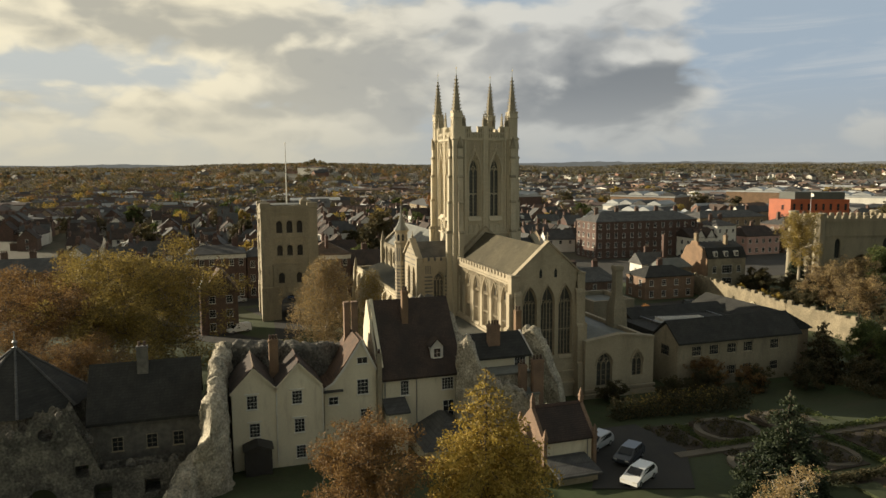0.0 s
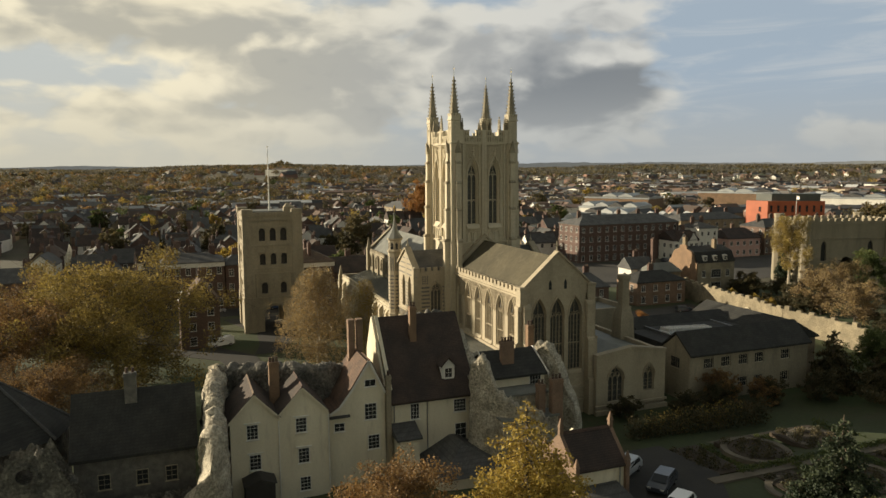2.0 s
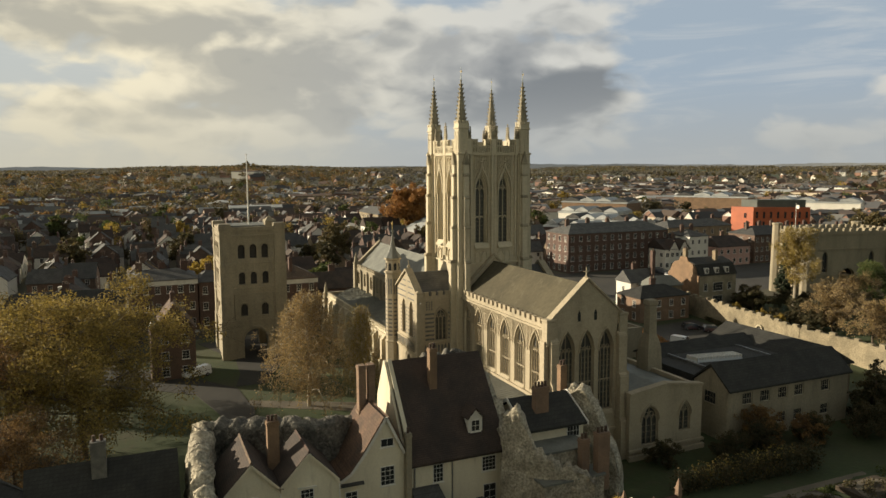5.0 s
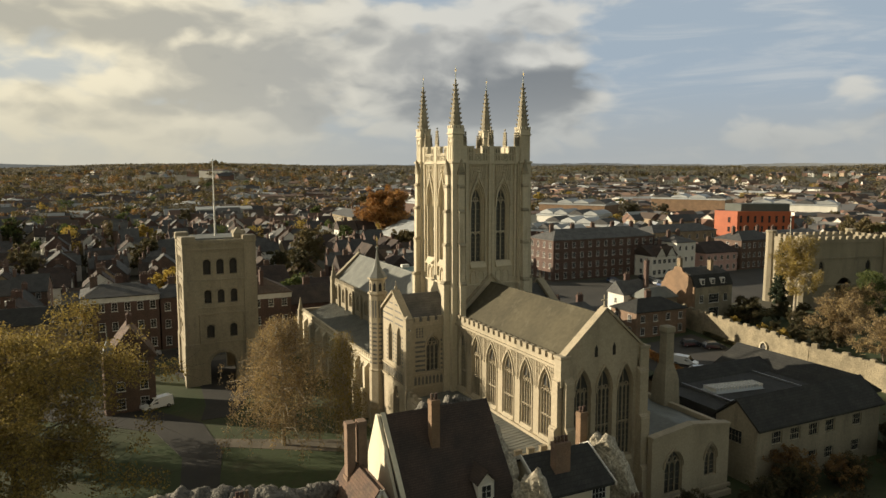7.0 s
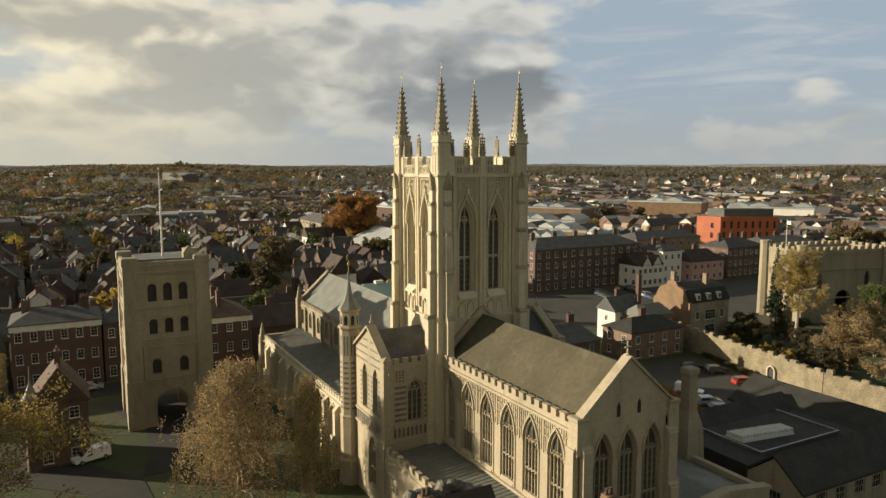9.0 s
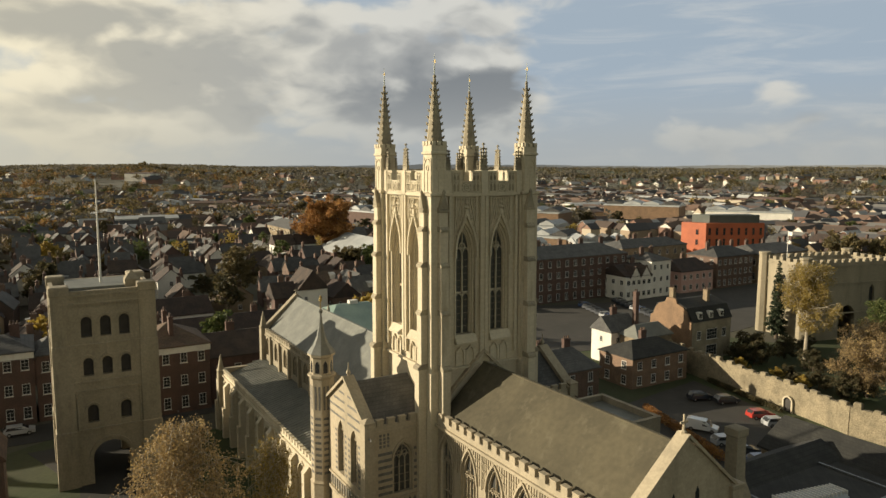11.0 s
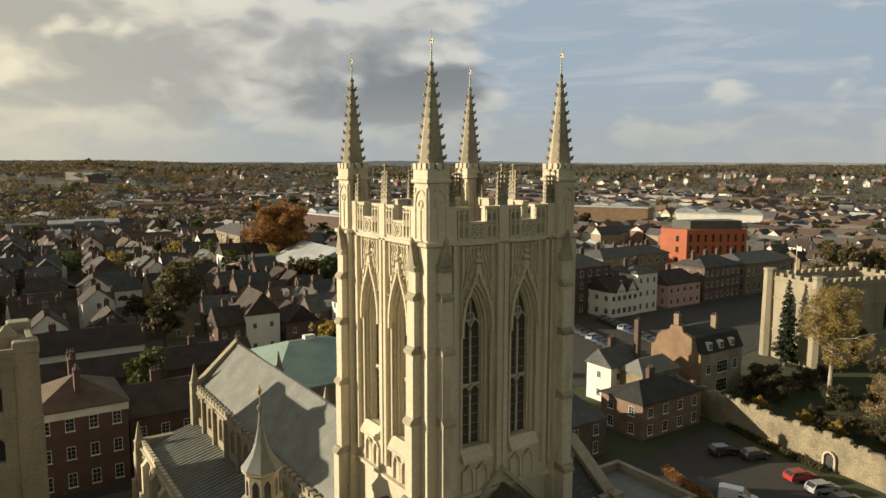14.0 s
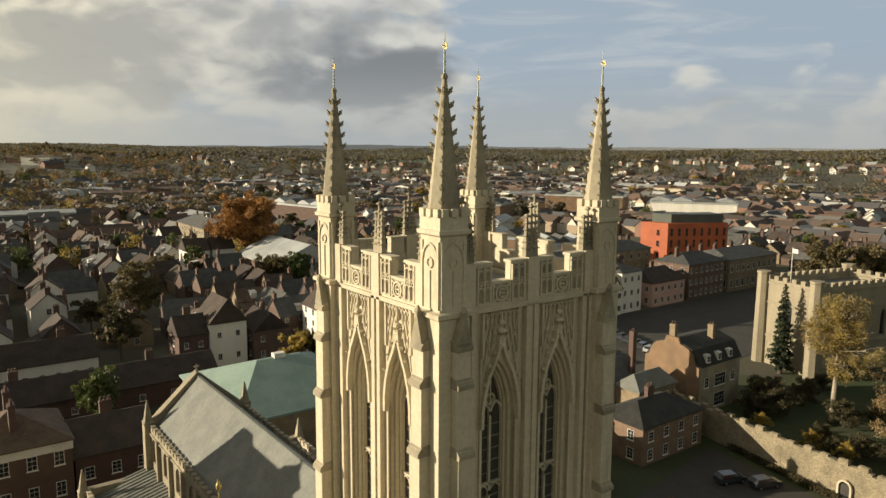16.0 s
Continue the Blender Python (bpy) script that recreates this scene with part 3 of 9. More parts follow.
def build_ground():
    me = Geo()
    rings = [0, 25, 40, 50, 60, 75, 95, 120, 160, 210, 270, 340, 430, 540, 680, 860, 1100, 1400, 1800, 2300, 2900, 3600, 4300, 4900]
    n = 120
    cx, cy = 10.0, 0.0
    vs = [(cx, cy, ground_z(cx, cy))]
    for r in rings[1:]:
        for j in range(n):
            x, y = cx + r * math.cos(2 * math.pi * j / n), cy + r * math.sin(2 * math.pi * j / n)
            vs.append((x, y, ground_z(x, y)))
    fs = [(0, 1 + j, 1 + (j + 1) % n) for j in range(n)]
    for i in range(len(rings) - 2):
        a, b = 1 + i * n, 1 + (i + 1) * n
        fs += [(a + j, b + j, b + (j + 1) % n, a + (j + 1) % n) for j in range(n)]
    me.add(vs, fs)
    for k, f in enumerate(me.f):
        x, y = sum(vs[i][0] for i in f) / len(f), sum(vs[i][1] for i in f) / len(f)
        if (x < -50 or y > 150) and math.hypot(x, y) < 1000:
            me.s[k] = 1
    ob = part("ground", me, [GRASS, YARD])
    for p in ob.data.polygons:
        p.use_smooth = True
    return tagged(ob, "autumn grass and fields rolling to the horizon", "ground", kind="structure")


build_ground()


def flat(name, pts, z, m, label, category, d=0.06):
    g = Geo()
    g.loft([[(x, y, z - d) for x, y in pts], [(x, y, z) for x, y in pts]])
    return tagged(part(name, g, m), label, category, kind="structure")


flat("road", [(-62, -66), (-52, -62), (-40, -52), (-26, -40), (-18, -34.5), (-6, -33.5), (10, -36.5), (10, -40.5), (-6, -38.5), (-17, -41), (-24, -49), (-34, -62), (-44, -74), (-62, -80)], G + 0.05, DRIVE, "dark asphalt drive curving past the old gate tower", "road")
flat("forecourt", [(-52, -38), (-36, -32.5), (-26, -33), (-19, -34.6), (-19, -30), (-30, -25), (-52, -22)], G + 0.06, DRIVE, "worn asphalt before and under the gate arch", "road")
flat("car_park", [(-24, 44), (16, 40), (10, 61), (-6, 66), (-28, 70)], G + 0.05, ASPHALT, "asphalt car park inside the old precinct wall", "car park")
flat("square", [(-105, 70), (-56, 60), (-50, 105), (-58, 170), (-70, 212), (-93, 212), (-93, 116)], G + 0.05, ASPHALT, "broad asphalt square lined with parked cars", "square")
flat("street", [(-64, -260), (-56, -260), (-56, 60), (-64, 60)], G + 0.045, DRIVE, "narrow asphalt street past the church fronts", "street")
flat("churchyard_path", [(-12, -36), (-9, -36), (4, -14.5), (-1, -14.5)], G + 0.04, GRAVEL, "pale worn churchyard path", "path")

# ---- the cathedral ----
cath = thing("cathedral", (0, 0, G), "pale limestone cathedral with a tall pinnacled crossing tower", "cathedral")
cath.matrix_basis = Matrix()
TOP = 34.35      # string course under the tower's parapet


def tower():
    # four faces with paired belfry windows
    for side in "nesw":
        M = {"e": face(5.25, -4.4, 0, "e"), "s": face(-4.4, -5.25, 0, "s"), "n": face(4.4, 5.25, 0, "n"), "w": face(-5.25, 4.4, 0, "w")}[side]
        g = Geo()
        g.M = M
        ops = [(4.4 + c, 2.1, 21.4, 29.0, 31.75, "pointed") for c in (-1.9, 1.9)]
        wall_with(g, 8.8, G - 0.3, TOP, 0.75, ops)
        part("wall", g, STONE, cath, "pale ashlar tower wall")
        d = Geo()
        d.M = M
        # vertical ribs, strings, sloping sills
        for x in (0.28, 0.75, 4.15, 4.65, 8.05, 8.52):
            d.box(x - 0.14, x + 0.14, -0.30, 0.05, 19.2, TOP)
        d.box(4.05, 4.75, -0.2, 0.05, 19.2, TOP - 0.02)
        for c in (2.5, 6.3):
            for s in (-1, 1):
                d.box(c + s * 1.12 - 0.07, c + s * 1.12 + 0.07, -0.10, 0.06, 21.4, 32.4)
                # the hood, an ogee that rises into a finial
                pts = [(1.15, 28.6), (1.14, 29.4), (1.0, 30.3), (0.74, 31.1), (0.4, 31.75), (0.15, 32.3), (0.05, 33.0)]
                for p, q in zip(pts, pts[1:]):
                    d.bar((c + s * p[0], -0.12, p[1]), (c + s * q[0], -0.12, q[1]), 0.17, 0.34)
                # crockets on the hood, and bars that cross behind it up to the string
                for k, (px, pz) in enumerate(((0.95, 30.7), (0.62, 31.5), (0.34, 32.1))):
                    d.limb((c + s * px, -0.2, pz), (c + s * (px + 0.16), -0.3, pz + 0.16), 0.06, 0.10, 5)
                for x0, z0, x1, z1 in ((1.08, 31.2, 0.55, 33.6), (0.55, 32.0, 1.08, 33.6), (1.08, 32.3, 0.8, 33.6), (0.3, 32.6, 0.55, 33.6), (0.55, 32.3, 0.28, 33.6)):
                    d.bar((c + s * x0, -0.05, z0), (c + s * x1, -0.05, z1), 0.07, 0.18)
                d.bar((c + s * 1.1, -0.08, 32.0), (c + s * 1.1, -0.08, TOP - 0.2), 0.12, 0.26)
            # leafy finial
            for z, w in ((32.5, 0.34), (32.85, 0.24), (33.2, 0.42), (33.6, 0.26), (33.9, 0.12)):
                d.tube(c, -0.18, [(z - 0.16, 0.06), (z - 0.02, w * 0.62), (z + 0.08, w * 0.5), (z + 0.16, 0.05)], 7)
            for k in range(8):
                x = c - 1.1 + 2.2 * (k + 0.5) / 8
                d.box(x - 0.17, x - 0.11, -0.1, 0.05, 33.5, TOP - 0.15)
                cur = arch_curve(0.26, 0, TOP - 0.5, TOP - 0.25, "pointed", 3)
                for p, q in zip(cur, cur[1:]):
                    d.bar((x + p[0], -0.06, p[1]), (x + q[0], -0.06, q[1]), 0.06, 0.2)
            # the sloped sill
            d.xbar([(-0.42, 20.75), (0.06, 20.75), (0.06, 21.45), (0.0, 21.45)], c - 1.15, c + 1.15)
            d.box(c - 1.15, c + 1.15, -0.46, 0.05, 20.6, 20.76)
            # blind arcade under the sill
            for s in (-0.55, 0.55):
                for e in (-0.42, 0.42):
                    d.box(c + s + e - 0.09, c + s + e + 0.09, -0.16, 0.05, 18.6, 20.0)
                cur = arch_curve(0.7, 0, 19.7, 20.3, "pointed", 4)
                for p, q in zip(cur, cur[1:]):
                    d.bar((c + s + p[0], -0.07, p[1]), (c + s + q[0], -0.07, q[1]), 0.13, 0.22)
        for z in (TOP, 18.4):
            d.box(-0.2, 9.0, -0.3, 0.06, z - 0.12, z + 0.1)
        part("moulding", d, STONE, cath, "carved ribs, hoods and string courses")
        for c in (2.5, 6.3):
            j = Geo()
            j.M = M
            for w, y in ((1.92, 0.24), (1.68, 0.42)):
                out = arch_curve(w, 0, 28.95, 31.68 - (1.92 - w) * 1.2, "pointed", 8)
                for p, q in zip(out, out[1:]):
                    j.bar((c + p[0], y + 0.25, p[1]), (c + q[0], y + 0.25, q[1]), 0.2, 0.5)
                for e in (-1, 1):
                    j.box(c + e * w / 2 - 0.1, c + e * w / 2 + 0.1, y, y + 0.5, 21.4, 28.98)
            part("jamb", j, STONE, cath, "splayed jamb of two orders")
            church_window(cath, M @ pose(c, 0, 0), 1.55, 21.45, 28.9, 31.2, 2, 0.62, (25.3,), 0.12, STONE)
        # parapet with pierced-looking merlons
        p = Geo()
        p.M = M
        p.box(0.3, 8.5, -0.18, 0.22, TOP + 0.1, TOP + 1.15)
        for c in (2.42, 6.38):
            for s in (-1, 1):
                x0 = c + s * 1.05
                p.box(x0 - 0.46, x0 + 0.46, -0.16, 0.2, TOP + 1.15, TOP + 2.05)
                p.box(x0 - 0.52, x0 + 0.52, -0.24, 0.28, TOP + 2.05, TOP + 2.17)
                # fretted panel with two lancets and a ring; darker stone paints its recess shade
                p.box(x0 - 0.36, x0 + 0.36, -0.184, -0.15, TOP + 0.3, TOP + 1.92, 1)
                for e in (-0.38, 0.0, 0.38):
                    p.box(x0 + e - 0.045, x0 + e + 0.045, -0.27, -0.15, TOP + 0.22, TOP + 1.98)
                for e in (-0.19, 0.19):
                    for z0 in (0.95, 1.75):
                        cur = arch_curve(0.32, 0, TOP + z0 - 0.12, TOP + z0 + 0.1, "pointed", 3)
                        for a, b in zip(cur, cur[1:]):
                            p.bar((x0 + e + a[0], -0.22, a[1]), (x0 + e + b[0], -0.22, b[1]), 0.06, 0.1)
                    pts = [(x0 + e + 0.1 * math.cos(a), -0.22, TOP + 1.22 + 0.1 * math.sin(a)) for a in [k * math.pi / 3 for k in range(7)]]
                    for a, b in zip(pts, pts[1:]):
                        p.bar(a, b, 0.05, 0.09)
                p.box(x0 - 0.42, x0 + 0.42, -0.25, -0.15, TOP + 0.24, TOP + 0.32)
            p.box(c - 0.62, c + 0.62, -0.24, 0.28, TOP + 1.15, TOP + 1.25)
            # roundel between the merlons, recess shade painted as darker stone behind it
            p.box(c - 0.5, c + 0.5, -0.184, -0.15, TOP + 0.24, TOP + 1.1, 1)
            pts = [(c + 0.36 * math.cos(a), -0.2, TOP + 0.67 + 0.36 * math.sin(a)) for a in [k * math.pi / 6 for k in range(13)]]
            for a, b in zip(pts, pts[1:]):
                p.bar(a, b, 0.09, 0.14)
            pts = [(c + 0.04 + 0.2 * math.cos(a), -0.2, TOP + 0.67 + 0.22 * math.sin(a)) for a in [0.7 + k * 0.7 for k in range(8)]]
            for a, b in zip(pts, pts[1:]):
                p.bar(a, b, 0.07, 0.12)
            p.bar((c - 0.14, -0.2, TOP + 0.67), (c + 0.2, -0.2, TOP + 0.67), 0.06, 0.12)
            for e in (-0.52, 0.52):
                p.box(c + e - 0.04, c + e + 0.04, -0.25, -0.15, TOP + 0.22, TOP + 1.12)
            for ex in (-1, 1):
                for ez in (-1, 1):
                    p.bar((c + ex * 0.48, -0.2, TOP + 0.67 + ez * 0.4), (c + ex * 0.27, -0.2, TOP + 0.67 + ez * 0.24), 0.07, 0.1)
        # piers that carry the small pinnacles
        for x in (0.45, 4.4, 8.35):
            p.box(x - 0.36, x + 0.36, -0.3, 0.3, TOP + 0.1, TOP + 2.2)
        part("parapet", p, [STONE, STONE_D], cath, "battlemented parapet with carved panels")
        for x, h in ((0.45, 2.0), (4.4, 2.3), (8.35, 2.0)):
            for dx, k in ((-0.27, 0.8), (0.0, 1.0), (0.27, 0.8)):
                q = Geo()
                q.M = M
                zb = TOP + 2.2
                q.square(x + dx, 0, [(zb, 0.13), (zb + 0.5 * k, 0.12), (zb + h * k, 0.04)])
                for j in range(5):
                    zz = zb + (0.35 + 0.33 * j) * k * h / 2.0
                    q.square(x + dx, 0, [(zz, 0.06), (zz + 0.09, 0.20 - 0.02 * j), (zz + 0.18, 0.05)])
                q.square(x + dx, 0, [(zb + h * k, 0.03), (zb + h * k + 0.1, 0.13), (zb + h * k + 0.22, 0.02)])
                part("small_pinnacle", q, STONE_D, cath)
    f = Geo()
    f.box(-4.6, 4.6, -4.6, 4.6, TOP - 0.6, TOP - 0.2)
    f.loft([[(-4.4, -4.4, TOP - 0.2), (4.4, -4.4, TOP - 0.2), (4.4, 4.4, TOP - 0.2), (-4.4, 4.4, TOP - 0.2)], [(-0.1, -0.1, TOP + 0.7), (0.1, -0.1, TOP + 0.7), (0.1, 0.1, TOP + 0.7), (-0.1, 0.1, TOP + 0.7)]])
    part("tower_roof", f, LEAD, cath, "low lead roof behind the parapet")


def corner(sx, sy):
    x, y = 5.0 * sx, 5.0 * sy
    g = Geo()
    g.square(x, y, [(G - 0.3, 0.95), (18.3, 0.95), (18.5, 0.85), (TOP - 0.1, 0.85), (TOP, 1.0), (TOP + 0.2, 1.0), (TOP + 0.25, 0.72), (37.9, 0.72), (38.0, 0.86), (38.15, 0.86), (38.2, 0.76), (38.75, 0.76)])
    # panelled faces of the turret
    for a in range(4):
        g.M = Matrix.Translation((x, y, 0)) @ ROT(90 * a)
        for e in (-0.6, 0.6):
            g.box(e - 0.07, e + 0.07, -0.78, -0.7, 34.7, 37.7)
        cur = arch_curve(1.1, 0, 36.9, 37.6, "pointed", 4)
        for p, q in zip(cur, cur[1:]):
            g.bar((p[0], -0.74, p[1]), (q[0], -0.74, q[1]), 0.1, 0.1)
        g.bar((0, -0.74, 34.7), (0, -0.74, 36.4), 0.08, 0.08)
        pts = [(0.22 * math.cos(t), -0.74, 36.75 + 0.22 * math.sin(t)) for t in [k * math.pi / 4 for k in range(9)]]
        for p, q in zip(pts, pts[1:]):
            g.bar(p, q, 0.07, 0.09)
        for e in (-0.52, 0.0, 0.52):
            g.box(e - 0.17, e + 0.17, -0.84, -0.6, 38.75, 39.1)
        g.M = None
    part("turret", g, STONE, cath, "square panelled corner turret")
    # crocketed spire
    s = Geo()
    zt, zb = 44.75, 38.7
    s.tube(x, y, [(zb, 0.80), (zb + 0.15, 0.76), (zt - 0.1, 0.10), (zt, 0.12), (zt + 0.12, 0.05)], 8)
    for lv in range(9):
        z = zb + 0.75 + lv * 0.585
        r = 0.72 * (zt - z) / (zt - zb) + 0.05
        size = 0.125 - 0.003 * lv
        for k in range(4):
            a = math.pi / 4 + k * math.pi / 2
            ca, sa = math.cos(a), math.sin(a)
            s.limb((x + r * 0.75 * ca, y + r * 0.75 * sa, z - 0.2), (x + (r + 0.16) * ca, y + (r + 0.16) * sa, z + 0.02), size * 0.6, size, 5)
            s.limb((x + (r + 0.10) * ca, y + (r + 0.10) * sa, z - 0.01), (x + (r + 0.23) * ca, y + (r + 0.23) * sa, z + 0.15), size, 0.03, 5)
    s.tube(x, y, [(zt - 0.22, 0.08), (zt - 0.1, 0.15), (zt, 0.15), (zt + 0.12, 0.05)], 6)
    sp = part("spire", s, STONE_D, cath, "crocketed stone spire")
    v = Geo()
    v.tube(x, y, [(zt, 0.05), (zt + 1.0, 0.038), (zt + 1.85, 0.014)], 6)
    v.tube(x, y, [(zt + 0.5, 0.03), (zt + 0.58, 0.07), (zt + 0.66, 0.03)], 6)
    rod = part("vane_rod", v, VERDIGRIS, sp, "pale rod of the weather vane")
    v = Geo()
    v.loft([[(x - 0.02, y - 0.012, zt + 1.05), (x + 0.2, y - 0.012, zt + 1.12), (x + 0.16, y - 0.012, zt + 1.34), (x - 0.02, y - 0.012, zt + 1.42)], [(x - 0.02, y + 0.012, zt + 1.05), (x + 0.2, y + 0.012, zt + 1.12), (x + 0.16, y + 0.012, zt + 1.34), (x - 0.02, y + 0.012, zt + 1.42)]])
    v.box(x - 0.14, x - 0.02, y - 0.012, y + 0.012, zt + 1.18, zt + 1.26)
    v.box(x - 0.012, x + 0.012, y - 0.14, y + 0.14, zt + 1.22, zt + 1.27)
    rod.parent = cath
    part("vane", v, GOLD, rod, "gilded blade of the weather vane")
    # clasping buttresses, stepping in as they rise
    for dx, dy in ((sx, 0), (0, sy)):
        b, cp, offsets = Geo(), Geo(), []
        cp.M = b.M = Matrix.Translation((x - (0.25 * sx if dy else 0), y - (0.25 * sy if dx else 0), 0)) @ ROT(math.degrees(math.atan2(dy, dx)) + 90)
        steps = [(G - 0.3, 19.0, 1.75), (19.0, 24.0, 1.5), (24.0, 28.3, 1.4), (28.3, 31.5, 1.3), (31.5, 33.2, 1.2)]
        for z0, z1, dd in steps:
            b.box(-0.4, 0.4, -dd, -0.5, z0, z1)
            of = Geo()
            of.M = b.M
            of.xbar([(-dd - 0.12, z1 - 0.35), (-0.5, z1 - 0.35), (-0.5, z1 + 0.2), (-dd + 0.1, z1 + 0.1), (-dd - 0.12, z1 - 0.15)], -0.45, 0.45)
            offsets.append(of)
        cp.loft([[(-0.41, -1.3, 33.2), (0.41, -1.3, 33.2), (0.41, -0.6, 33.2), (-0.41, -0.6, 33.2)], [(-0.04, -1.3, 34.5), (0.04, -1.3, 34.5), (0.04, -0.6, 34.5), (-0.04, -0.6, 34.5)]])
        cp.square(0, -1.2, [(34.4, 0.05), (34.6, 0.13), (34.85, 0.03)])
        bt = part("buttress", b, STONE, cath, "stepped corner buttress")
        part("buttress_head", cp, STONE_D, bt, "weathered gabled head")
        for of in offsets:
            part("offset", of, STONE_D, bt, "weathered sloping offset")


tower()
for sx in (-1, 1):
    for sy in (-1, 1):
        corner(sx, sy)


def choir():
    x0, x1, yw = 5.9, 29.5, 5.2
    wx = [7.4, 11.2, 15.0, 18.8, 22.6, 26.4]
    for s, M in ((-1, face(x0, -yw, 0, "s")), (1, face(x1, yw, 0, "n"))):
        g = Geo()
        g.M = M
        cs = [w - x0 if s < 0 else x1 - w for w in wx]
        wall_with(g, x1 - x0, G - 0.3, 13.6, 0.9, [(c, 2.2, 5.6, 10.4, 12.9, "pointed") for c in cs])
        part("wall", g, CHOIRSTONE, cath, "tall choir wall of pale ashlar")
        d = Geo()
        d.M = M
        d.box(-0.2, x1 - x0 + 0.3, -0.35, 0.1, 13.5, 13.75)
        d.box(-0.2, x1 - x0 + 0.3, -0.28, 0.0, 4.9, 5.15)
        for c in cs:
            # plain piers between and panelled spandrels over the windows
            d.xbar([(-0.2, 5.2), (0.02, 5.2), (0.02, 5.62), (0.0, 5.62)], c - 1.1, c + 1.1)
            cur = arch_curve(2.5, 0, 10.4, 13.1, "pointed")
            for p, q in zip(cur, cur[1:]):
                d.bar((c + p[0], -0.05, p[1]), (c + q[0], -0.05, q[1]), 0.16, 0.2)
            d.box(c + 1.16, c + 1.34, -0.09, 0.02, 5.2, 10.4)
            d.box(c - 1.34, c - 1.16, -0.09, 0.02, 5.2, 10.4)
            for k in range(1, 12):
                x = c - 1.9 + 3.8 * k / 12
                zb = 10.5 if abs(x - c) > 1.35 else 10.4 + 2.9 * math.sqrt(max(0, 1 - (abs(x - c) / 1.4) ** 1.6))
                if zb < 13.2:
                    d.box(x - 0.05, x + 0.05, -0.07, 0.02, zb, 13.49)
                for zz in (11.2, 11.9, 12.6):
                    if zb < zz:
                        d.bar((x - 0.16, -0.04, zz), (x, -0.04, zz + 0.25), 0.05, 0.06), d.bar((x, -0.04, zz + 0.25), (x + 0.16, -0.04, zz), 0.05, 0.06)
            d.box(c - 2.0, c - 1.8, -0.08, 0.02, 10.3, 13.48)
            church_window(cath, M @ pose(c, 0, 0), 2.0, 5.65, 10.3, 12.75, 4, 0.2, (7.9,), 0.065)
            j = Geo()
            j.M = M
            out = arch_curve(2.06, 5.62, 10.35, 12.8)
            for p, q in zip(out, out[1:]):
                j.bar((c + p[0], 0.22, p[1]), (c + q[0], 0.22, q[1]), 0.14, 0.3)
            for e in (-1, 1):
                j.box(c + e * 1.04 - 0.07, c + e * 1.04 + 0.07, 0.08, 0.38, 5.6, 10.36)
            part("jamb", j, CHOIRSTONE, cath)
        part("moulding", d, CHOIRSTONE, cath, "panelled spandrels and string courses")
        p = Geo()
        p.M = M
        battlement(p, (0, 0.05), (x1 - x0 - 0.4, 0.05), 13.75, 1.0, 0.4, 19, gap=0.42)
        part("parapet", p, CHOIRSTONE, cath, "battlemented parapet in pale chequerwork")
    # east gable
    M = face(x1, -5.35, 0, "e")
    g = Geo()
    g.M = M
    slope = lambda x: 14.5 + max(0.0, 4.75 - abs(x - 5.35) * 4.75 / 5.35)
    wall_with(g, 10.7, G - 0.3, 14.5, 0.9, [(5.35 + c, 2.15, 3.2, 10.6, 13.2, "pointed") for c in (-2.75, 0, 2.75)], top=slope)
    part("wall", g, CHOIRSTONE, cath, "east gable wall with three tall windows")
    d = Geo()
    d.M = M
    for c in (-2.75, 0, 2.75):
        cur = arch_curve(2.25, 0, 10.6, 13.45, "pointed")
        for p, q in zip(cur, cur[1:]):
            d.bar((5.35 + c + p[0], -0.04, p[1]), (5.35 + c + q[0], -0.04, q[1]), 0.16, 0.22)
        d.xbar([(-0.2, 2.7), (0.02, 2.7), (0.02, 3.22), (0.0, 3.22)], 5.35 + c - 1.0, 5.35 + c + 1.0)
        church_window(cath, M @ pose(5.35 + c, 0, 0), 2.05, 3.25, 10.5, 13.05, 4, 0.45, (6.9,), 0.075)
    for s in (-1, 1):
        d.bar((5.35 + s * 5.5, 0.3, 14.55), (5.35, 0.3, 19.45), 0.2, 1.0)
        cur = arch_curve(0.45, 0, 15.2, 15.7, "pointed", 3)
        d.box(5.35 + s * 1.15 - 0.2, 5.35 + s * 1.15 + 0.2, -0.012, 0.0, 14.4, 15.3, 1)
        d.add([(5.35 + s * 1.15 + a, -0.012, z) for a, z in ((-0.2, 15.3), (0.2, 15.3), (0.0, 15.75))], [(0, 1, 2)], 1)
    d.tube(5.35, 0.35, [(19.3, 0.2), (19.6, 0.22), (19.7, 0.1), (20.6, 0.07)], 6)
    d.box(5.0, 5.7, 0.3, 0.4, 20.15, 20.28), d.box(5.3, 5.4, 0.3, 0.4, 19.7, 20.75)
    d.box(-0.4, 11.1, -0.3, 0.05, 0.6, 0.9), d.box(-0.4, 11.1, -0.35, 0.05, -1.2, -0.8)
    part("moulding", d, [CHOIRSTONE, GLASS], cath, "gable coping, cross finial and hoods")
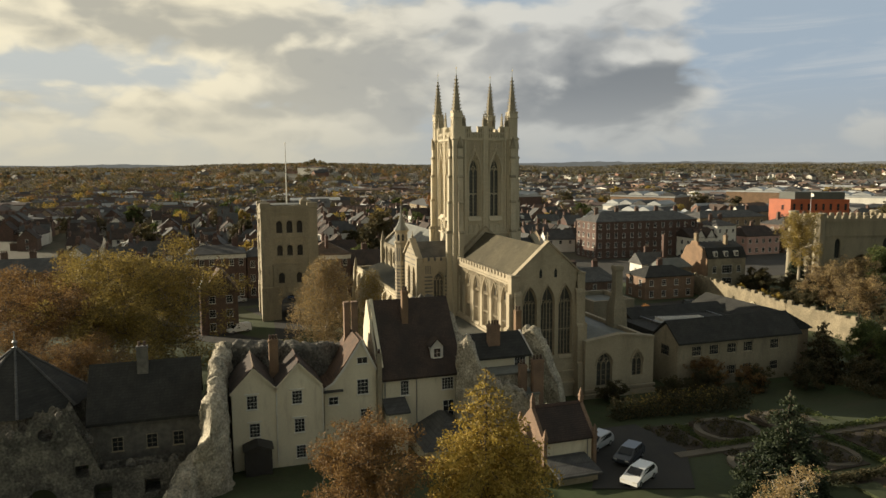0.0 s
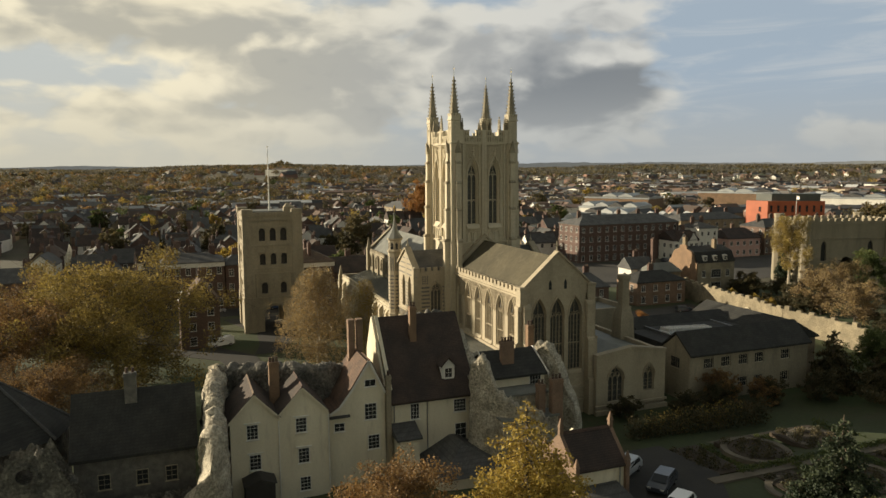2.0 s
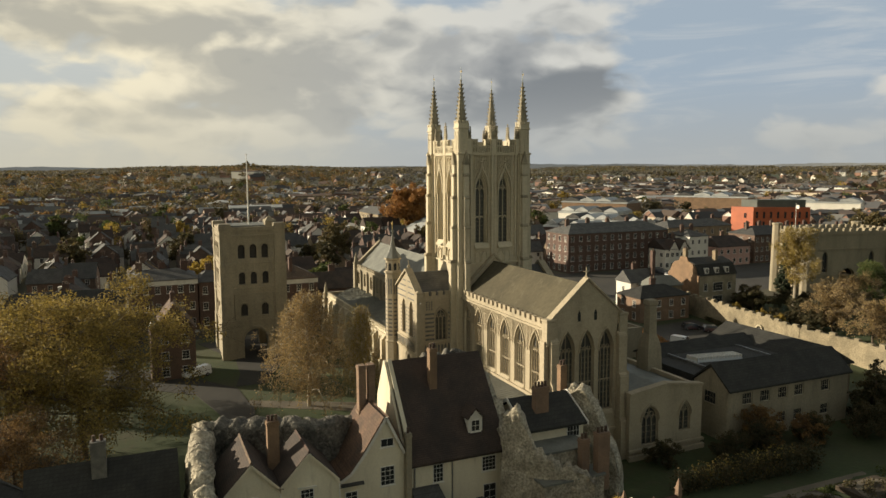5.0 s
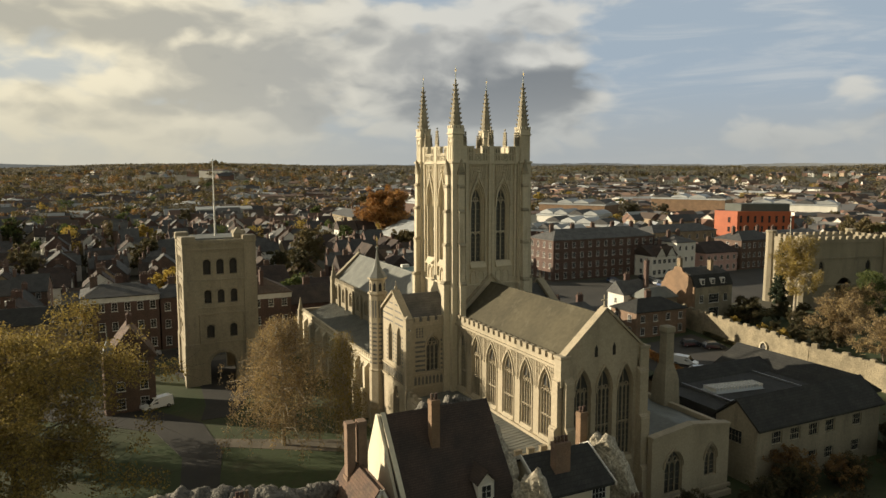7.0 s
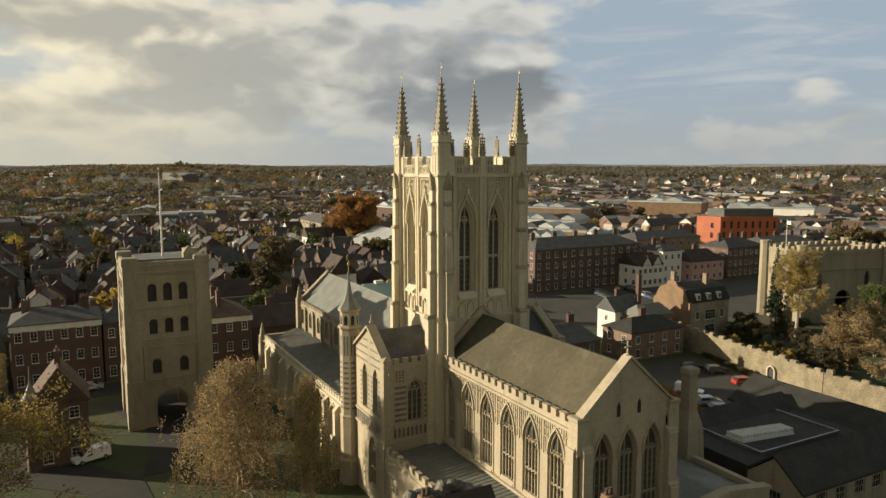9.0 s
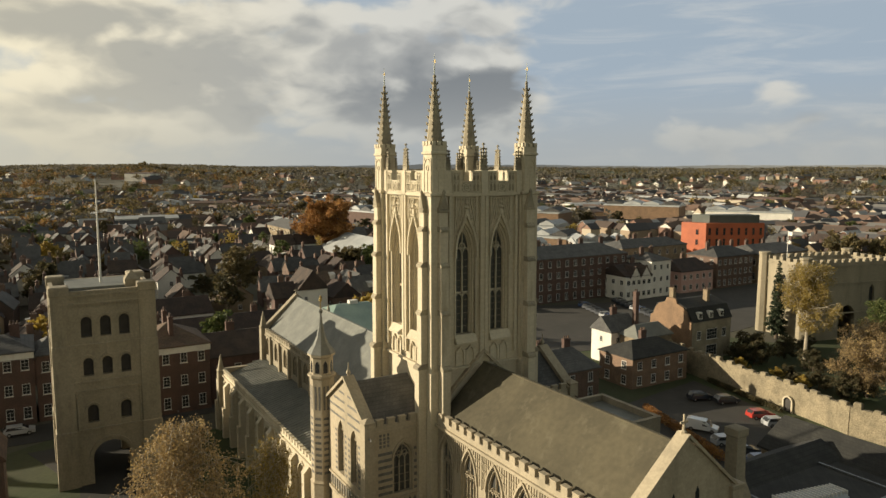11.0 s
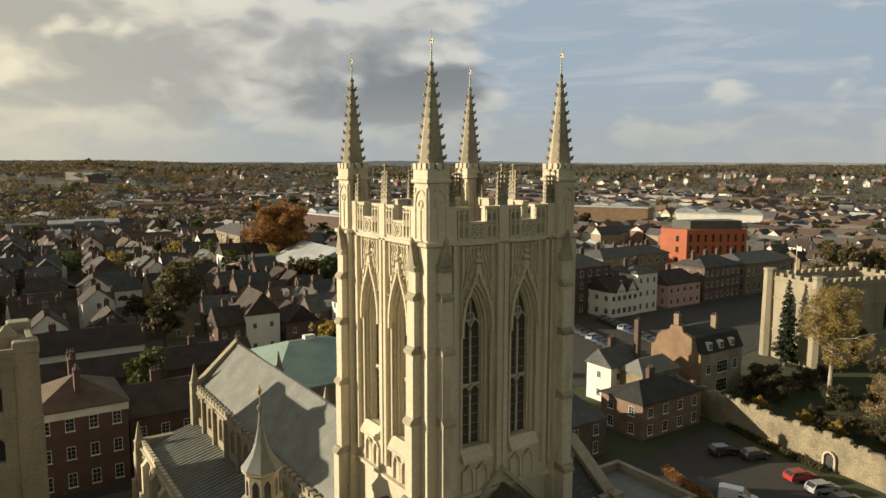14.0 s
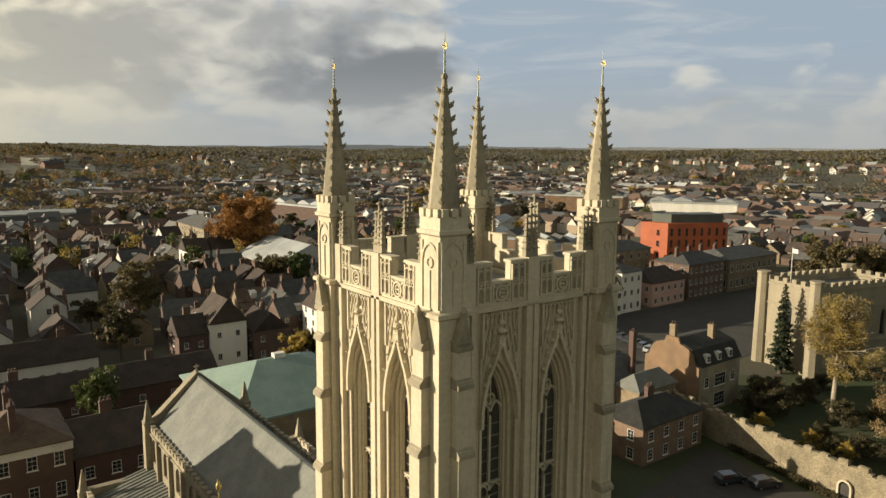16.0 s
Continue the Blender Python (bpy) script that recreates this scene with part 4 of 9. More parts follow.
    for yy, s in ((-5.2, -1), (5.2, 1)):
        for dx, dy, rz in ((0, s, 0), (1, 0, 0)):
            b = Geo()
            b.M = Matrix.Translation((x1 - 0.5 if not dx else x1 - 0.2, yy - 0.1 * s if not dx else yy - s * 0.45, 0)) @ ROT(math.degrees(math.atan2(dy, dx)) + 90)
            for z0, z1, dd in ((G - 0.3, 2.0, 1.5), (2.0, 7.5, 1.15), (7.5, 12.4, 0.8)):
                b.box(-0.5, 0.5, -dd, 0.1, z0, z1)
                b.xbar([(-dd - 0.08, z1 - 0.25), (0.1, z1 - 0.25), (0.1, z1 + 0.5), (-dd + 0.2, z1 + 0.12)], -0.55, 0.55)
            part("buttress", b, CHOIRSTONE, cath, "stepped angle buttress")
    for s in (-1, 1):
        c = Geo()
        c.square(x1 - 0.35, s * 5.1, [(11.8, 0.58), (14.6, 0.58), (14.75, 0.66), (14.95, 0.66), (15.0, 0.5)])
        part("corner_pier", c, CHOIRSTONE, cath)
    r = Geo()
    r.xbar([(-4.9, 13.95), (4.9, 13.95), (4.9, 14.1), (0.1, 18.6), (-0.1, 18.6), (-4.9, 14.1)], 5.6, x1 - 0.7)
    r.box(5.6, x1 - 0.7, -0.12, 0.12, 18.55, 18.72)
    part("roof", r, MOSSY, cath, "pitched choir roof mottled with lichen")
    # weathering where the roof meets the tower
    c = Geo()
    for s in (-1, 1):
        c.M = face(5.32, 0, 0, "e")
        c.bar((s * 5.0, -0.1, 14.9), (0, -0.1, 19.75), 0.25, 0.5)
    part("flashing", c, CHOIRSTONE, cath)
    # low lead roof in the corner between choir and transept
    a = Geo()
    a.loft([[(5.0, -11.6, 3.3), (27.5, -11.6, 3.3), (27.5, -5.2, 3.9), (5.0, -5.2, 3.9)], [(5.0, -11.6, 4.0), (27.5, -11.6, 4.0), (27.5, -5.2, 4.6), (5.0, -5.2, 4.6)]])
    part("roof", a, LEAD, cath, "low lead roof with rolled seams")
    a = Geo()
    for k in range(34):
        x = 5.4 + k * 0.66
        a.loft([[(x - 0.05, -11.5, 3.9), (x + 0.05, -11.5, 3.9), (x + 0.05, -5.25, 4.5), (x - 0.05, -5.25, 4.5)], [(x - 0.03, -11.5, 4.04), (x + 0.03, -11.5, 4.04), (x + 0.03, -5.25, 4.64), (x - 0.03, -5.25, 4.64)]])
    tagged(part("lead_roll", a, LEAD, cath), kind="stuff")
    w = Geo()
    w.box(5.0, 28.0, -12.1, -11.55, G - 0.3, 4.3), w.box(27.45, 28.0, -11.6, -5.4, G - 0.3, 4.3)
    battlement(w, (5.0, -11.8), (28.0, -11.8), 4.3, 0.9, 0.4, 16)
    battlement(w, (27.75, -11.6), (27.75, -5.6), 4.3, 0.9, 0.4, 4)
    part("wall", w, CHOIRSTONE, cath, "low aisle wall with a battlemented parapet")


choir()


def transept(s):
    """s = -1: the south transept, with stair turret and striped flushwork; +1: its plainer northern twin."""
    hw, yo, eave, apex = 4.7, 11.7, 13.6, 16.9
    M = face(-hw, -yo, 0, "s") if s < 0 else face(hw, yo, 0, "n")
    g = Geo()
    g.M = M
    slope = lambda x: 14.2 + max(0.0, 3.0 - abs(x - hw) * 3.0 / hw)
    ops = [(hw - 1.35, 1.6, 7.6, 11.4, 12.9, "pointed"), (hw + 1.75, 1.6, 7.6, 11.4, 12.9, "pointed")]
    lower = [(hw + 0.6, 2.3, -1.2, 2.6, 4.7, "pointed")]
    wall_with(g, 2 * hw, 5.6, 14.2, 0.7, ops, top=slope)
    wall_with(g, 2 * hw, G - 0.3, 5.6, 0.7, lower)
    part("wall", g, CHOIRSTONE, cath, "transept gable wall with paired windows")
    for c, w, si, sp, ap, k in ops:
        church_window(cath, M @ pose(c, 0, 0), 1.45, si + 0.05, sp, ap - 0.1, 2, 0.35, (), 0.1)
    for c, w, si, sp, ap, k in lower:
        church_window(cath, M @ pose(c, 0, 0), 2.1, si + 0.05, sp, ap - 0.1, 3, 0.35, (0.8,), 0.1)
    d = Geo()
    d.M = M
    for t in (-1, 1):
        d.bar((hw + t * (hw + 0.15), 0.25, 14.15), (hw, 0.25, 17.5), 0.26, 1.1)
    d.tube(hw, 0.3, [(17.3, 0.15), (17.7, 0.12), (17.8, 0.22), (18.0, 0.2), (18.2, 0.06), (18.8, 0.05)], 6)
    d.box(-0.1, 2 * hw + 0.1, -0.2, 0.02, 5.3, 5.6), d.box(0.0, 2 * hw, -0.16, 0.02, 6.9, 7.1)
    for k in range(15):
        x = 0.5 + k * 0.6
        d.box(x - 0.05, x + 0.05, -0.09, 0.02, 5.6, 6.9)
        d.box(x + 0.1, x + 0.44, -0.012, 0.0, 5.75, 6.75, 1)
    for k in range(8):
        z = 13.1 + 0.42 * k
        half = (17.0 - z) / 3.0 * hw - 0.5
        if half > 0.3 and k % 2 == 0:
            d.box(hw - half, hw - 0.35, -0.01, 0.0, z, z + 0.22, 1), d.box(hw + 0.35, hw + half, -0.01, 0.0, z, z + 0.22, 1)
    for c, w, si, sp, ap, kk in ops:
        for t in (-1, 1):
            for k in range(8):
                d.box(c + t * 1.15 - 0.22, c + t * 1.15 + 0.22, -0.01, 0.0, 7.7 + k * 0.55, 7.95 + k * 0.55, 1)
    part("moulding", d, [CHOIRSTONE, FLINT], cath, "banded flint flushwork, coping and cross")
    # side walls
    for t in (1, -1):
        if s < 0:
            Ms = face(hw, -yo + 0.7, 0, "e") if t > 0 else face(-hw, -5.5, 0, "w")
        else:
            Ms = face(hw, 5.5, 0, "e") if t > 0 else face(-hw, yo - 0.7, 0, "w")
        L = yo - 0.7 - 5.5
        w = Geo()
        w.M = Ms
        wall_with(w, L, G - 0.3, 13.5, 0.7, [(L / 2 + 0.1, 1.9, 7.4, 10.6, 12.1, "pointed")])
        part("wall", w, CHOIRSTONE, cath, "transept side wall")
        church_window(cath, Ms @ pose(L / 2 + 0.1, 0, 0), 1.75, 7.45, 10.5, 11.95, 3, 0.3, (), 0.09)
        f = Geo()
        f.M = Ms
        for z in [7.5 + 0.62 * k for k in range(7)]:
            for a, b in ((0.35, L / 2 - 1.0), (L / 2 + 1.2, L - 0.25)):
                f.box(a, b, -0.012, 0.0, z, z + 0.27, 1)
        for k in range(4):
            for a, b in ((0.4, L / 2 - 1.2), (L / 2 + 1.4, L - 0.3)):
                for q in range(3):
                    f.box(a + (b - a) * q / 3 + 0.08, a + (b - a) * (q + 1) / 3 - 0.08, -0.012, 0, 11.95 + k * 0.34, 12.2 + k * 0.34, 1)
        f.box(0, L, -0.16, 0.02, 5.3, 5.5), f.box(0, L, -0.14, 0.02, 6.95, 7.12), f.box(0, L, -0.2, 0.02, 13.35, 13.6)
        for k in range(10):
            x = 0.35 + k * (L - 0.5) / 9.5
            f.box(x - 0.16, x + 0.16, -0.012, 0, 5.7, 6.6, 1)
            f.add([(x - 0.16, -0.012, 6.6), (x + 0.16, -0.012, 6.6), (x, -0.012, 6.85)], [(0, 1, 2)], 1)
        cur = arch_curve(2.2, 0, 10.6, 12.4, "pointed")
        for p, q in zip(cur, cur[1:]):
            f.bar((L / 2 + 0.1 + p[0], -0.05, p[1]), (L / 2 + 0.1 + q[0], -0.05, q[1]), 0.14, 0.18)
        part("moulding", f, [CHOIRSTONE, FLINT], cath, "striped flint and stone flushwork")
        b = Geo()
        b.M = Ms
        battlement(b, (0, 0.05), (L, 0.05), 13.6, 0.95, 0.35, 5, gap=0.4)
        part("parapet", b, CHOIRSTONE, cath, "pierced battlemented parapet")
    r = Geo()
    y0, y1 = (-yo + 0.6, -5.2) if s < 0 else (5.2, yo - 0.6)
    r.ybar([(-4.4, 13.7), (4.4, 13.7), (4.4, 14.0), (0.1, 16.95), (-0.1, 16.95), (-4.4, 14.0)][::-1], y0, y1)
    part("roof", r, SLATE, cath, "dark transept roof")
    # angle pier at the outer east corner
    p = Geo()
    p.square(hw - 0.1, s * (yo - 0.1), [(G - 0.3, 0.62), (5.4, 0.62), (5.6, 0.52), (13.6, 0.52), (14.4, 0.5), (14.6, 0.56), (14.9, 0.1)])
    part("buttress", p, CHOIRSTONE, cath, "square corner pier")


transept(-1)
transept(1)


def stair_turret():
    x, y = -5.6, -11.9
    t = Geo()
    t.tube(x, y, [(G - 0.3, 1.5), (0.0, 1.5), (0.3, 1.3), (5.3, 1.3), (5.5, 1.38), (5.7, 1.2), (16.1, 1.2), (16.25, 1.4), (16.5, 1.4), (16.55, 1.12), (18.2, 1.12), (18.35, 1.36), (18.6, 1.36)], 8, math.pi / 8)
    for k in range(8):
        t.M = Matrix.Translation((x, y, 0)) @ ROT(45 * k)
        t.box(-0.22, 0.22, -1.05, -1.02, 16.7, 17.6, 1)
        t.add([(-0.22, -1.05, 17.6), (0.22, -1.05, 17.6), (0, -1.05, 17.95)], [(0, 1, 2)], 1)
        for j in range(10):
            t.box(-0.32, 0.32, -1.122, -1.1, 6.4 + j * 0.62, 6.66 + j * 0.62, 2)
        for e in (-0.2, 0.2):
            t.box(e - 0.1, e + 0.1, -1.122, -1.1, 13.0, 15.4, 2)
        t.M = None
    part("stair_turret", t, [CHOIRSTONE, GLASS, FLINT], cath, "octagonal stair turret banded with flint")
    c = Geo()
    c.tube(x, y, [(18.6, 1.42), (18.9, 1.2), (19.5, 0.75), (20.3, 0.42), (21.4, 0.2), (22.5, 0.09), (22.6, 0.2), (22.85, 0.2), (22.95, 0.05)], 8, math.pi / 8)
    cap = part("turret_cap", c, LEAD, cath, "swept lead cap")
    v = Geo()
    v.tube(x, y, [(22.9, 0.05), (24.3, 0.04)], 6)
    v.tube(x, y, [(23.6, 0.03), (23.75, 0.14), (23.95, 0.16), (24.1, 0.07), (24.3, 0.03)], 6)
    part("vane", v, GOLD, cap, "gilded crown vane")


stair_turret()


def nave():
    x0, x1 = -48.4, -5.6
    L = x1 - x0
    n = 10
    bays = [L * (k + 0.5) / n for k in range(n)]
    for s in (-1, 1):
        M = face(x0, -5.3, 0, "s") if s < 0 else face(x1, 5.3, 0, "n")
        g = Geo()
        g.M = M
        wall_with(g, L, 6.0, 11.2, 0.6, [(c, 1.9, 8.0, 9.6, 10.7, "pointed") for c in bays])
        part("wall", g, OLD_STONE, cath, "clerestory wall of old grey stone")
        d = Geo()
        d.M = M
        d.box(0, L, -0.2, 0.05, 11.0, 11.2)
        for k in range(n + 1):
            d.box(L * k / n - 0.25, L * k / n + 0.25, -0.4, 0.02, 7.0, 11.3)
        part("moulding", d, OLD_STONE, cath)
        for c in bays:
            church_window(cath, M @ pose(c, 0, 0), 1.8, 8.05, 9.6, 10.6, 3, 0.28, (), 0.09)
        p = Geo()
        p.M = M
        battlement(p, (0, 0.1), (L, 0.1), 11.2, 0.8, 0.35, 40, gap=0.4)
        part("parapet", p, OLD_STONE, cath, "battlemented clerestory parapet")
        # aisle
        Ma = face(x0, -11.9, 0, "s") if s < 0 else face(x1, 11.9, 0, "n")
        a = Geo()
        a.M = Ma
        wall_with(a, L, G - 0.3, 5.6, 0.7, [(c, 2.6, -0.6, 2.9, 4.6, "pointed") for c in bays])
        part("wall", a, STONE, cath, "nave aisle wall")
        e = Geo()
        e.M = Ma
        for c in bays:
            church_window(cath, Ma @ pose(c, 0, 0), 2.5, -0.55, 2.9, 4.5, 3, 0.3, (1.2,), 0.1)
            cur = arch_curve(2.9, 0, 2.9, 4.9, "pointed")
            for q, r in zip(cur, cur[1:]):
                e.bar((c + q[0], -0.05, q[1]), (c + r[0], -0.05, r[1]), 0.16, 0.2)
        for k in range(n + 1):
            x = L * k / n
            e.box(x - 0.4, x + 0.4, -1.1, 0.02, G - 0.3, 1.5), e.box(x - 0.4, x + 0.4, -0.75, 0.02, 1.5, 4.7)
            e.xbar([(-0.8, 4.6), (0.0, 4.6), (0.0, 5.5)], x - 0.43, x + 0.43)
        e.box(-0.2, L, -0.25, 0.02, 5.45, 5.62)
        part("buttress", e, STONE, cath, "aisle buttresses and hoods")
        b = Geo()
        b.M = Ma
        battlement(b, (0, 0.15), (L, 0.15), 5.6, 0.8, 0.35, 44, gap=0.4)
        part("parapet", b, STONE, cath, "battlemented aisle parapet")
        r = Geo()
        r.M = Ma
        r.loft([[(0, 0.3, 5.2), (L, 0.3, 5.2), (L, 6.6, 6.8), (0, 6.6, 6.8)], [(0, 0.3, 5.5), (L, 0.3, 5.5), (L, 6.6, 7.1), (0, 6.6, 7.1)]])
        part("roof", r, LEAD, cath, "lead aisle roof with rolled seams")
        r = Geo()
        r.M = Ma
        for k in range(62):
            x = 0.4 + k * L / 62
            r.loft([[(x - 0.05, 0.4, 5.45), (x + 0.05, 0.4, 5.45), (x + 0.05, 6.6, 7.05), (x - 0.05, 6.6, 7.05)], [(x - 0.03, 0.4, 5.6), (x + 0.03, 0.4, 5.6), (x + 0.03, 6.6, 7.2), (x - 0.03, 6.6, 7.2)]])
        tagged(part("lead_roll", r, LEAD, cath), kind="stuff")
    # west front
    w = Geo()
    w.M = face(x0, 5.4, 0, "w")
    wall_with(w, 10.8, G - 0.3, 11.4, 0.8, [(5.4, 4.2, 1.5, 6.5, 9.5, "pointed")], top=lambda x: 11.6 + max(0.0, 4.9 - abs(x - 5.4) * 4.9 / 5.4))
    wall_with(w, 0.4, G - 0.3, 6.3, 0.8, [])
    w.M = None
    for s in (-1, 1):
        w.box(x0, x0 + 0.8, min(s * 5.4, s * 12.3), max(s * 5.4, s * 12.3), G - 0.3, 6.4)
        w.M = face(x0 + 0.35, 0, 0, "w")
        w.bar((-s * 5.6, 0, 11.6), (0, 0, 16.75), 0.3, 1.0)
        w.M = None
    part("wall", w, OLD_STONE, cath, "west front wall")
    church_window(cath, face(x0, 0, 0, "w"), 4.0, 1.6, 6.5, 9.4, 5, 0.35, (4.0,))
    f = Geo()
    for yy, zt in ((-5.4, 14.6), (5.4, 14.6), (-12.1, 8.6), (12.1, 8.6)):
        f.square(x0 + 0.4, yy, [(G - 0.3, 0.6), (zt - 2.6, 0.5), (zt - 2.4, 0.55), (zt - 2.2, 0.4), (zt, 0.06)])
    f.tube(x0 + 0.4, 0, [(16.6, 0.12), (17.0, 0.2), (17.2, 0.06), (17.7, 0.05)], 6)
    f.box(x0 + 0.34, x0 + 0.46, -0.28, 0.28, 17.35, 17.47)
    part("pinnacle", f, STONE_D, cath, "corner pinnacles of the west front")
    r = Geo()
    r.xbar([(-5.0, 11.2), (5.0, 11.2), (5.0, 11.55), (0.1, 16.35), (-0.1, 16.35), (-5.0, 11.55)], x0 + 0.7, -5.2)
    r.box(x0 + 0.7, -5.2, -0.14, 0.14, 16.3, 16.5)
    part("roof", r, LEAD, cath, "pale grey-green nave roof")


nave()


def vestry():
    """Low buildings on the north side of the choir: the chapel with its gable, the slender ruined shaft."""
    x = 31.4
    M = face(x, 5.0, 0, "e")
    g = Geo()
    g.M = M
    top = lambda u: 5.1 + 0.75 * max(0.0, 1 - abs(u - 5.6) / 5.6)
    wall_with(g, 11.2, G - 0.4, 5.2, 0.7, [(3.1, 2.5, -1.4, 1.6, 3.4, "pointed"), (8.5, 1.8, -0.4, 1.6, 3.1, "pointed")], top=top)
    g.M = None
    g.box(10.0, x - 0.003, 15.6, 16.2, G - 0.4, 5.0), g.box(10.0, 10.6, 5.3, 16.0, G - 0.4, 5.0)
    part("wall", g, CHOIRSTONE, cath, "chapel wall of pale stone")
    church_window(cath, M @ pose(3.1, 0, 0), 2.4, -1.35, 1.6, 3.3, 3, 0.3, (), 0.08)
    church_window(cath, M @ pose(8.5, 0, 0), 1.7, -0.35, 1.6, 3.0, 2, 0.3, (), 0.08)
    d = Geo()
    d.M = M
    for u0, u1 in ((0, 5.6), (5.6, 11.2)):
        d.bar((u0, 0.3, top(u0) + 0.1), (u1, 0.3, top(u1) + 0.1), 0.28, 1.0)
    for c, w in ((3.1, 2.8), (8.5, 2.1)):
        cur = arch_curve(w, 0, 1.6, 3.0 + w * 0.25, "pointed")
        for p, q in zip(cur, cur[1:]):
            d.bar((c + p[0], -0.06, p[1]), (c + q[0], -0.06, q[1]), 0.16, 0.2)
    d.box(-0.2, 11.4, -0.3, 0.05, -2.0, -1.7), d.box(-0.2, 11.4, -0.45, 0.05, G - 0.4, -2.4)
    part("moulding", d, CHOIRSTONE, cath, "coping, hoods and plinth")
    r = Geo()
    r.loft([[(10.3, 5.3, 4.4), (x - 0.6, 5.3, 4.4), (x - 0.6, 15.8, 4.4), (10.3, 15.8, 4.4)], [(10.3, 10.4, 5.4), (x - 0.6, 10.4, 5.4), (x - 0.6, 10.8, 5.4), (10.3, 10.8, 5.4)]])
    part("roof", r, LEAD, cath, "low lead roof of the chapel")
    s = Geo()
    s.square(21.2, 16.2, [(4.0, 1.25), (7.6, 1.1), (8.4, 0.95), (9.6, 0.62), (13.4, 0.58), (13.6, 0.72), (14.2, 0.7), (14.3, 0.5)])
    part("chimney", s, OLD_STONE, cath, "tall stone chimney shaft on a gabled base")
    n = Geo()
    n.box(-5, 21, 5.2, 11.5, G - 0.3, 3.6)
    part("wall", n, CHOIRSTONE, cath, "north ranges")
    n = Geo()
    for a in ((-18.3, -6.7, 28.3, 28.8), (-18.3, -6.7, 37.2, 37.7), (-18.3, -17.8, 28.8, 37.2), (-7.2, -6.7, 28.8, 37.2)):
        n.box(a[0], a[1], a[2], a[3], G - 0.3, 2.5)
        n.box(a[0] - 0.08, a[1] + 0.08, a[2] - 0.08, a[3] + 0.08, 2.5, 2.66)
    part("wall", n, OLD_STONE, cath, "plain parapet wall of the cloister range")
    n = Geo()
    n.box(-17.8, -7.2, 28.8, 37.2, 1.5, 1.75)
    part("roof", n, LEAD, cath, "flat lead roof sunk behind a parapet")
    n = Geo()
    n.box(-18.5, 4.0, 11.8, 20.0, G - 0.3, 2.2), n.box(-18.5, -14.5, 20.0, 28.3, G - 0.3, 2.2)
    part("wall", n, OLD_STONE, cath, "cloister walk")
    n = Geo()
    n.xbar([(11.8, 2.2), (20.3, 2.2), (20.3, 2.4), (11.8, 4.2)], -18.8, 4.2)
    n.ybar([(-18.8, 2.2), (-14.2, 2.2), (-14.2, 2.35), (-16.5, 3.9), (-18.8, 2.35)][::-1], 20.0, 28.3)
    part("roof", n, SLATE, cath, "dark slate roofs of the cloister walk")


vestry()

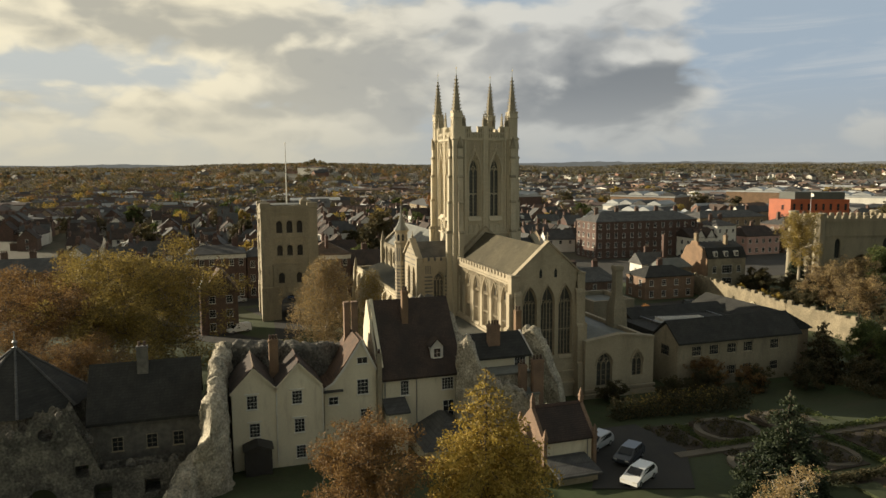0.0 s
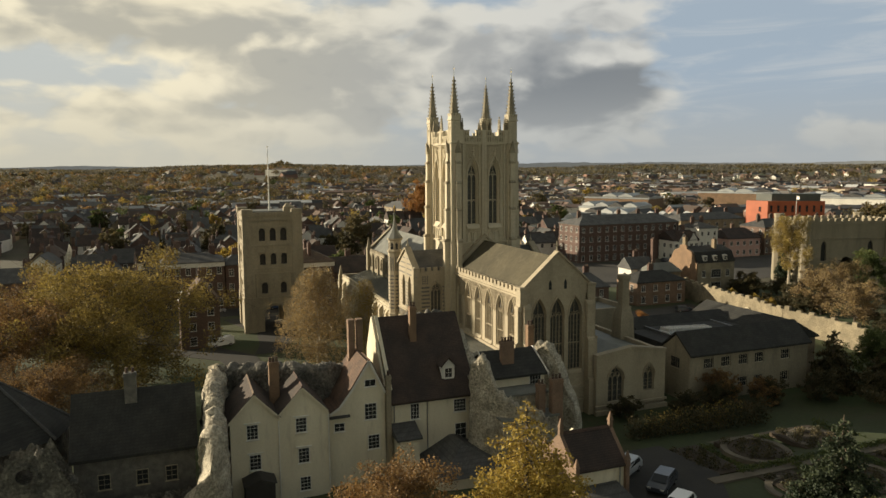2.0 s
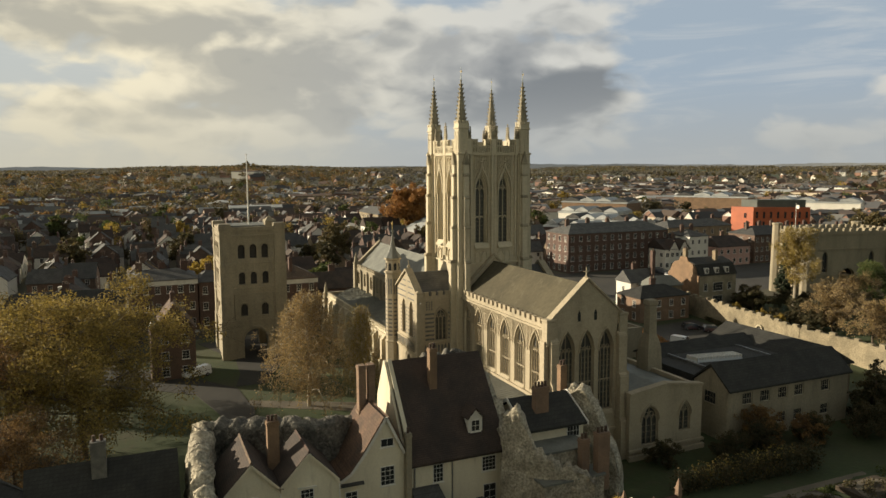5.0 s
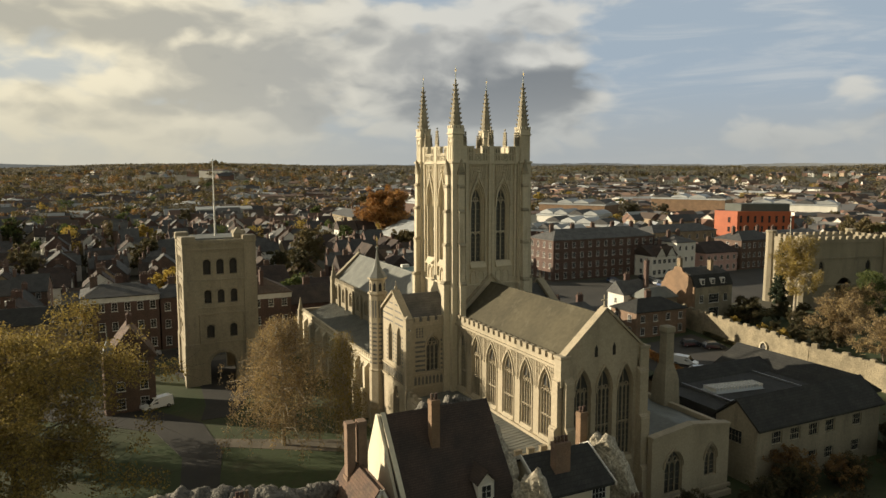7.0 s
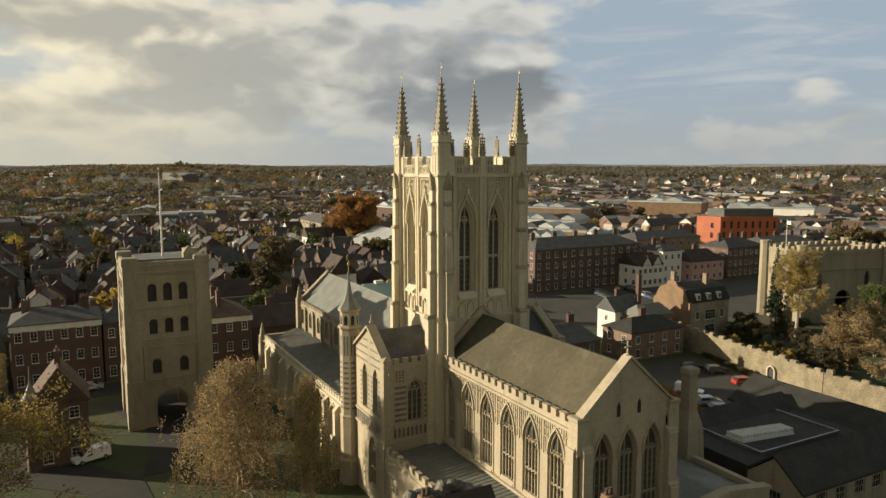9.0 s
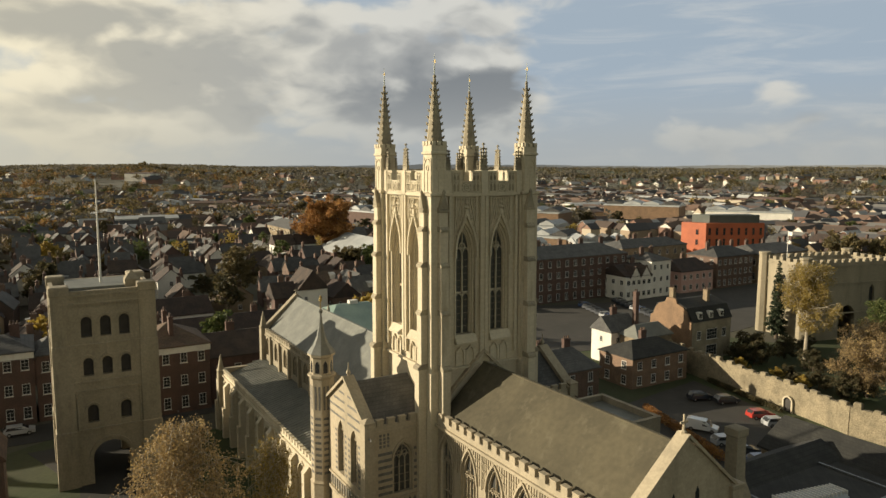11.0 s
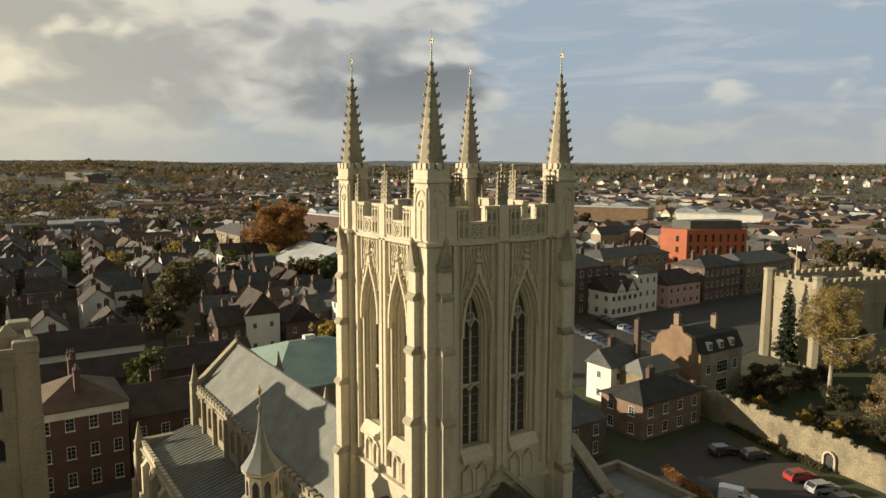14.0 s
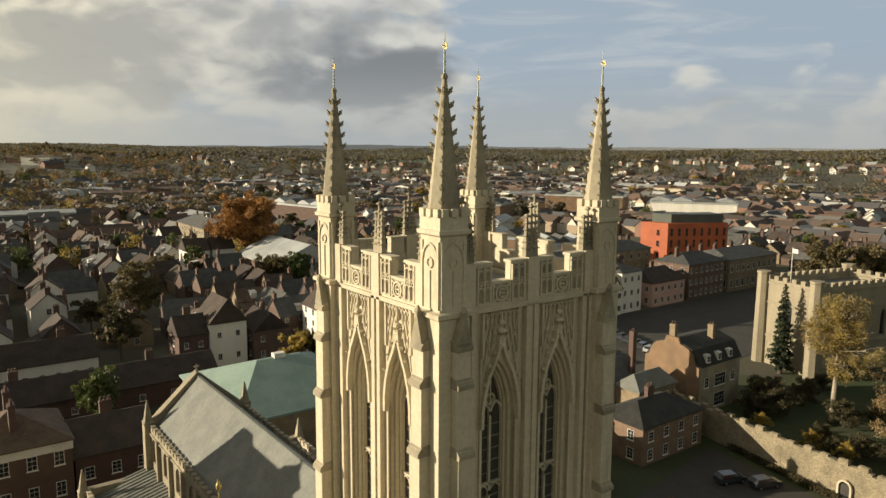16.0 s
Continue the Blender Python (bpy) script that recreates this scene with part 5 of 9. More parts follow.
# ---- the old gate tower ----
def norman_tower():
    X1, X0, Y0, Y1, Z = -36.6, -48.2, -34.4, -22.7, 21.6
    t = thing("gate_tower", (-42.4, -28.5, G), "massive old stone gate tower with round-arched windows and a flagpole", "tower")
    t.matrix_basis = Matrix()
    w = X1 - X0
    for side, M in (("e", face(X1, Y0 + 0.9, 0, "e")), ("s", face(X0 + 0.9, Y0, 0, "s")), ("n", face(X1 - 0.9, Y1, 0, "n")), ("w", face(X0, Y1 - 0.9, 0, "w"))):
        L = (Y1 - Y0 if side in "ew" else X1 - X0) - 1.8
        c = L / 2
        g = Geo()
        g.M = M
        wall_with(g, L, G - 0.3, 4.2, 1.4, [(c, 4.3, G - 0.3, 0.3, 2.4, "round")] if side in "ew" else [])
        wall_with(g, L, 4.2, 9.2, 1.4, [(c - 1.9, 1.25, 5.0, 6.6, 7.3, "round"), (c + 1.9, 1.25, 5.0, 6.6, 7.3, "round")])
        wall_with(g, L, 9.2, 15.0, 1.4, [(c + k * 2.15, 1.15, 11.0, 12.7, 13.3, "round") for k in (-1, 0, 1)])
        wall_with(g, L, 15.0, 21.3, 1.4, [(c + k * 2.15, 1.25, 15.9, 17.8, 18.5, "round") for k in (-1, 0, 1)])
        part("wall", g, OLD_STONE, t, "weathered tower wall with round-headed openings")
        d = Geo()
        d.M = M
        for z in (4.2, 9.2, 10.3, 15.0, 20.2, 21.2):
            d.box(-0.1, L + 0.1, -0.18, 0.02, z - 0.12, z + 0.1)
        for z, sp, ww, ks in ((15.9, 17.8, 1.25, (-1, 0, 1)), (11.0, 12.7, 1.15, (-1, 0, 1))):
            for k in ks:
                cur = arch_curve(ww + 0.4, 0, sp, sp + 0.95, "round", 5)
                for p, q in zip(cur, cur[1:]):
                    d.bar((c + k * 2.15 + p[0], -0.05, p[1]), (c + k * 2.15 + q[0], -0.05, q[1]), 0.18, 0.2)
        for k in (-1, 1):
            cur = arch_curve(1.7, 0, 6.6, 7.6, "round", 5)
            for p, q in zip(cur, cur[1:]):
                d.bar((c + k * 1.9 + p[0], -0.05, p[1]), (c + k * 1.9 + q[0], -0.05, q[1]), 0.18, 0.2)
            d.tube(c + k * 3.6, -0.05, [(4.3, 0.12), (8.6, 0.12), (8.8, 0.2), (9.1, 0.2)], 8)
        if side in "ew":
            cur = arch_curve(4.9, 0, 0.3, 2.9, "round", 8)
            for p, q in zip(cur, cur[1:]):
                d.bar((c + p[0], -0.08, p[1]), (c + q[0], -0.08, q[1]), 0.35, 0.3)
        for k in range(24):
            d.box(0.1 + k * L / 24, 0.3 + k * L / 24, -0.16, 0.02, 19.85, 20.1)
        part("moulding", d, OLD_STONE, t, "string courses and arch rings")
        for z, zs, za, ww, ks, st in ((15.95, 17.8, 18.45, 1.25, (-1, 0, 1), 2.15), (11.05, 12.7, 13.25, 1.15, (-1, 0, 1), 2.15), (5.05, 6.6, 7.25, 1.25, (-1, 1), 1.9)):
            for k in ks:
                part("louvre", pane_mesh(ww, z, zs, za, "round"), BLACKWOOD, t, "dark louvred opening", M @ pose(c + k * st, 0.55, 0))
        b = Geo()
        b.M = M
        b.box(-0.5, L + 0.5, 0.0, 0.5, 21.3, 21.75)
        part("parapet", b, OLD_STONE, t, "plain worn parapet")
    for x in (X0, X1):
        for y in (Y0, Y1):
            b = Geo()
            b.square(x - math.copysign(0.9, x + 42.4), y - math.copysign(0.9, y + 28.5), [(G - 0.3, 1.25), (4.2, 1.2), (4.3, 1.1), (15.0, 1.1), (15.1, 1.02), (21.2, 1.02), (21.3, 1.12), (22.3, 1.1), (22.4, 0.9)])
            part("buttress", b, OLD_STONE, t, "broad flat corner buttress")
    r = Geo()
    r.box(X0 + 1, X1 - 1, Y0 + 1, Y1 - 1, 20.6, 21.0)
    r.box(-46.5, -38.5, -32.5, -24.5, 21.0, 21.9)
    part("roof", r, LEAD, t, "flat lead roof")
    r2 = Geo()
    r2.square(-39.2, -25.0, [(21.0, 0.9), (22.6, 0.9), (23.6, 0.1)])
    part("stair_head", r2, OLD_STONE, t, "small stone stair head")
    p = Geo()
    p.tube(-42.1, -28.4, [(21.8, 0.16), (28, 0.13), (35.0, 0.06), (35.05, 0.14), (35.25, 0.14), (35.3, 0.02)], 8)
    part("flagpole", p, PAINT, t, "tall white flagpole")


norman_tower()

# ---- houses built into the ruined west front ----
def chimney(parent, x, y, z0, z1, w=0.8, d=0.6, pots=2, m=None, label="brick chimney stack with clay pots"):
    g = Geo()
    g.box(x - w / 2, x + w / 2, y - d / 2, y + d / 2, z0, z1 - 0.35)
    g.box(x - w / 2 - 0.06, x + w / 2 + 0.06, y - d / 2 - 0.06, y + d / 2 + 0.06, z1 - 0.35, z1 - 0.2)
    g.box(x - w / 2 - 0.02, x + w / 2 + 0.02, y - d / 2 - 0.02, y + d / 2 + 0.02, z1 - 0.2, z1)
    c = part("chimney", g, m or BRICK, parent, label)
    for k in range(pots):
        p = Geo()
        px = x + (k - (pots - 1) / 2) * w / max(1, pots) if w > d else x
        py = y if w > d else y + (k - (pots - 1) / 2) * d / max(1, pots)
        p.tube(px, py, [(z1 - 0.02, 0.15), (z1 + 0.4, 0.12), (z1 + 0.42, 0.15), (z1 + 0.5, 0.14)], 8)
        part("chimney_pot", p, TILE, c)
    return c


def gable_house():
    h = thing("house", (40, -38, G), "cream rendered house with three gables and old clay-tiled roofs", "house")
    h.matrix_basis = Matrix()
    X = 41.2
    M = face(X, -43.1, 0, "e")
    top = lambda u: max(8.3 - abs(u - 2.35) * 1.05, 8.5 - abs(u - 7.1) * 1.05, 5.6)
    w = Geo()
    w.M = M
    L = 9.8
    us = [0, 2.35, 4.68, 7.1, L]
    zs = [top(u) for u in us]
    w.add([(u, 0, G - 0.3) for u in us] + [(u, 0, z) for u, z in zip(us, zs)], [(i, i + 1, 6 + i, 5 + i) for i in range(4)])
    part("wall", w, RENDER, h, "cream rendered front wall")
    for x0, x1, y0, y1, zt in ((33.6, X - 0.02, -43.1, -42.7, 6.0), (33.6, X - 0.02, -33.7, -33.3, 5.6), (33.2, 33.6, -43.1, -33.3, 6.0)):
        w = Geo()
        w.box(x0, x1, y0, y1, G - 0.3, zt)
        part("wall", w, RENDER, h)
    wins = [(2.1, 3.9, 1.15, 1.55), (6.9, 4.0, 1.15, 1.55), (2.3, 0.75, 1.15, 1.6), (7.1, 0.75, 1.15, 1.6), (7.2, -2.2, 1.1, 1.5)]
    for u, z, a, b in wins:
        sash(h, M @ pose(u, 0, z), a, b, 3, 4)
    p = Geo()
    p.M = M
    for u, z in ((2.1, 5.55), (6.9, 5.65), (2.3, 2.45), (7.1, 2.45)):
        p.box(u - 0.8, u + 0.8, -0.16, 0.0, z, z + 0.09)
    for u in (4.68, 9.7):
        p.box(u - 0.05, u + 0.05, -0.12, 0.0, -2.6, 5.5)
    part("trim", p, PAINT, h, "painted hood boards and downpipes")
    # two parallel roofs with barge boards
    for c, za, x_in in ((2.35, 8.3, 34.4), (7.1, 8.5, 36.0)):
        y = -43.1 + c
        r = Geo()
        k = 2.55
        r.xbar([(y - k, za - 1.05 * k + 0.05), (y, za + 0.05), (y + k, za - 1.05 * k + 0.05), (y + k, za - 1.05 * k + 0.3), (y, za + 0.35), (y - k, za - 1.05 * k + 0.3)], x_in, X + 0.25)
        rr = part("roof", r, DARKTILE, h, "old dark-tiled roof")
        t = Geo()
        t.xbar([(y - 0.12, za + 0.3), (y + 0.12, za + 0.3), (y, za + 0.48)], x_in, X + 0.25)
        part("ridge", t, TILE, rr)
        b = Geo()
        b.M = face(X + 0.26, y, 0, "e")
        for s in (-1, 1):
            b.bar((s * k, 0, za - 1.05 * k + 0.12), (0, 0, za + 0.12), 0.18, 0.06)
        part("barge_board", b, RENDER, rr, "pale barge boards")
    # third gable, with one long sweeping slope
    X3 = 39.9
    g = Geo()
    pts = [(-33.0, G - 0.3), (-27.0, G - 0.3), (-27.0, 6.6), (-28.7, 10.2), (-30.6, 7.3), (-32.0, 5.5), (-33.0, 4.9)]
    g.loft([[(33.5, y, z) for y, z in pts], [(X3, y, z) for y, z in pts]])
    part("wall", g, RENDER, h, "rendered gable wall")
    rr = None
    for a, b in zip(pts[2:], pts[3:]):
        r = Geo()
        ny, nz = -(b[1] - a[1]), (b[0] - a[0])
        q = math.hypot(ny, nz)
        ny, nz = ny / q * -0.28, nz / q * -0.28
        r.loft([[(33.2, a[0], a[1]), (33.2, b[0], b[1]), (33.2, b[0] + ny, b[1] + nz), (33.2, a[0] + ny, a[1] + nz)], [(X3 + 0.2, a[0], a[1]), (X3 + 0.2, b[0], b[1]), (X3 + 0.2, b[0] + ny, b[1] + nz), (X3 + 0.2, a[0] + ny, a[1] + nz)]])
        rr = part("roof_slope", r, PANTILE, h, "red pantiled roof with a sweeping slope")
    b = Geo()
    b.M = face(X3 + 0.21, 0, 0, "e")
    for p_, q_ in zip(pts[2:], pts[3:]):
        b.bar((p_[0], 0, p_[1] + 0.08), (q_[0], 0, q_[1] + 0.08), 0.24, 0.07)
    part("barge_board", b, PAINT, rr, "white barge boards")
    M3 = face(X3, 0, 0, "e")
    for u, z, a, c, co, ro in ((-28.6, 3.9, 1.35, 1.8, 3, 4), (-28.6, 7.5, 1.25, 0.8, 2, 1), (-32.0, 3.0, 1.15, 0.95, 2, 2), (-28.3, 0.6, 1.3, 1.6, 3, 4)):
        sash(h, M3 @ pose(u, 0, z), a, c, co, ro)
    l = Geo()
    l.box(X3 - 0.05, X3 + 0.4, -33.2, -30.9, 4.55, 4.75)
    part("lean_roof", l, SLATE, h, "narrow leaded ledge")
    o = Geo()
    o.box(41.2, 43.4, -42.0, -39.2, G - 0.2, 0.1), o.xbar([(-42.2, 0.1), (-39.0, 0.1), (-40.6, 0.7)], 41.2, 43.6)
    part("porch", o, BLACKWOOD, h, "dark timber porch")
    chimney(h, 37.5, -38.3, 5.5, 10.6, 0.75, 1.0, 3, WARMBRICK)
    for dy in (-0.48, 0.48):
        chimney(h, 34.7, -28.9 + dy, 9.0, 13.8, 0.8, 0.66, 0, BROWNBRICK, "tall dark brick chimney shaft")
    b = Geo()
    b.box(34.2, 35.2, -29.8, -28.0, 6.0, 9.4)
    part("chimney", b, BROWNBRICK, h, "broad brick base of the twin shafts")
    chimney(h, 40.2, -26.7, G, 8.6, 0.6, 0.5, 1, OLD_STONE, "slim stone chimney")


gable_house()


def big_roof_house():
    h = thing("house", (37, -21, G), "rendered house under a steep dark tiled roof with one dormer", "house")
    h.matrix_basis = Matrix()
    X, y0, y1 = 39.8, -26.2, -16.6
    xr, zr, ze = 33.8, 13.3, 5.3
    w = Geo()
    w.box(31.2, X, y0, y1, G - 0.3, ze)
    w.ybar([(31.2, ze - 0.1), (X, ze - 0.1), (xr, zr - 0.2), (31.2, 9.4)][::-1], y0 + 0.02, y1 - 0.02)
    part("wall", w, RENDER, h, "cream rendered wall")
    r = Geo()
    prof = [(X + 0.45, ze - 0.15), (X - 0.6, ze + 1.0), (xr, zr), (31.1, 9.5), (30.9, 9.4), (31.0, 9.65), (xr, zr + 0.3), (X - 0.5, ze + 1.3), (X + 0.5, ze + 0.1)]
    r.ybar(prof[::-1], y0 - 0.15, y1 + 0.15)
    rf = part("roof", r, DARKTILE, h, "steep dark tiled roof")
    b = Geo()
    for yy in (y0 - 0.2,):
        b.ybar([(X - 0.6, ze + 1.25), (xr, zr + 0.28), (xr, zr + 0.5), (X - 0.4, ze + 1.4)][::-1], yy, yy + 0.4)
    part("parapet", b, RENDER, rf, "pale gable coping")
    g = Geo()
    g.ybar([(31.4, ze), (X - 0.8, ze + 0.9), (xr, zr + 0.3), (xr - 0.4, zr + 0.3), (31.4, 9.6)][::-1], y0 - 0.5, y0 - 0.25)
    part("gable", g, RENDER, h, "sunlit gable end")
    # dormer
    d = thing("dormer", (0, 0, 0), "", "")
    for k in ("label", "category"):
        if k in d:
            del d[k]
    d.parent = h
    q = Geo()
    q.box(36.6, 38.9, -20.05, -18.55, 7.0, 8.55)
    q.loft([[(36.2, -20.05, 8.5), (38.9, -20.05, 8.5), (38.9, -18.55, 8.5), (36.2, -18.55, 8.5)], [(36.2, -19.32, 9.3), (38.9, -19.32, 9.3), (38.9, -19.28, 9.3), (36.2, -19.28, 9.3)]])
    part("dormer_wall", q, PAINT, d, "white dormer front")
    q = Geo()
    for s in (-1, 1):
        q.M = face(38.95, -19.3, 0, "e")
        q.bar((s * 0.95, 1.3, 8.45), (0, 1.3, 9.5), 0.14, 3.0)
    part("dormer_roof", q, DARKTILE, d)
    w_ = sash(h, face(38.93, -19.3, 7.15, "e"), 0.95, 1.15, 2, 2)
    for u, z, a, c, co, ro in ((-23.6, 3.2, 1.05, 1.8, 3, 4), (-18.3, 3.4, 1.5, 1.5, 4, 4), (-18.2, 0.0, 1.4, 2.1, 2, 3), (-24.3, -0.2, 1.0, 1.9, 2, 4)):
        sash(h, face(X, u, z, "e"), a, c, co, ro)
    p = Geo()
    p.box(X, X + 0.1, -26.0, -25.9, -2.8, 5.2), p.box(X, X + 0.1, -22.2, -22.1, -2.8, 5.2)
    part("downpipe", p, METAL, h)
    s = Geo()
    s.box(X - 0.2, X + 2.4, -26.1, -23.9, G - 0.2, 1.9)
    part("wall", s, RENDER, h, "small rendered annexe")
    s = Geo()
    s.ybar([(X - 0.1, 1.9), (X + 2.7, 1.9), (X + 2.7, 2.1), (X - 0.1, 3.1)][::-1], -26.4, -23.6)
    part("lean_roof", s, SLATE, h, "dark lean-to roof")
    s = Geo()
    s.box(X, X + 7.0, -23.0, -15.5, G - 0.2, -1.0)
    s.loft([[(X, -23.4, -1.0), (X + 7.4, -23.4, -1.0), (X + 7.4, -15.2, -1.0), (X, -15.2, -1.0)], [(X, -19.6, 0.9), (X + 3.6, -19.6, 0.9), (X + 3.6, -19.0, 0.9), (X, -19.0, 0.9)]], 1)
    part("annexe", s, [RENDER, SLATE], h, "low slate-roofed rear wing")
    chimney(h, 35.6, -22.4, 9.5, 14.9, 0.7, 0.75, 2, WARMBRICK)


big_roof_house()


def slate_house():
    h = thing("house", (38, -9, G), "small rendered house with a slate roof among the ruins", "house")
    h.matrix_basis = Matrix()
    w = Geo()
    w.box(33.5, 40.5, -14.5, -8.0, G - 0.3, 7.0)
    w.ybar([(33.6, 6.9), (40.4, 6.9), (37, 8.8)][::-1], -14.4, -8.1)
    part("wall", w, RENDER, h, "pale rendered wall")
    r = Geo()
    r.ybar([(33.2, 6.8), (37, 8.95), (40.9, 6.8), (40.9, 7.05), (37, 9.2), (33.2, 7.05)], -14.8, -7.8)
    part("roof", r, DARKSLATE, h, "dark slate roof with a pale verge")
    sash(h, face(40.5, -9.2, 5.6, "e"), 1.5, 1.2, 4, 2)
    sash(h, face(40.5, -12.2, 1.6, "e"), 1.2, 1.6, 3, 3)
    v = Geo()
    for yy in (-14.9, -7.75):
        v.ybar([(33.1, 6.75), (37, 8.92), (41.0, 6.75), (41.0, 7.1), (37, 9.3), (33.1, 7.1)], yy, yy + 0.1)
    part("verge", v, PAINT, h, "white painted verge boards")
    low = Geo()
    low.box(40.5, 45.5, -15.5, -9.0, G - 0.3, 3.6)
    low.box(40.5, 43.4, -15.5, -9.2, 3.6, 5.6)
    low.box(40.45, 43.6, -15.6, -9.1, 5.6, 5.8, 1), low.box(43.4, 45.7, -15.7, -8.9, 3.6, 3.8, 1)
    part("wing", low, [RUBBLE, LEAD], h, "stepped flint rear wing with flat lead roofs")
    chimney(h, 38.8, -12.0, 7.5, 10.6, 0.8, 1.5, 4, BROWNBRICK)
    chimney(h, 35.3, -7.2, 6.0, 11.4, 0.7, 0.8, 2, WARMBRICK)
    chimney(h, 44.4, -10.6, 2.0, 7.0, 0.8, 0.8, 2, BROWNBRICK)
    chimney(h, 45.0, -9.0, 2.0, 7.6, 0.8, 1.3, 3, BROWNBRICK)


slate_house()


# ---- flint ruins ----
def ruin(path, name="ruined_wall", label="broken flint rubble wall of the old abbey", m=None, rough=1.0):
    """A rough wall along (x, y, top, thickness) stations, with an uneven crest and bulging faces."""
    g = Geo()
    rings = []
    n_h = 24
    pts = []
    for (x0, y0, z0, t0), (x1, y1, z1, t1) in zip(path, path[1:]):
        k = max(2, int(math.hypot(x1 - x0, y1 - y0) / 0.24))
        pts += [(x0 + (x1 - x0) * i / k, y0 + (y1 - y0) * i / k, z0 + (z1 - z0) * i / k, t0 + (t1 - t0) * i / k) for i in range(k)]
    pts.append(path[-1])
    for i, (x, y, zt, t) in enumerate(pts):
        a, b = pts[max(0, i - 1)], pts[min(len(pts) - 1, i + 1)]
        dx, dy = b[0] - a[0], b[1] - a[1]
        q = math.hypot(dx, dy) or 1
        nx, ny = dy / q, -dx / q
        zb = ground_z(x, y) - 0.4
        zt = zt + rough * 1.0 * noise.noise((x * 0.7, y * 0.7, 5)) + rough * 0.9 * noise.noise((x * 2.0, y * 2.0, 8)) + 0.35 * noise.noise((x * 5, y * 5, 3))
        ring = []
        for s in (1, -1):
            for j in range(n_h):
                f = j / (n_h - 1) if s > 0 else 1 - j / (n_h - 1)
                z = zb + (zt - zb) * f - (0.35 if f > 0.99 else 0)
                half = t / 2 * (1.05 - 0.35 * f * f)
                half += 0.36 * noise.noise((x * 0.8 + s * 7, y * 0.8, z * 0.8)) + 0.30 * noise.noise((x * 2.1, y * 2.1 + s, z * 2.1)) + 0.22 * abs(noise.noise((x * 4.6, y * 4.6 + s, z * 4.6)))
                ring.append((x + nx * s * half, y + ny * s * half, z))
            if s > 0:
                ring.append((x, y, zt + 0.2 * noise.noise((x * 3, y * 3, 2))))
        rings.append(ring)
    g.loft(rings)
    ob = part(name, g, m or RUBBLE)
    for p in ob.data.polygons:
        p.use_smooth = True
    return tagged(ob, label, "ruin", "abbey ruins")


ruin([(31.9, -43.6, 9.2, 2.6), (35.0, -44.3, 8.4, 2.2), (39.2, -44.5, 8.9, 2.0), (43.0, -44.6, 7.8, 1.8), (47.0, -44.7, 8.4, 2.2), (48.3, -45.2, 6.8, 2.4), (48.6, -46.0, 4.6, 2.4), (48.4, -47.0, 2.6, 2.4), (50.5, -48.2, 0.9, 2.2), (55.0, -49.5, -0.6, 2.0)], label="sunlit ruined flint wall stepping down beside the gables")
ruin([(30.6, -44.0, 8.8, 3.0), (31.6, -41.0, 9.2, 3.4), (32.9, -38.4, 9.3, 3.4), (34.6, -35.2, 9.5, 3.0), (34.6, -32.6, 9.2, 2.6), (33.6, -30.0, 8.6, 2.2)], label="weathered flint mass behind the gabled roofs", m=SHADERUBBLE, rough=0.45)
ruin([(41.0, -17.2, 9.2, 1.4), (42.2, -16.6, 9.8, 1.5), (43.2, -15.7, 8.4, 1.3), (44.2, -14.4, 6.0, 1.1), (45.2, -12.6, 5.2, 1.0), (46.0, -10.4, 4.2, 1.0)], label="ruined flint pier with a broken arch")
ruin([(36.0, -6.6, 9.4, 1.8), (37.4, -5.7, 9.8, 2.0), (38.8, -4.8, 7.8, 2.0), (39.9, -4.0, 4.6, 1.9), (40.8, -3.4, 1.4, 1.7)], label="sunlit flint stump beside the choir")
ruin([(34.2, -16.2, 11.6, 1.3), (37.0, -16.0, 9.4, 1.2), (40.5, -16.4, 6.0, 1.2)], label="flint wall closing the steep roof's end")
ruin([(32.0, -24.5, 12.2, 1.4), (31.9, -21.5, 13.2, 1.6), (32.0, -18.5, 13.6, 1.7), (32.4, -16.4, 13.0, 1.7), (33.6, -15.0, 9.5, 1.5)], label="rough flint wall behind the steep roof", m=SHADERUBBLE, rough=0.6)
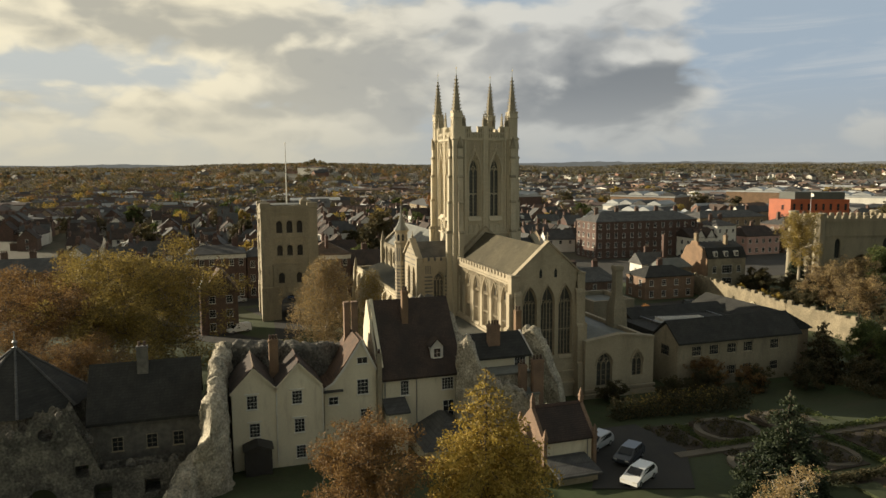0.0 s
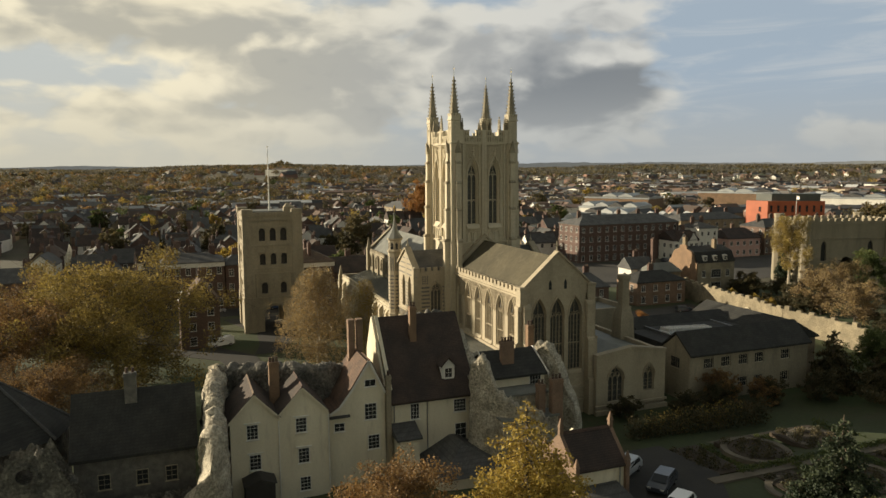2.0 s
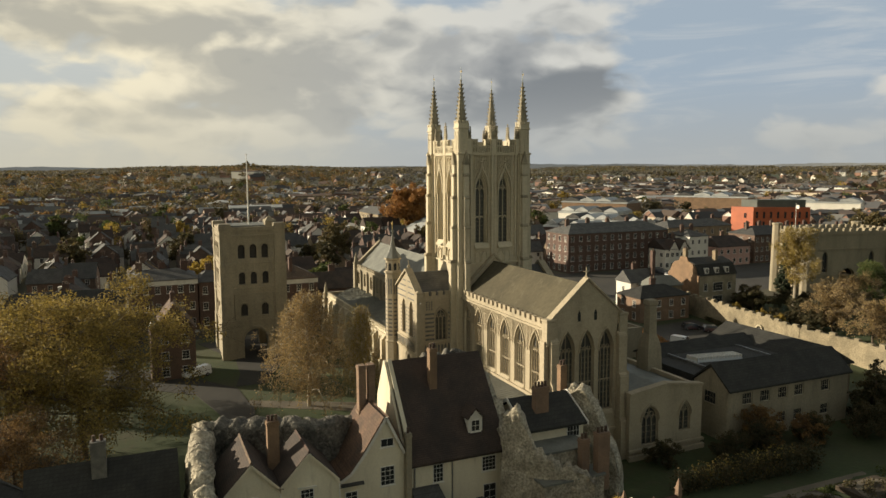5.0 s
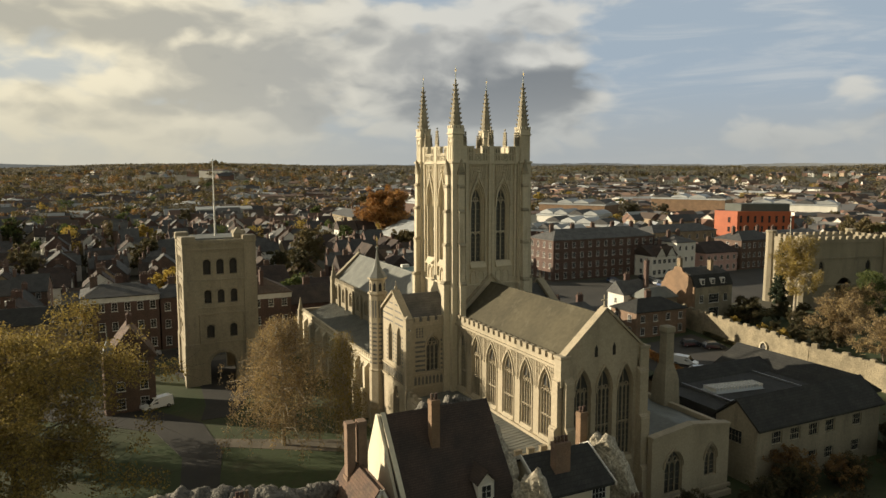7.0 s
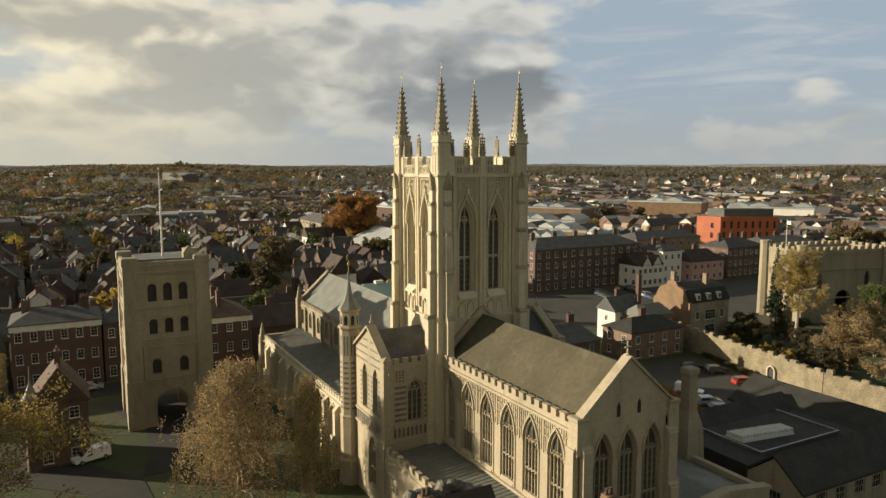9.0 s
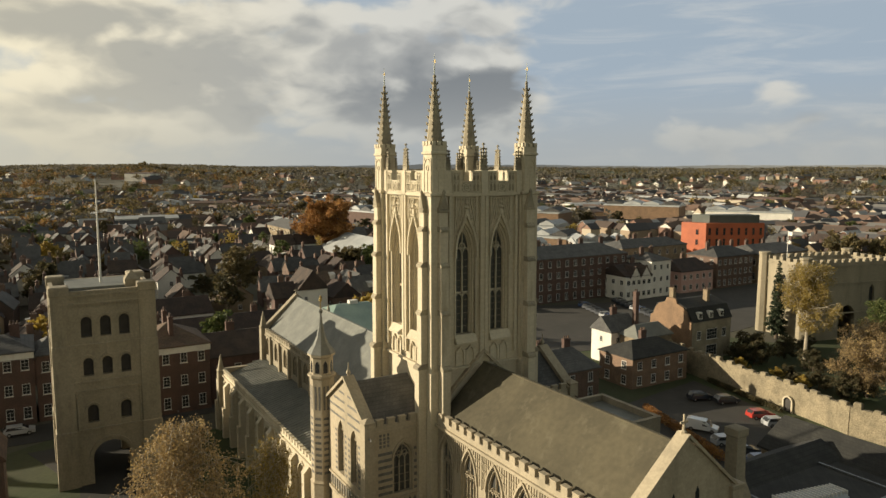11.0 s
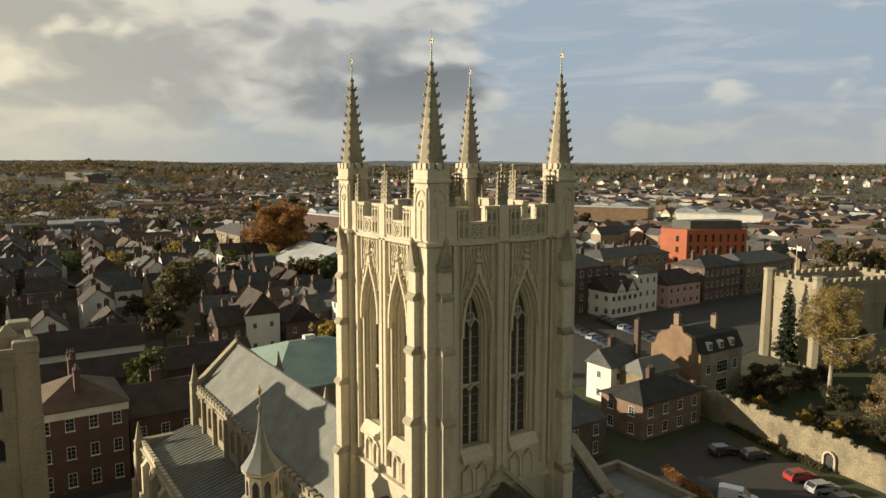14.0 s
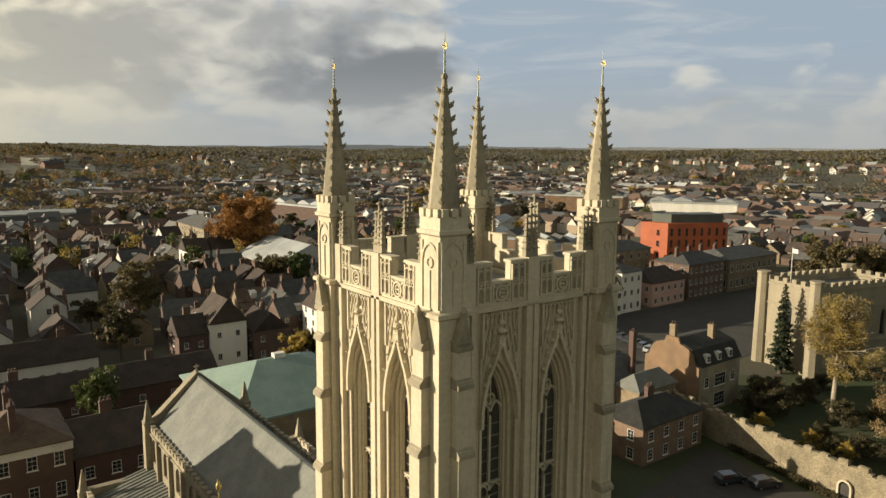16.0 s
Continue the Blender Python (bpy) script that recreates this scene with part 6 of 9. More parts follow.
def ruin_front():
    """The shaded face of the ruined west front: broken crest, round opening, arches and square windows."""
    t = thing("ruined_front", (44, -57, G), "shaded ruin with a round opening and broken arches", "ruin", "abbey ruins")
    t.matrix_basis = Matrix()
    M = face(45.0, -68.0, 0, "e")
    crest = lambda u: 4.9 + 2.0 * math.exp(-((u - 9.0) / 2.5) ** 2) - 4.6 * smooth(10.4, 12.4, u) + 1.3 * noise.noise((u * 0.6, 2, 2)) + 1.0 * noise.noise((u * 1.9, 5, 2)) + 0.6 * noise.noise((u * 4.3, 5, 7))
    crest2 = lambda u: max(0.7, crest(u))
    g = Geo()
    g.M = M
    wall_with(g, 21.5, G - 0.4, -0.2, 2.2, [(2.5, 2.2, G - 0.4, -2.2, -0.9, "round"), (7.2, 2.6, G - 0.4, -1.8, -0.5, "round"), (12.5, 1.6, -2.4, -1.0, -0.6, "round"), (17.0, 1.4, -2.2, -0.8, -0.8, "rect")])
    wall_with(g, 21.5, -0.2, 3.0, 2.2, [(2.6, 1.3, 1.0, 2.1, 2.1, "rect"), (7.9, 1.4, 4.2, 4.75, 5.5, "round"), (10.8, 1.2, 0.2, 1.4, 1.4, "rect")], top=crest2)
    for k in range(12):
        a, b = k * math.pi / 6, (k + 1) * math.pi / 6
        g.bar((7.9 + 0.85 * math.cos(a), -0.02, 4.85 + 0.85 * math.sin(a)), (7.9 + 0.85 * math.cos(b), -0.02, 4.85 + 0.85 * math.sin(b)), 0.32, 0.3)
    part("wall", g, SHADERUBBLE, t, "flint and mortar face, shade put into its colour")
    for u, z, s in ((0.6, 4.8, 0.6), (4.8, 5.2, 0.5), (9.0, 6.7, 0.5), (11.2, 4.2, 0.45), (15.0, 1.3, 0.4), (19.0, 1.1, 0.45)):
        q = Geo()
        q.M = M
        rings = []
        for i in range(7):
            f = i / 6
            rad = s * (1.1 - 0.75 * f * f)
            rings.append([(u + rad * math.cos(a) * 1.2 * (1 + 0.35 * noise.noise((u + math.cos(a), f * 2, math.sin(a)))), 1.1 + rad * math.sin(a), z - 0.9 + 1.7 * f * s + 0.3 * noise.noise((u, a, f))) for a in [2 * math.pi * k / 12 for k in range(12)]])
        q.loft(rings)
        part("rubble_mass", q, SHADERUBBLE, t, "lump of fallen core")


ruin_front()


def ruin_lodging():
    h = thing("house", (36, -52, G), "long dark-roofed house behind the ruined arches", "house")
    h.matrix_basis = Matrix()
    w = Geo()
    w.box(33.0, 40.6, -57.0, -46.4, G - 0.3, 4.2)
    # dark flint and slate colours here stand in for the trees' shade
    part("wall", w, FLINT, h, "flint wall coloured dark for the tree shade on it")
    r = Geo()
    r.ybar([(32.4, 3.9), (37.0, 8.9), (41.2, 3.8), (41.2, 4.1), (37.0, 9.25), (32.4, 4.2)], -57.3, -46.1)
    part("roof", r, DARKSLATE, h, "dark tiled roof")
    chimney(h, 37.6, -52.0, 7.0, 11.0, 0.8, 1.1, 2, FLINT, "chimney with two pots, coloured dark for the shade around it")
    for y in (-54.5, -51.2, -48.6):
        sash(h, face(40.62, y, 0.8, "e"), 1.1, 1.5, 2, 3, STONE_D)
        sash(h, face(40.62, y, -2.2, "e"), 1.1, 1.6, 2, 3, STONE_D)
    t = thing("round_house", (33, -65, G), "round stone house with a conical dark roof and finial", "house")
    t.matrix_basis = Matrix()
    w = Geo()
    cx, cy = 33.0, -65.0
    w.tube(cx, cy, [(G - 0.3, 6.8), (4.8, 6.8), (5.0, 7.0), (5.2, 6.6)], 8, 0.2)
    part("wall", w, SHADERUBBLE, t, "rubble wall, shade put into its colour")
    r = Geo()
    r.tube(cx, cy, [(5.0, 7.5), (10.6, 0.3), (10.8, 0.3)], 8, 0.2)
    part("roof", r, DARKSLATE, t, "conical slate roof")
    for k in range(8):
        r = Geo()
        a = 0.2 + k * math.pi / 4
        r.limb((cx + 7.5 * math.cos(a), cy + 7.5 * math.sin(a), 5.05), (cx + 0.3 * math.cos(a), cy + 0.3 * math.sin(a), 10.65), 0.16, 0.12, 5)
        part("hip", r, SLATE, t, "weathered hip")
    r = Geo()
    r.tube(cx, cy, [(10.7, 0.3), (11.0, 0.12), (11.4, 0.3), (11.6, 0.1), (12.6, 0.04)], 8)
    part("finial", r, METAL, t, "dark finial")


ruin_lodging()


def lodge():
    l = thing("lodge", (58, -12, 0), "small rendered lodge with a tiled roof and stone finials", "lodge")
    l.matrix_basis = Matrix()
    w = Geo()
    w.box(53.0, 58.2, -14.4, -9.2, G, 3.3)
    w.xbar([(-14.4, 3.2), (-9.2, 3.2), (-11.8, 5.2)], 53.0, 53.3)
    part("wall", w, RENDER, l, "cream rendered wall")
    for yy in (-14.6, -9.2):
        g = Geo()
        g.ybar([(52.6, G), (58.6, G), (58.6, 3.2), (55.6, 6.0), (52.6, 3.2)][::-1], yy - 0.15, yy + 0.2)
        part("gable", g, BROWNBRICK, l, "brick gable end")
        for x, z in ((58.5, 3.1), (55.6, 5.9), (52.7, 3.1)):
            f = Geo()
            f.square(x, yy + 0.02, [(z, 0.2), (z + 0.6, 0.18), (z + 0.65, 0.26), (z + 0.75, 0.2), (z + 1.5, 0.03)])
            part("finial", f, BROWNBRICK, l, "brick finial")
    r = Geo()
    r.ybar([(52.7, 3.1), (55.6, 5.7), (58.5, 3.1), (58.5, 3.3), (55.6, 5.95), (52.7, 3.3)], -14.4, -9.3)
    rf = part("roof", r, DARKTILE, l, "dark tiled roof with a red ridge")
    q = Geo()
    q.ybar([(55.4, 5.85), (55.8, 5.85), (55.6, 6.1)][::-1], -14.3, -9.4)
    part("ridge", q, TILE, rf)
    p = Geo()
    p.tube(58.4, -9.9, [(0, 0.06), (3.2, 0.06)], 6)
    part("downpipe", p, METAL, l)
    low = Geo()
    low.box(58.3, 61.5, -14.5, -10.5, -1.5, 1.0), low.ybar([(58.3, 1.6), (58.3, 1.8), (61.9, 1.2), (61.9, 1.0)], -14.8, -10.2, 1)
    part("outhouse", low, [OLD_STONE, SLATE], l, "low slate-roofed outhouse")


lodge()


# ---- the song school hall and the long precinct wall ----
def hall():
    h = thing("hall", (24, 30, G), "stone hall of dark slate wings round a flat-roofed court", "hall")
    h.matrix_basis = Matrix()
    w = Geo()
    w.M = face(32.0, 20.0, 0, "e")
    us = (3.3, 6.4, 9.6, 12.6, 17.6)
    wall_with(w, 22.0, 0.9, 4.0, 0.5, [(u, 1.7, 1.7, 3.2, 3.2, "rect") for u in us])
    wall_with(w, 22.0, G - 0.3, 0.9, 0.5, [(u, 1.6, -1.6, -0.2, -0.2, "rect") for u in (9.6, 12.6, 17.6)])
    w.M = None
    w.ybar([(26.0, G - 0.3), (31.9, G - 0.3), (31.9, 4.0), (29.0, 6.3), (26.0, 4.0)][::-1], 19.9, 20.4)
    w.box(26.0, 31.9, 41.5, 42.0, G - 0.3, 4.0)
    part("wall", w, OLD_STONE, h, "buff stone wall with mullioned windows")
    for u in us:
        sash(h, face(31.8, 20 + u, 1.7, "e"), 1.7, 1.5, 4, 2, STONE)
    for u in (9.6, 12.6, 17.6):
        sash(h, face(31.8, 20 + u, -1.6, "e"), 1.6, 1.4, 4, 2, STONE)
    sash(h, face(29.0, 19.9, 1.5, "s"), 2.0, 1.6, 4, 2, OLD_STONE)
    r = Geo()
    r.ybar([(25.6, 3.8), (29.0, 6.5), (32.5, 3.7), (32.5, 3.95), (29.0, 6.8), (25.6, 4.05)], 19.7, 42.3)
    part("roof", r, DARKSLATE, h, "long dark slate roof")
    f = Geo()
    f.box(15.5, 26.0, 20.4, 40.0, G - 0.3, 4.2)
    f.box(16.4, 24.4, 24.0, 37.2, 4.2, 4.42)
    part("flat_roof", f, DARKSLATE, h, "flat lead roof of the court")
    k = Geo()
    k.box(16.2, 24.6, 23.8, 24.0, 4.2, 4.6), k.box(16.2, 24.6, 37.2, 37.4, 4.2, 4.6), k.box(24.4, 24.6, 24.0, 37.2, 4.2, 4.6)
    part("kerb", k, METAL, h, "metal roof edging")
    s = Geo()
    s.loft([[(19.0, 24.6, 4.42), (21.6, 24.6, 4.42), (22.6, 32.2, 4.42), (20.4, 32.6, 4.42)], [(19.5, 25.0, 5.0), (21.1, 25.0, 5.0), (22.1, 31.8, 5.0), (20.9, 32.0, 5.0)]])
    sk = part("rooflight", s, PALEGLASS, h, "long glazed rooflight")
    b = Geo()
    for i in range(16):
        t = i / 15
        y = 24.8 + 7.3 * t
        b.box(19.2 + 1.3 * t, 21.4 + 1.0 * t, y - 0.07, y + 0.07, 4.5, 5.08)
    part("glazing_bar", b, PAINT, sk, "white glazing bars")
    for prof, ax, a0, a1, lab in (([(10.4, 3.6), (13.8, 5.4), (17.0, 3.8), (17.0, 4.05), (13.8, 5.65), (10.4, 3.85)], "y", 22.0, 41.5, "dark western wing roof"), ([(38.8, 3.0), (49.4, 3.0), (49.4, 3.25), (44.0, 6.1), (38.8, 3.25)], "x", 7.5, 27.5, "northern wing roof, mossy at the ridge")):
        q = Geo()
        if ax == "y":
            q.ybar(prof, a0, a1)
            q.box(10.8, 16.6, a0 + 0.3, a1 - 0.3, G - 0.3, 3.8, 1)
        else:
            q.xbar(prof, a0, a1)
            q.box(a0 + 0.3, a1 - 0.3, 39.3, 48.9, G - 0.3, 3.1, 1)
            q.xbar([(39.3, 3.0), (48.9, 3.0), (44.0, 5.9)], a1 - 0.4, a1 - 0.1, 1)
        part("wing", q, [DARKSLATE, BUFF], h, lab)


hall()


def precinct_wall():
    pts = [(-40.0, 76.0), (-35.6, 74.3), (-17.8, 71.3), (-5.5, 69.8), (2.3, 68.4), (13.0, 68.9), (26.0, 66.5), (45.0, 62.5), (70.0, 58.0)]
    wobj = thing("precinct_wall", (0, 0, 0), "long battlemented flint wall lit by low sun", "wall", kind="structure")
    rw = random.Random(3)
    for (xa, ya), (xb, yb) in zip(pts, pts[1:]):
        g = Geo()
        L = math.hypot(xb - xa, yb - ya)
        g.M = Matrix.Translation((xa, ya, 0)) @ Matrix.Rotation(math.atan2(yb - ya, xb - xa), 4, "Z")
        base = ground_z((xa + xb) / 2, (ya + yb) / 2) - 0.4
        x, rings = 0.0, []
        worn = xa > -8
        while True:
            zt = (1.35 if worn else 1.6) + 0.22 * noise.noise(((x + xa) * 0.5, 3.3, 0))
            j = lambda s, z: 0.42 * s + 0.07 * noise.noise((x * 0.9 + xa, z, s))
            rings.append([(x, j(-1, base) * 1.25, base), (x, j(-1, -1.5) * 1.1, -1.5), (x, j(-1, 0), 0.0), (x, -0.38, zt), (x, 0.38, zt), (x, j(1, 0), 0.0), (x, j(1, -1.5), -1.5), (x, j(1, base), base)])
            if x >= L:
                break
            x = min(L, x + 0.5)
        g.loft(rings)
        part("wall_length", g, WALLSTONE, wobj, "sunlit flint rubble")
        n = int(L / 2.3)
        for k in range(n):
            m = Geo()
            m.M = g.M
            a = (k + 0.2 + rw.uniform(-0.08, 0.08)) * L / n
            b = a + rw.uniform(1.0, 1.35)
            h = rw.uniform(1.8, 2.3) - (0.4 if worn and rw.random() < 0.7 else 0)
            m.loft([[(a - 0.03, -0.4, 0.9), (b + 0.04, -0.4, 0.9), (b, 0.4, 0.9), (a, 0.4, 0.9)], [(a, -0.4, h - 0.1), (b, -0.42, h - rw.uniform(0, 0.2)), (b - 0.02, 0.38, h - 0.1), (a + 0.05, 0.4, h - 0.1)], [(a + 0.1, -0.2, h), (b - 0.1, -0.2, h), (b - 0.1, 0.2, h), (a + 0.1, 0.2, h)]])
            part("merlon", m, WALLSTONE, wobj)
    a = Geo()
    a.M = face(-8.6, 69.85, 0, "s") @ ROT(-7)
    a.box(-0.7, 0.7, -0.3, 0.3, G, -0.9)
    a.tube(0, 0, [(-0.9, 0.3), (-0.85, 0.3)], 4)
    part("doorway", a, BLACKWOOD, wobj, "dark arched doorway")
    d = Geo()
    d.M = face(-8.6, 69.85, 0, "s") @ ROT(-7)
    cur = arch_curve(1.7, 0, -1.3, -0.4, "pointed")
    for p, q in zip(cur, cur[1:]):
        d.bar((p[0], -0.4, p[1]), (q[0], -0.4, q[1]), 0.25, 0.3)
    for e in (-0.85, 0.85):
        d.box(e - 0.13, e + 0.13, -0.55, -0.2, G, -1.3)
    part("door_surround", d, STONE, wobj)


precinct_wall()

# ---- trees ----
def leaf_cloud(blobs, count, size, seed, hang=0.0, up=0.35):
    """Small separate leaves in and on the given blobs (x, y, z, rx, rz), thicker towards each blob's outside."""
    rng = np.random.default_rng(seed)
    w = np.array([b[3] ** 2 * b[4] for b in blobs])
    pick = rng.choice(len(blobs), count, p=w / w.sum())
    b = np.array(blobs)[pick]
    d = rng.normal(size=(count, 3))
    d /= np.linalg.norm(d, axis=1)[:, None]
    r = rng.random(count) ** 0.45
    c = b[:, :3] + d * r[:, None] * b[:, [3, 3, 4]]
    c[:, 2] -= hang * rng.random(count) ** 2
    u = rng.normal(size=(count, 3))
    u /= np.linalg.norm(u, axis=1)[:, None]
    v = np.cross(u, rng.normal(size=(count, 3)))
    v /= np.linalg.norm(v, axis=1)[:, None]
    s = size * (0.6 + 0.8 * rng.random(count))[:, None]
    q = np.stack([c - u * s * 0.5 - v * s * 0.3, c + u * s * 0.1 - v * s * 0.45, c + u * s * 0.6, c + u * s * 0.05 + v * s * 0.45], 1)
    return q.reshape(-1, 3)


def quads(name, verts, m, parent=None):
    me = bpy.data.meshes.new(name)
    n = len(verts) // 4
    me.vertices.add(n * 4)
    me.vertices.foreach_set("co", np.asarray(verts, dtype=np.float32).ravel())
    me.loops.add(n * 4)
    me.loops.foreach_set("vertex_index", np.arange(n * 4, dtype=np.int32))
    me.polygons.add(n)
    me.polygons.foreach_set("loop_start", np.arange(0, n * 4, 4, dtype=np.int32))
    me.polygons.foreach_set("loop_total", np.full(n, 4, dtype=np.int32))
    me.materials.append(m)
    me.update()
    me.validate()
    ob = new(name, me)
    ob.parent = parent
    return ob


def make_tree(h, r, leaf, count, seed, label, size=0.45, bare=0.35, bark=None, hang=0.0, flat_top=1.0, limbs=9, twigs=0, bell=False):
    """A broadleaved tree of height h and crown radius r: tapered trunk, limbs that fork twice, leaves in small loose clumps."""
    rnd = random.Random(seed)
    t = thing("tree", (0, 0, 0), label, "tree", "trees")
    g = Geo()
    tr = 0.010 * h + 0.10
    fork = h * bare
    p, q = Vector((0, 0, -0.3)), Vector((rnd.uniform(-0.3, 0.3), rnd.uniform(-0.3, 0.3), fork))
    g.limb(p, q, tr * 1.35, tr, 8)
    top = Vector((rnd.uniform(-0.5, 0.5), rnd.uniform(-0.5, 0.5), h * 0.93))
    g.limb(q, top, tr, tr * 0.15, 7)
    blobs = []
    for i in range(limbs):
        a = i * 2.4 + rnd.uniform(-0.4, 0.4)
        f = (i + rnd.uniform(0, 0.8)) / limbs * 0.85
        s = q.lerp(top, f)
        # the crown is widest a third of the way up and closes to the top
        wide = math.sin(math.pi * min(1.0, 0.28 + 0.72 * f)) ** 0.7
        if bell:
            wide = (1.0 - f) ** 0.75
        reach = r * rnd.uniform(0.65, 0.95) * wide
        e = s + Vector((math.cos(a) * reach, math.sin(a) * reach, rnd.uniform(0.02, 0.22) * h * (1 - 0.5 * f)))
        e.z = min(e.z, h * 0.95)
        g.limb(s, e, tr * 0.45 * (1 - 0.5 * f), tr * 0.1, 6)
        for _ in range(6):
            m_ = s.lerp(e, rnd.uniform(0.3, 1.0))
            b = m_ + Vector((rnd.uniform(-1, 1), rnd.uniform(-1, 1), rnd.uniform(-0.45, 0.75))) * r * 0.36
            g.limb(m_, b, tr * 0.14, tr * 0.04, 5)
            for _ in range(2):
                c = b + Vector((rnd.uniform(-1, 1), rnd.uniform(-1, 1), rnd.uniform(-0.6, 0.6))) * r * 0.2
                g.limb(b, c, tr * 0.05, 0.015, 4)
                k = r * rnd.uniform(0.10, 0.20)
                blobs.append((c.x, c.y, min(c.z, h), k, k * rnd.uniform(0.7, 1.0) * flat_top))
    for bx, by, bz, k, _k in list(blobs):
        for _ in range(twigs):
            c = Vector((bx, by, bz))
            d = Vector((bx, by, 0)).normalized() * 0.5 + Vector((rnd.uniform(-1, 1), rnd.uniform(-1, 1), rnd.uniform(-0.6, 0.9) - 0.25 * hang))
            g.limb(c, c + d * k * 1.5, 0.022, 0.008, 3)
    for _ in range(6):
        f = rnd.uniform(0.45, 1.0)
        m_ = q.lerp(top, f)
        blobs.append((m_.x + rnd.uniform(-0.2, 0.2) * r, m_.y + rnd.uniform(-0.2, 0.2) * r, m_.z, r * 0.2, r * 0.22))
    part("trunk", g, bark or BARK, t, "tapered trunk with forking limbs")
    quads("crown", leaf_cloud(blobs, count, size, seed, hang), leaf, t)
    return t


def make_conifer(h, r, leaf, count, seed, label, size=0.4, droop=0.25, gaps=0.0):
    """A conifer of layered boughs, each a limb with needles along it."""
    rnd = random.Random(seed)
    t = thing("tree", (0, 0, 0), label, "tree", "trees")
    g = Geo()
    g.limb((0, 0, -0.3), (0, 0, h), 0.02 * h + 0.1, 0.03, 8)
    blobs = []
    n = int(h * 5)
    for i in range(n):
        f = (i + 0.5) / n
        z = h * (0.10 + 0.88 * f)
        L = r * (1 - f) ** 0.8 * rnd.uniform(0.65, 1.1) + 0.25
        a = i * 2.4 + rnd.uniform(-0.3, 0.3)
        e = Vector((math.cos(a) * L, math.sin(a) * L, z - droop * L + rnd.uniform(-0.2, 0.3)))
        g.limb((0, 0, z), e, 0.05 + 0.03 * (1 - f), 0.02, 5)
        for k in range(4):
            p = Vector((0, 0, z)).lerp(e, 0.35 + 0.2 * k)
            blobs.append((p.x, p.y, p.z, 0.22 * L * (1.15 - 0.14 * k) + 0.15, 0.16 * L + 0.12))
    part("trunk", g, BARK, t, "straight trunk with layered boughs")
    quads("crown", leaf_cloud(blobs, count, size, seed, 0.15), leaf, t)
    return t


def make_weeping(h, r, leaf, count, seed, label, size=0.17):
    """A weeping tree: limbs that arch outwards, with strands of leaves hanging from them."""
    rnd = random.Random(seed)
    t = thing("tree", (0, 0, 0), label, "tree", "trees")
    g = Geo()
    g.limb((0, 0, -0.3), (0.2, 0.1, h * 0.55), 0.3, 0.17, 8), g.limb((0.2, 0.1, h * 0.55), (0.1, -0.2, h * 0.97), 0.17, 0.03, 6)
    blobs = []
    for i in range(90):
        f = (i + 0.5) / 90
        z = h * (0.14 + 0.80 * f)
        a = i * 2.4 + rnd.uniform(-0.5, 0.5)
        L = r * (1 - f ** 1.5) ** 0.62 * rnd.uniform(0.35, 1.0) + 0.4
        m_ = Vector((math.cos(a) * L * 0.6, math.sin(a) * L * 0.6, min(z + 0.10 * h, h)))
        e = Vector((math.cos(a) * L, math.sin(a) * L, min(z + 0.05 * h, h * 0.98)))
        g.limb((0.15, 0, z), m_, 0.07, 0.04, 5), g.limb(m_, e, 0.04, 0.02, 4)
        for k in range(7):
            p = Vector((0.15, 0, z)).lerp(m_, 0.3 + 0.3 * k) if k < 3 else m_.lerp(e, (k - 3) / 3)
            p = p + Vector((rnd.uniform(-1.2, 1.2), rnd.uniform(-1.2, 1.2), rnd.uniform(-0.5, 0.4))) * min(1.0, r / 6)
            drop = rnd.uniform(0.06, 0.22) * h
            q = Vector((p.x * 1.05 + rnd.uniform(-0.3, 0.3), p.y * 1.05 + rnd.uniform(-0.3, 0.3), max(0.8, p.z - drop)))
            g.limb(p, q, 0.018, 0.007, 3)
            for s in range(int(drop / 0.6) + 1):
                c = p.lerp(q, s / (int(drop / 0.6) + 1))
                w = rnd.uniform(0.35, 0.8)
                blobs.append((c.x, c.y, c.z, w, w * 0.9))
    part("trunk", g, BIRCH, t, "pale trunk with arching limbs")
    quads("crown", leaf_cloud(blobs, count, size, seed, 0.2), leaf, t)
    return t


# trees near the flight path
proto = {}


def plant(ob, x, y, s=1.0, rz=0.0, z=None, first=False, label=""):
    m = pose(x, y, ground_z(x, y) if z is None else z, 0, 0, rz)
    if first:
        ob.matrix_basis = m @ Matrix.Diagonal((s, s, s, 1))
        return ob
    keep = ob.scale.copy()
    ob.scale = (s, s, s)
    c = copy_thing(ob, m)
    ob.scale = keep
    if label:
        c["label"] = label
    return c


tr = make_tree(13.0, 5.4, L_RUST, 26000, 11, "round russet tree thinning to bare twigs", 0.15, 0.2, limbs=22)
plant(tr, 66.0, -33.6, 0.97, 20, -1.6, True)
tr = make_conifer(15.8, 8.2, L_GOLD, 52000, 12, "tall golden larch in front of the old houses", 0.19, 0.2)
plant(tr, 67.3, -24.2, 1.0, 0, -1.6, True)
tr = make_conifer(10.5, 4.6, L_DARK, 22000, 13, "dark bushy conifer in the garden", 0.22, 0.35)
plant(tr, 71.0, 2.5, 1.0, 0, 0.1, True)
tr = make_tree(9.0, 3.6, L_BROWN, 5000, 14, "thin half-bare bush with pale brown leaves", 0.15, 0.1, BIRCH, limbs=14)
plant(tr, 78.0, -4.0, 0.85, 0, 0.1, True)
tr = make_tree(19.5, 11.5, L_OLIVE, 64000, 15, "broad olive and gold lime tree thinning to twigs", 0.21, 0.22, limbs=22, twigs=7)
plant(tr, 3.0, -55.5, 1.06, 0, None, True)
plant(tr, -14.0, -62.0, 0.9, 130)
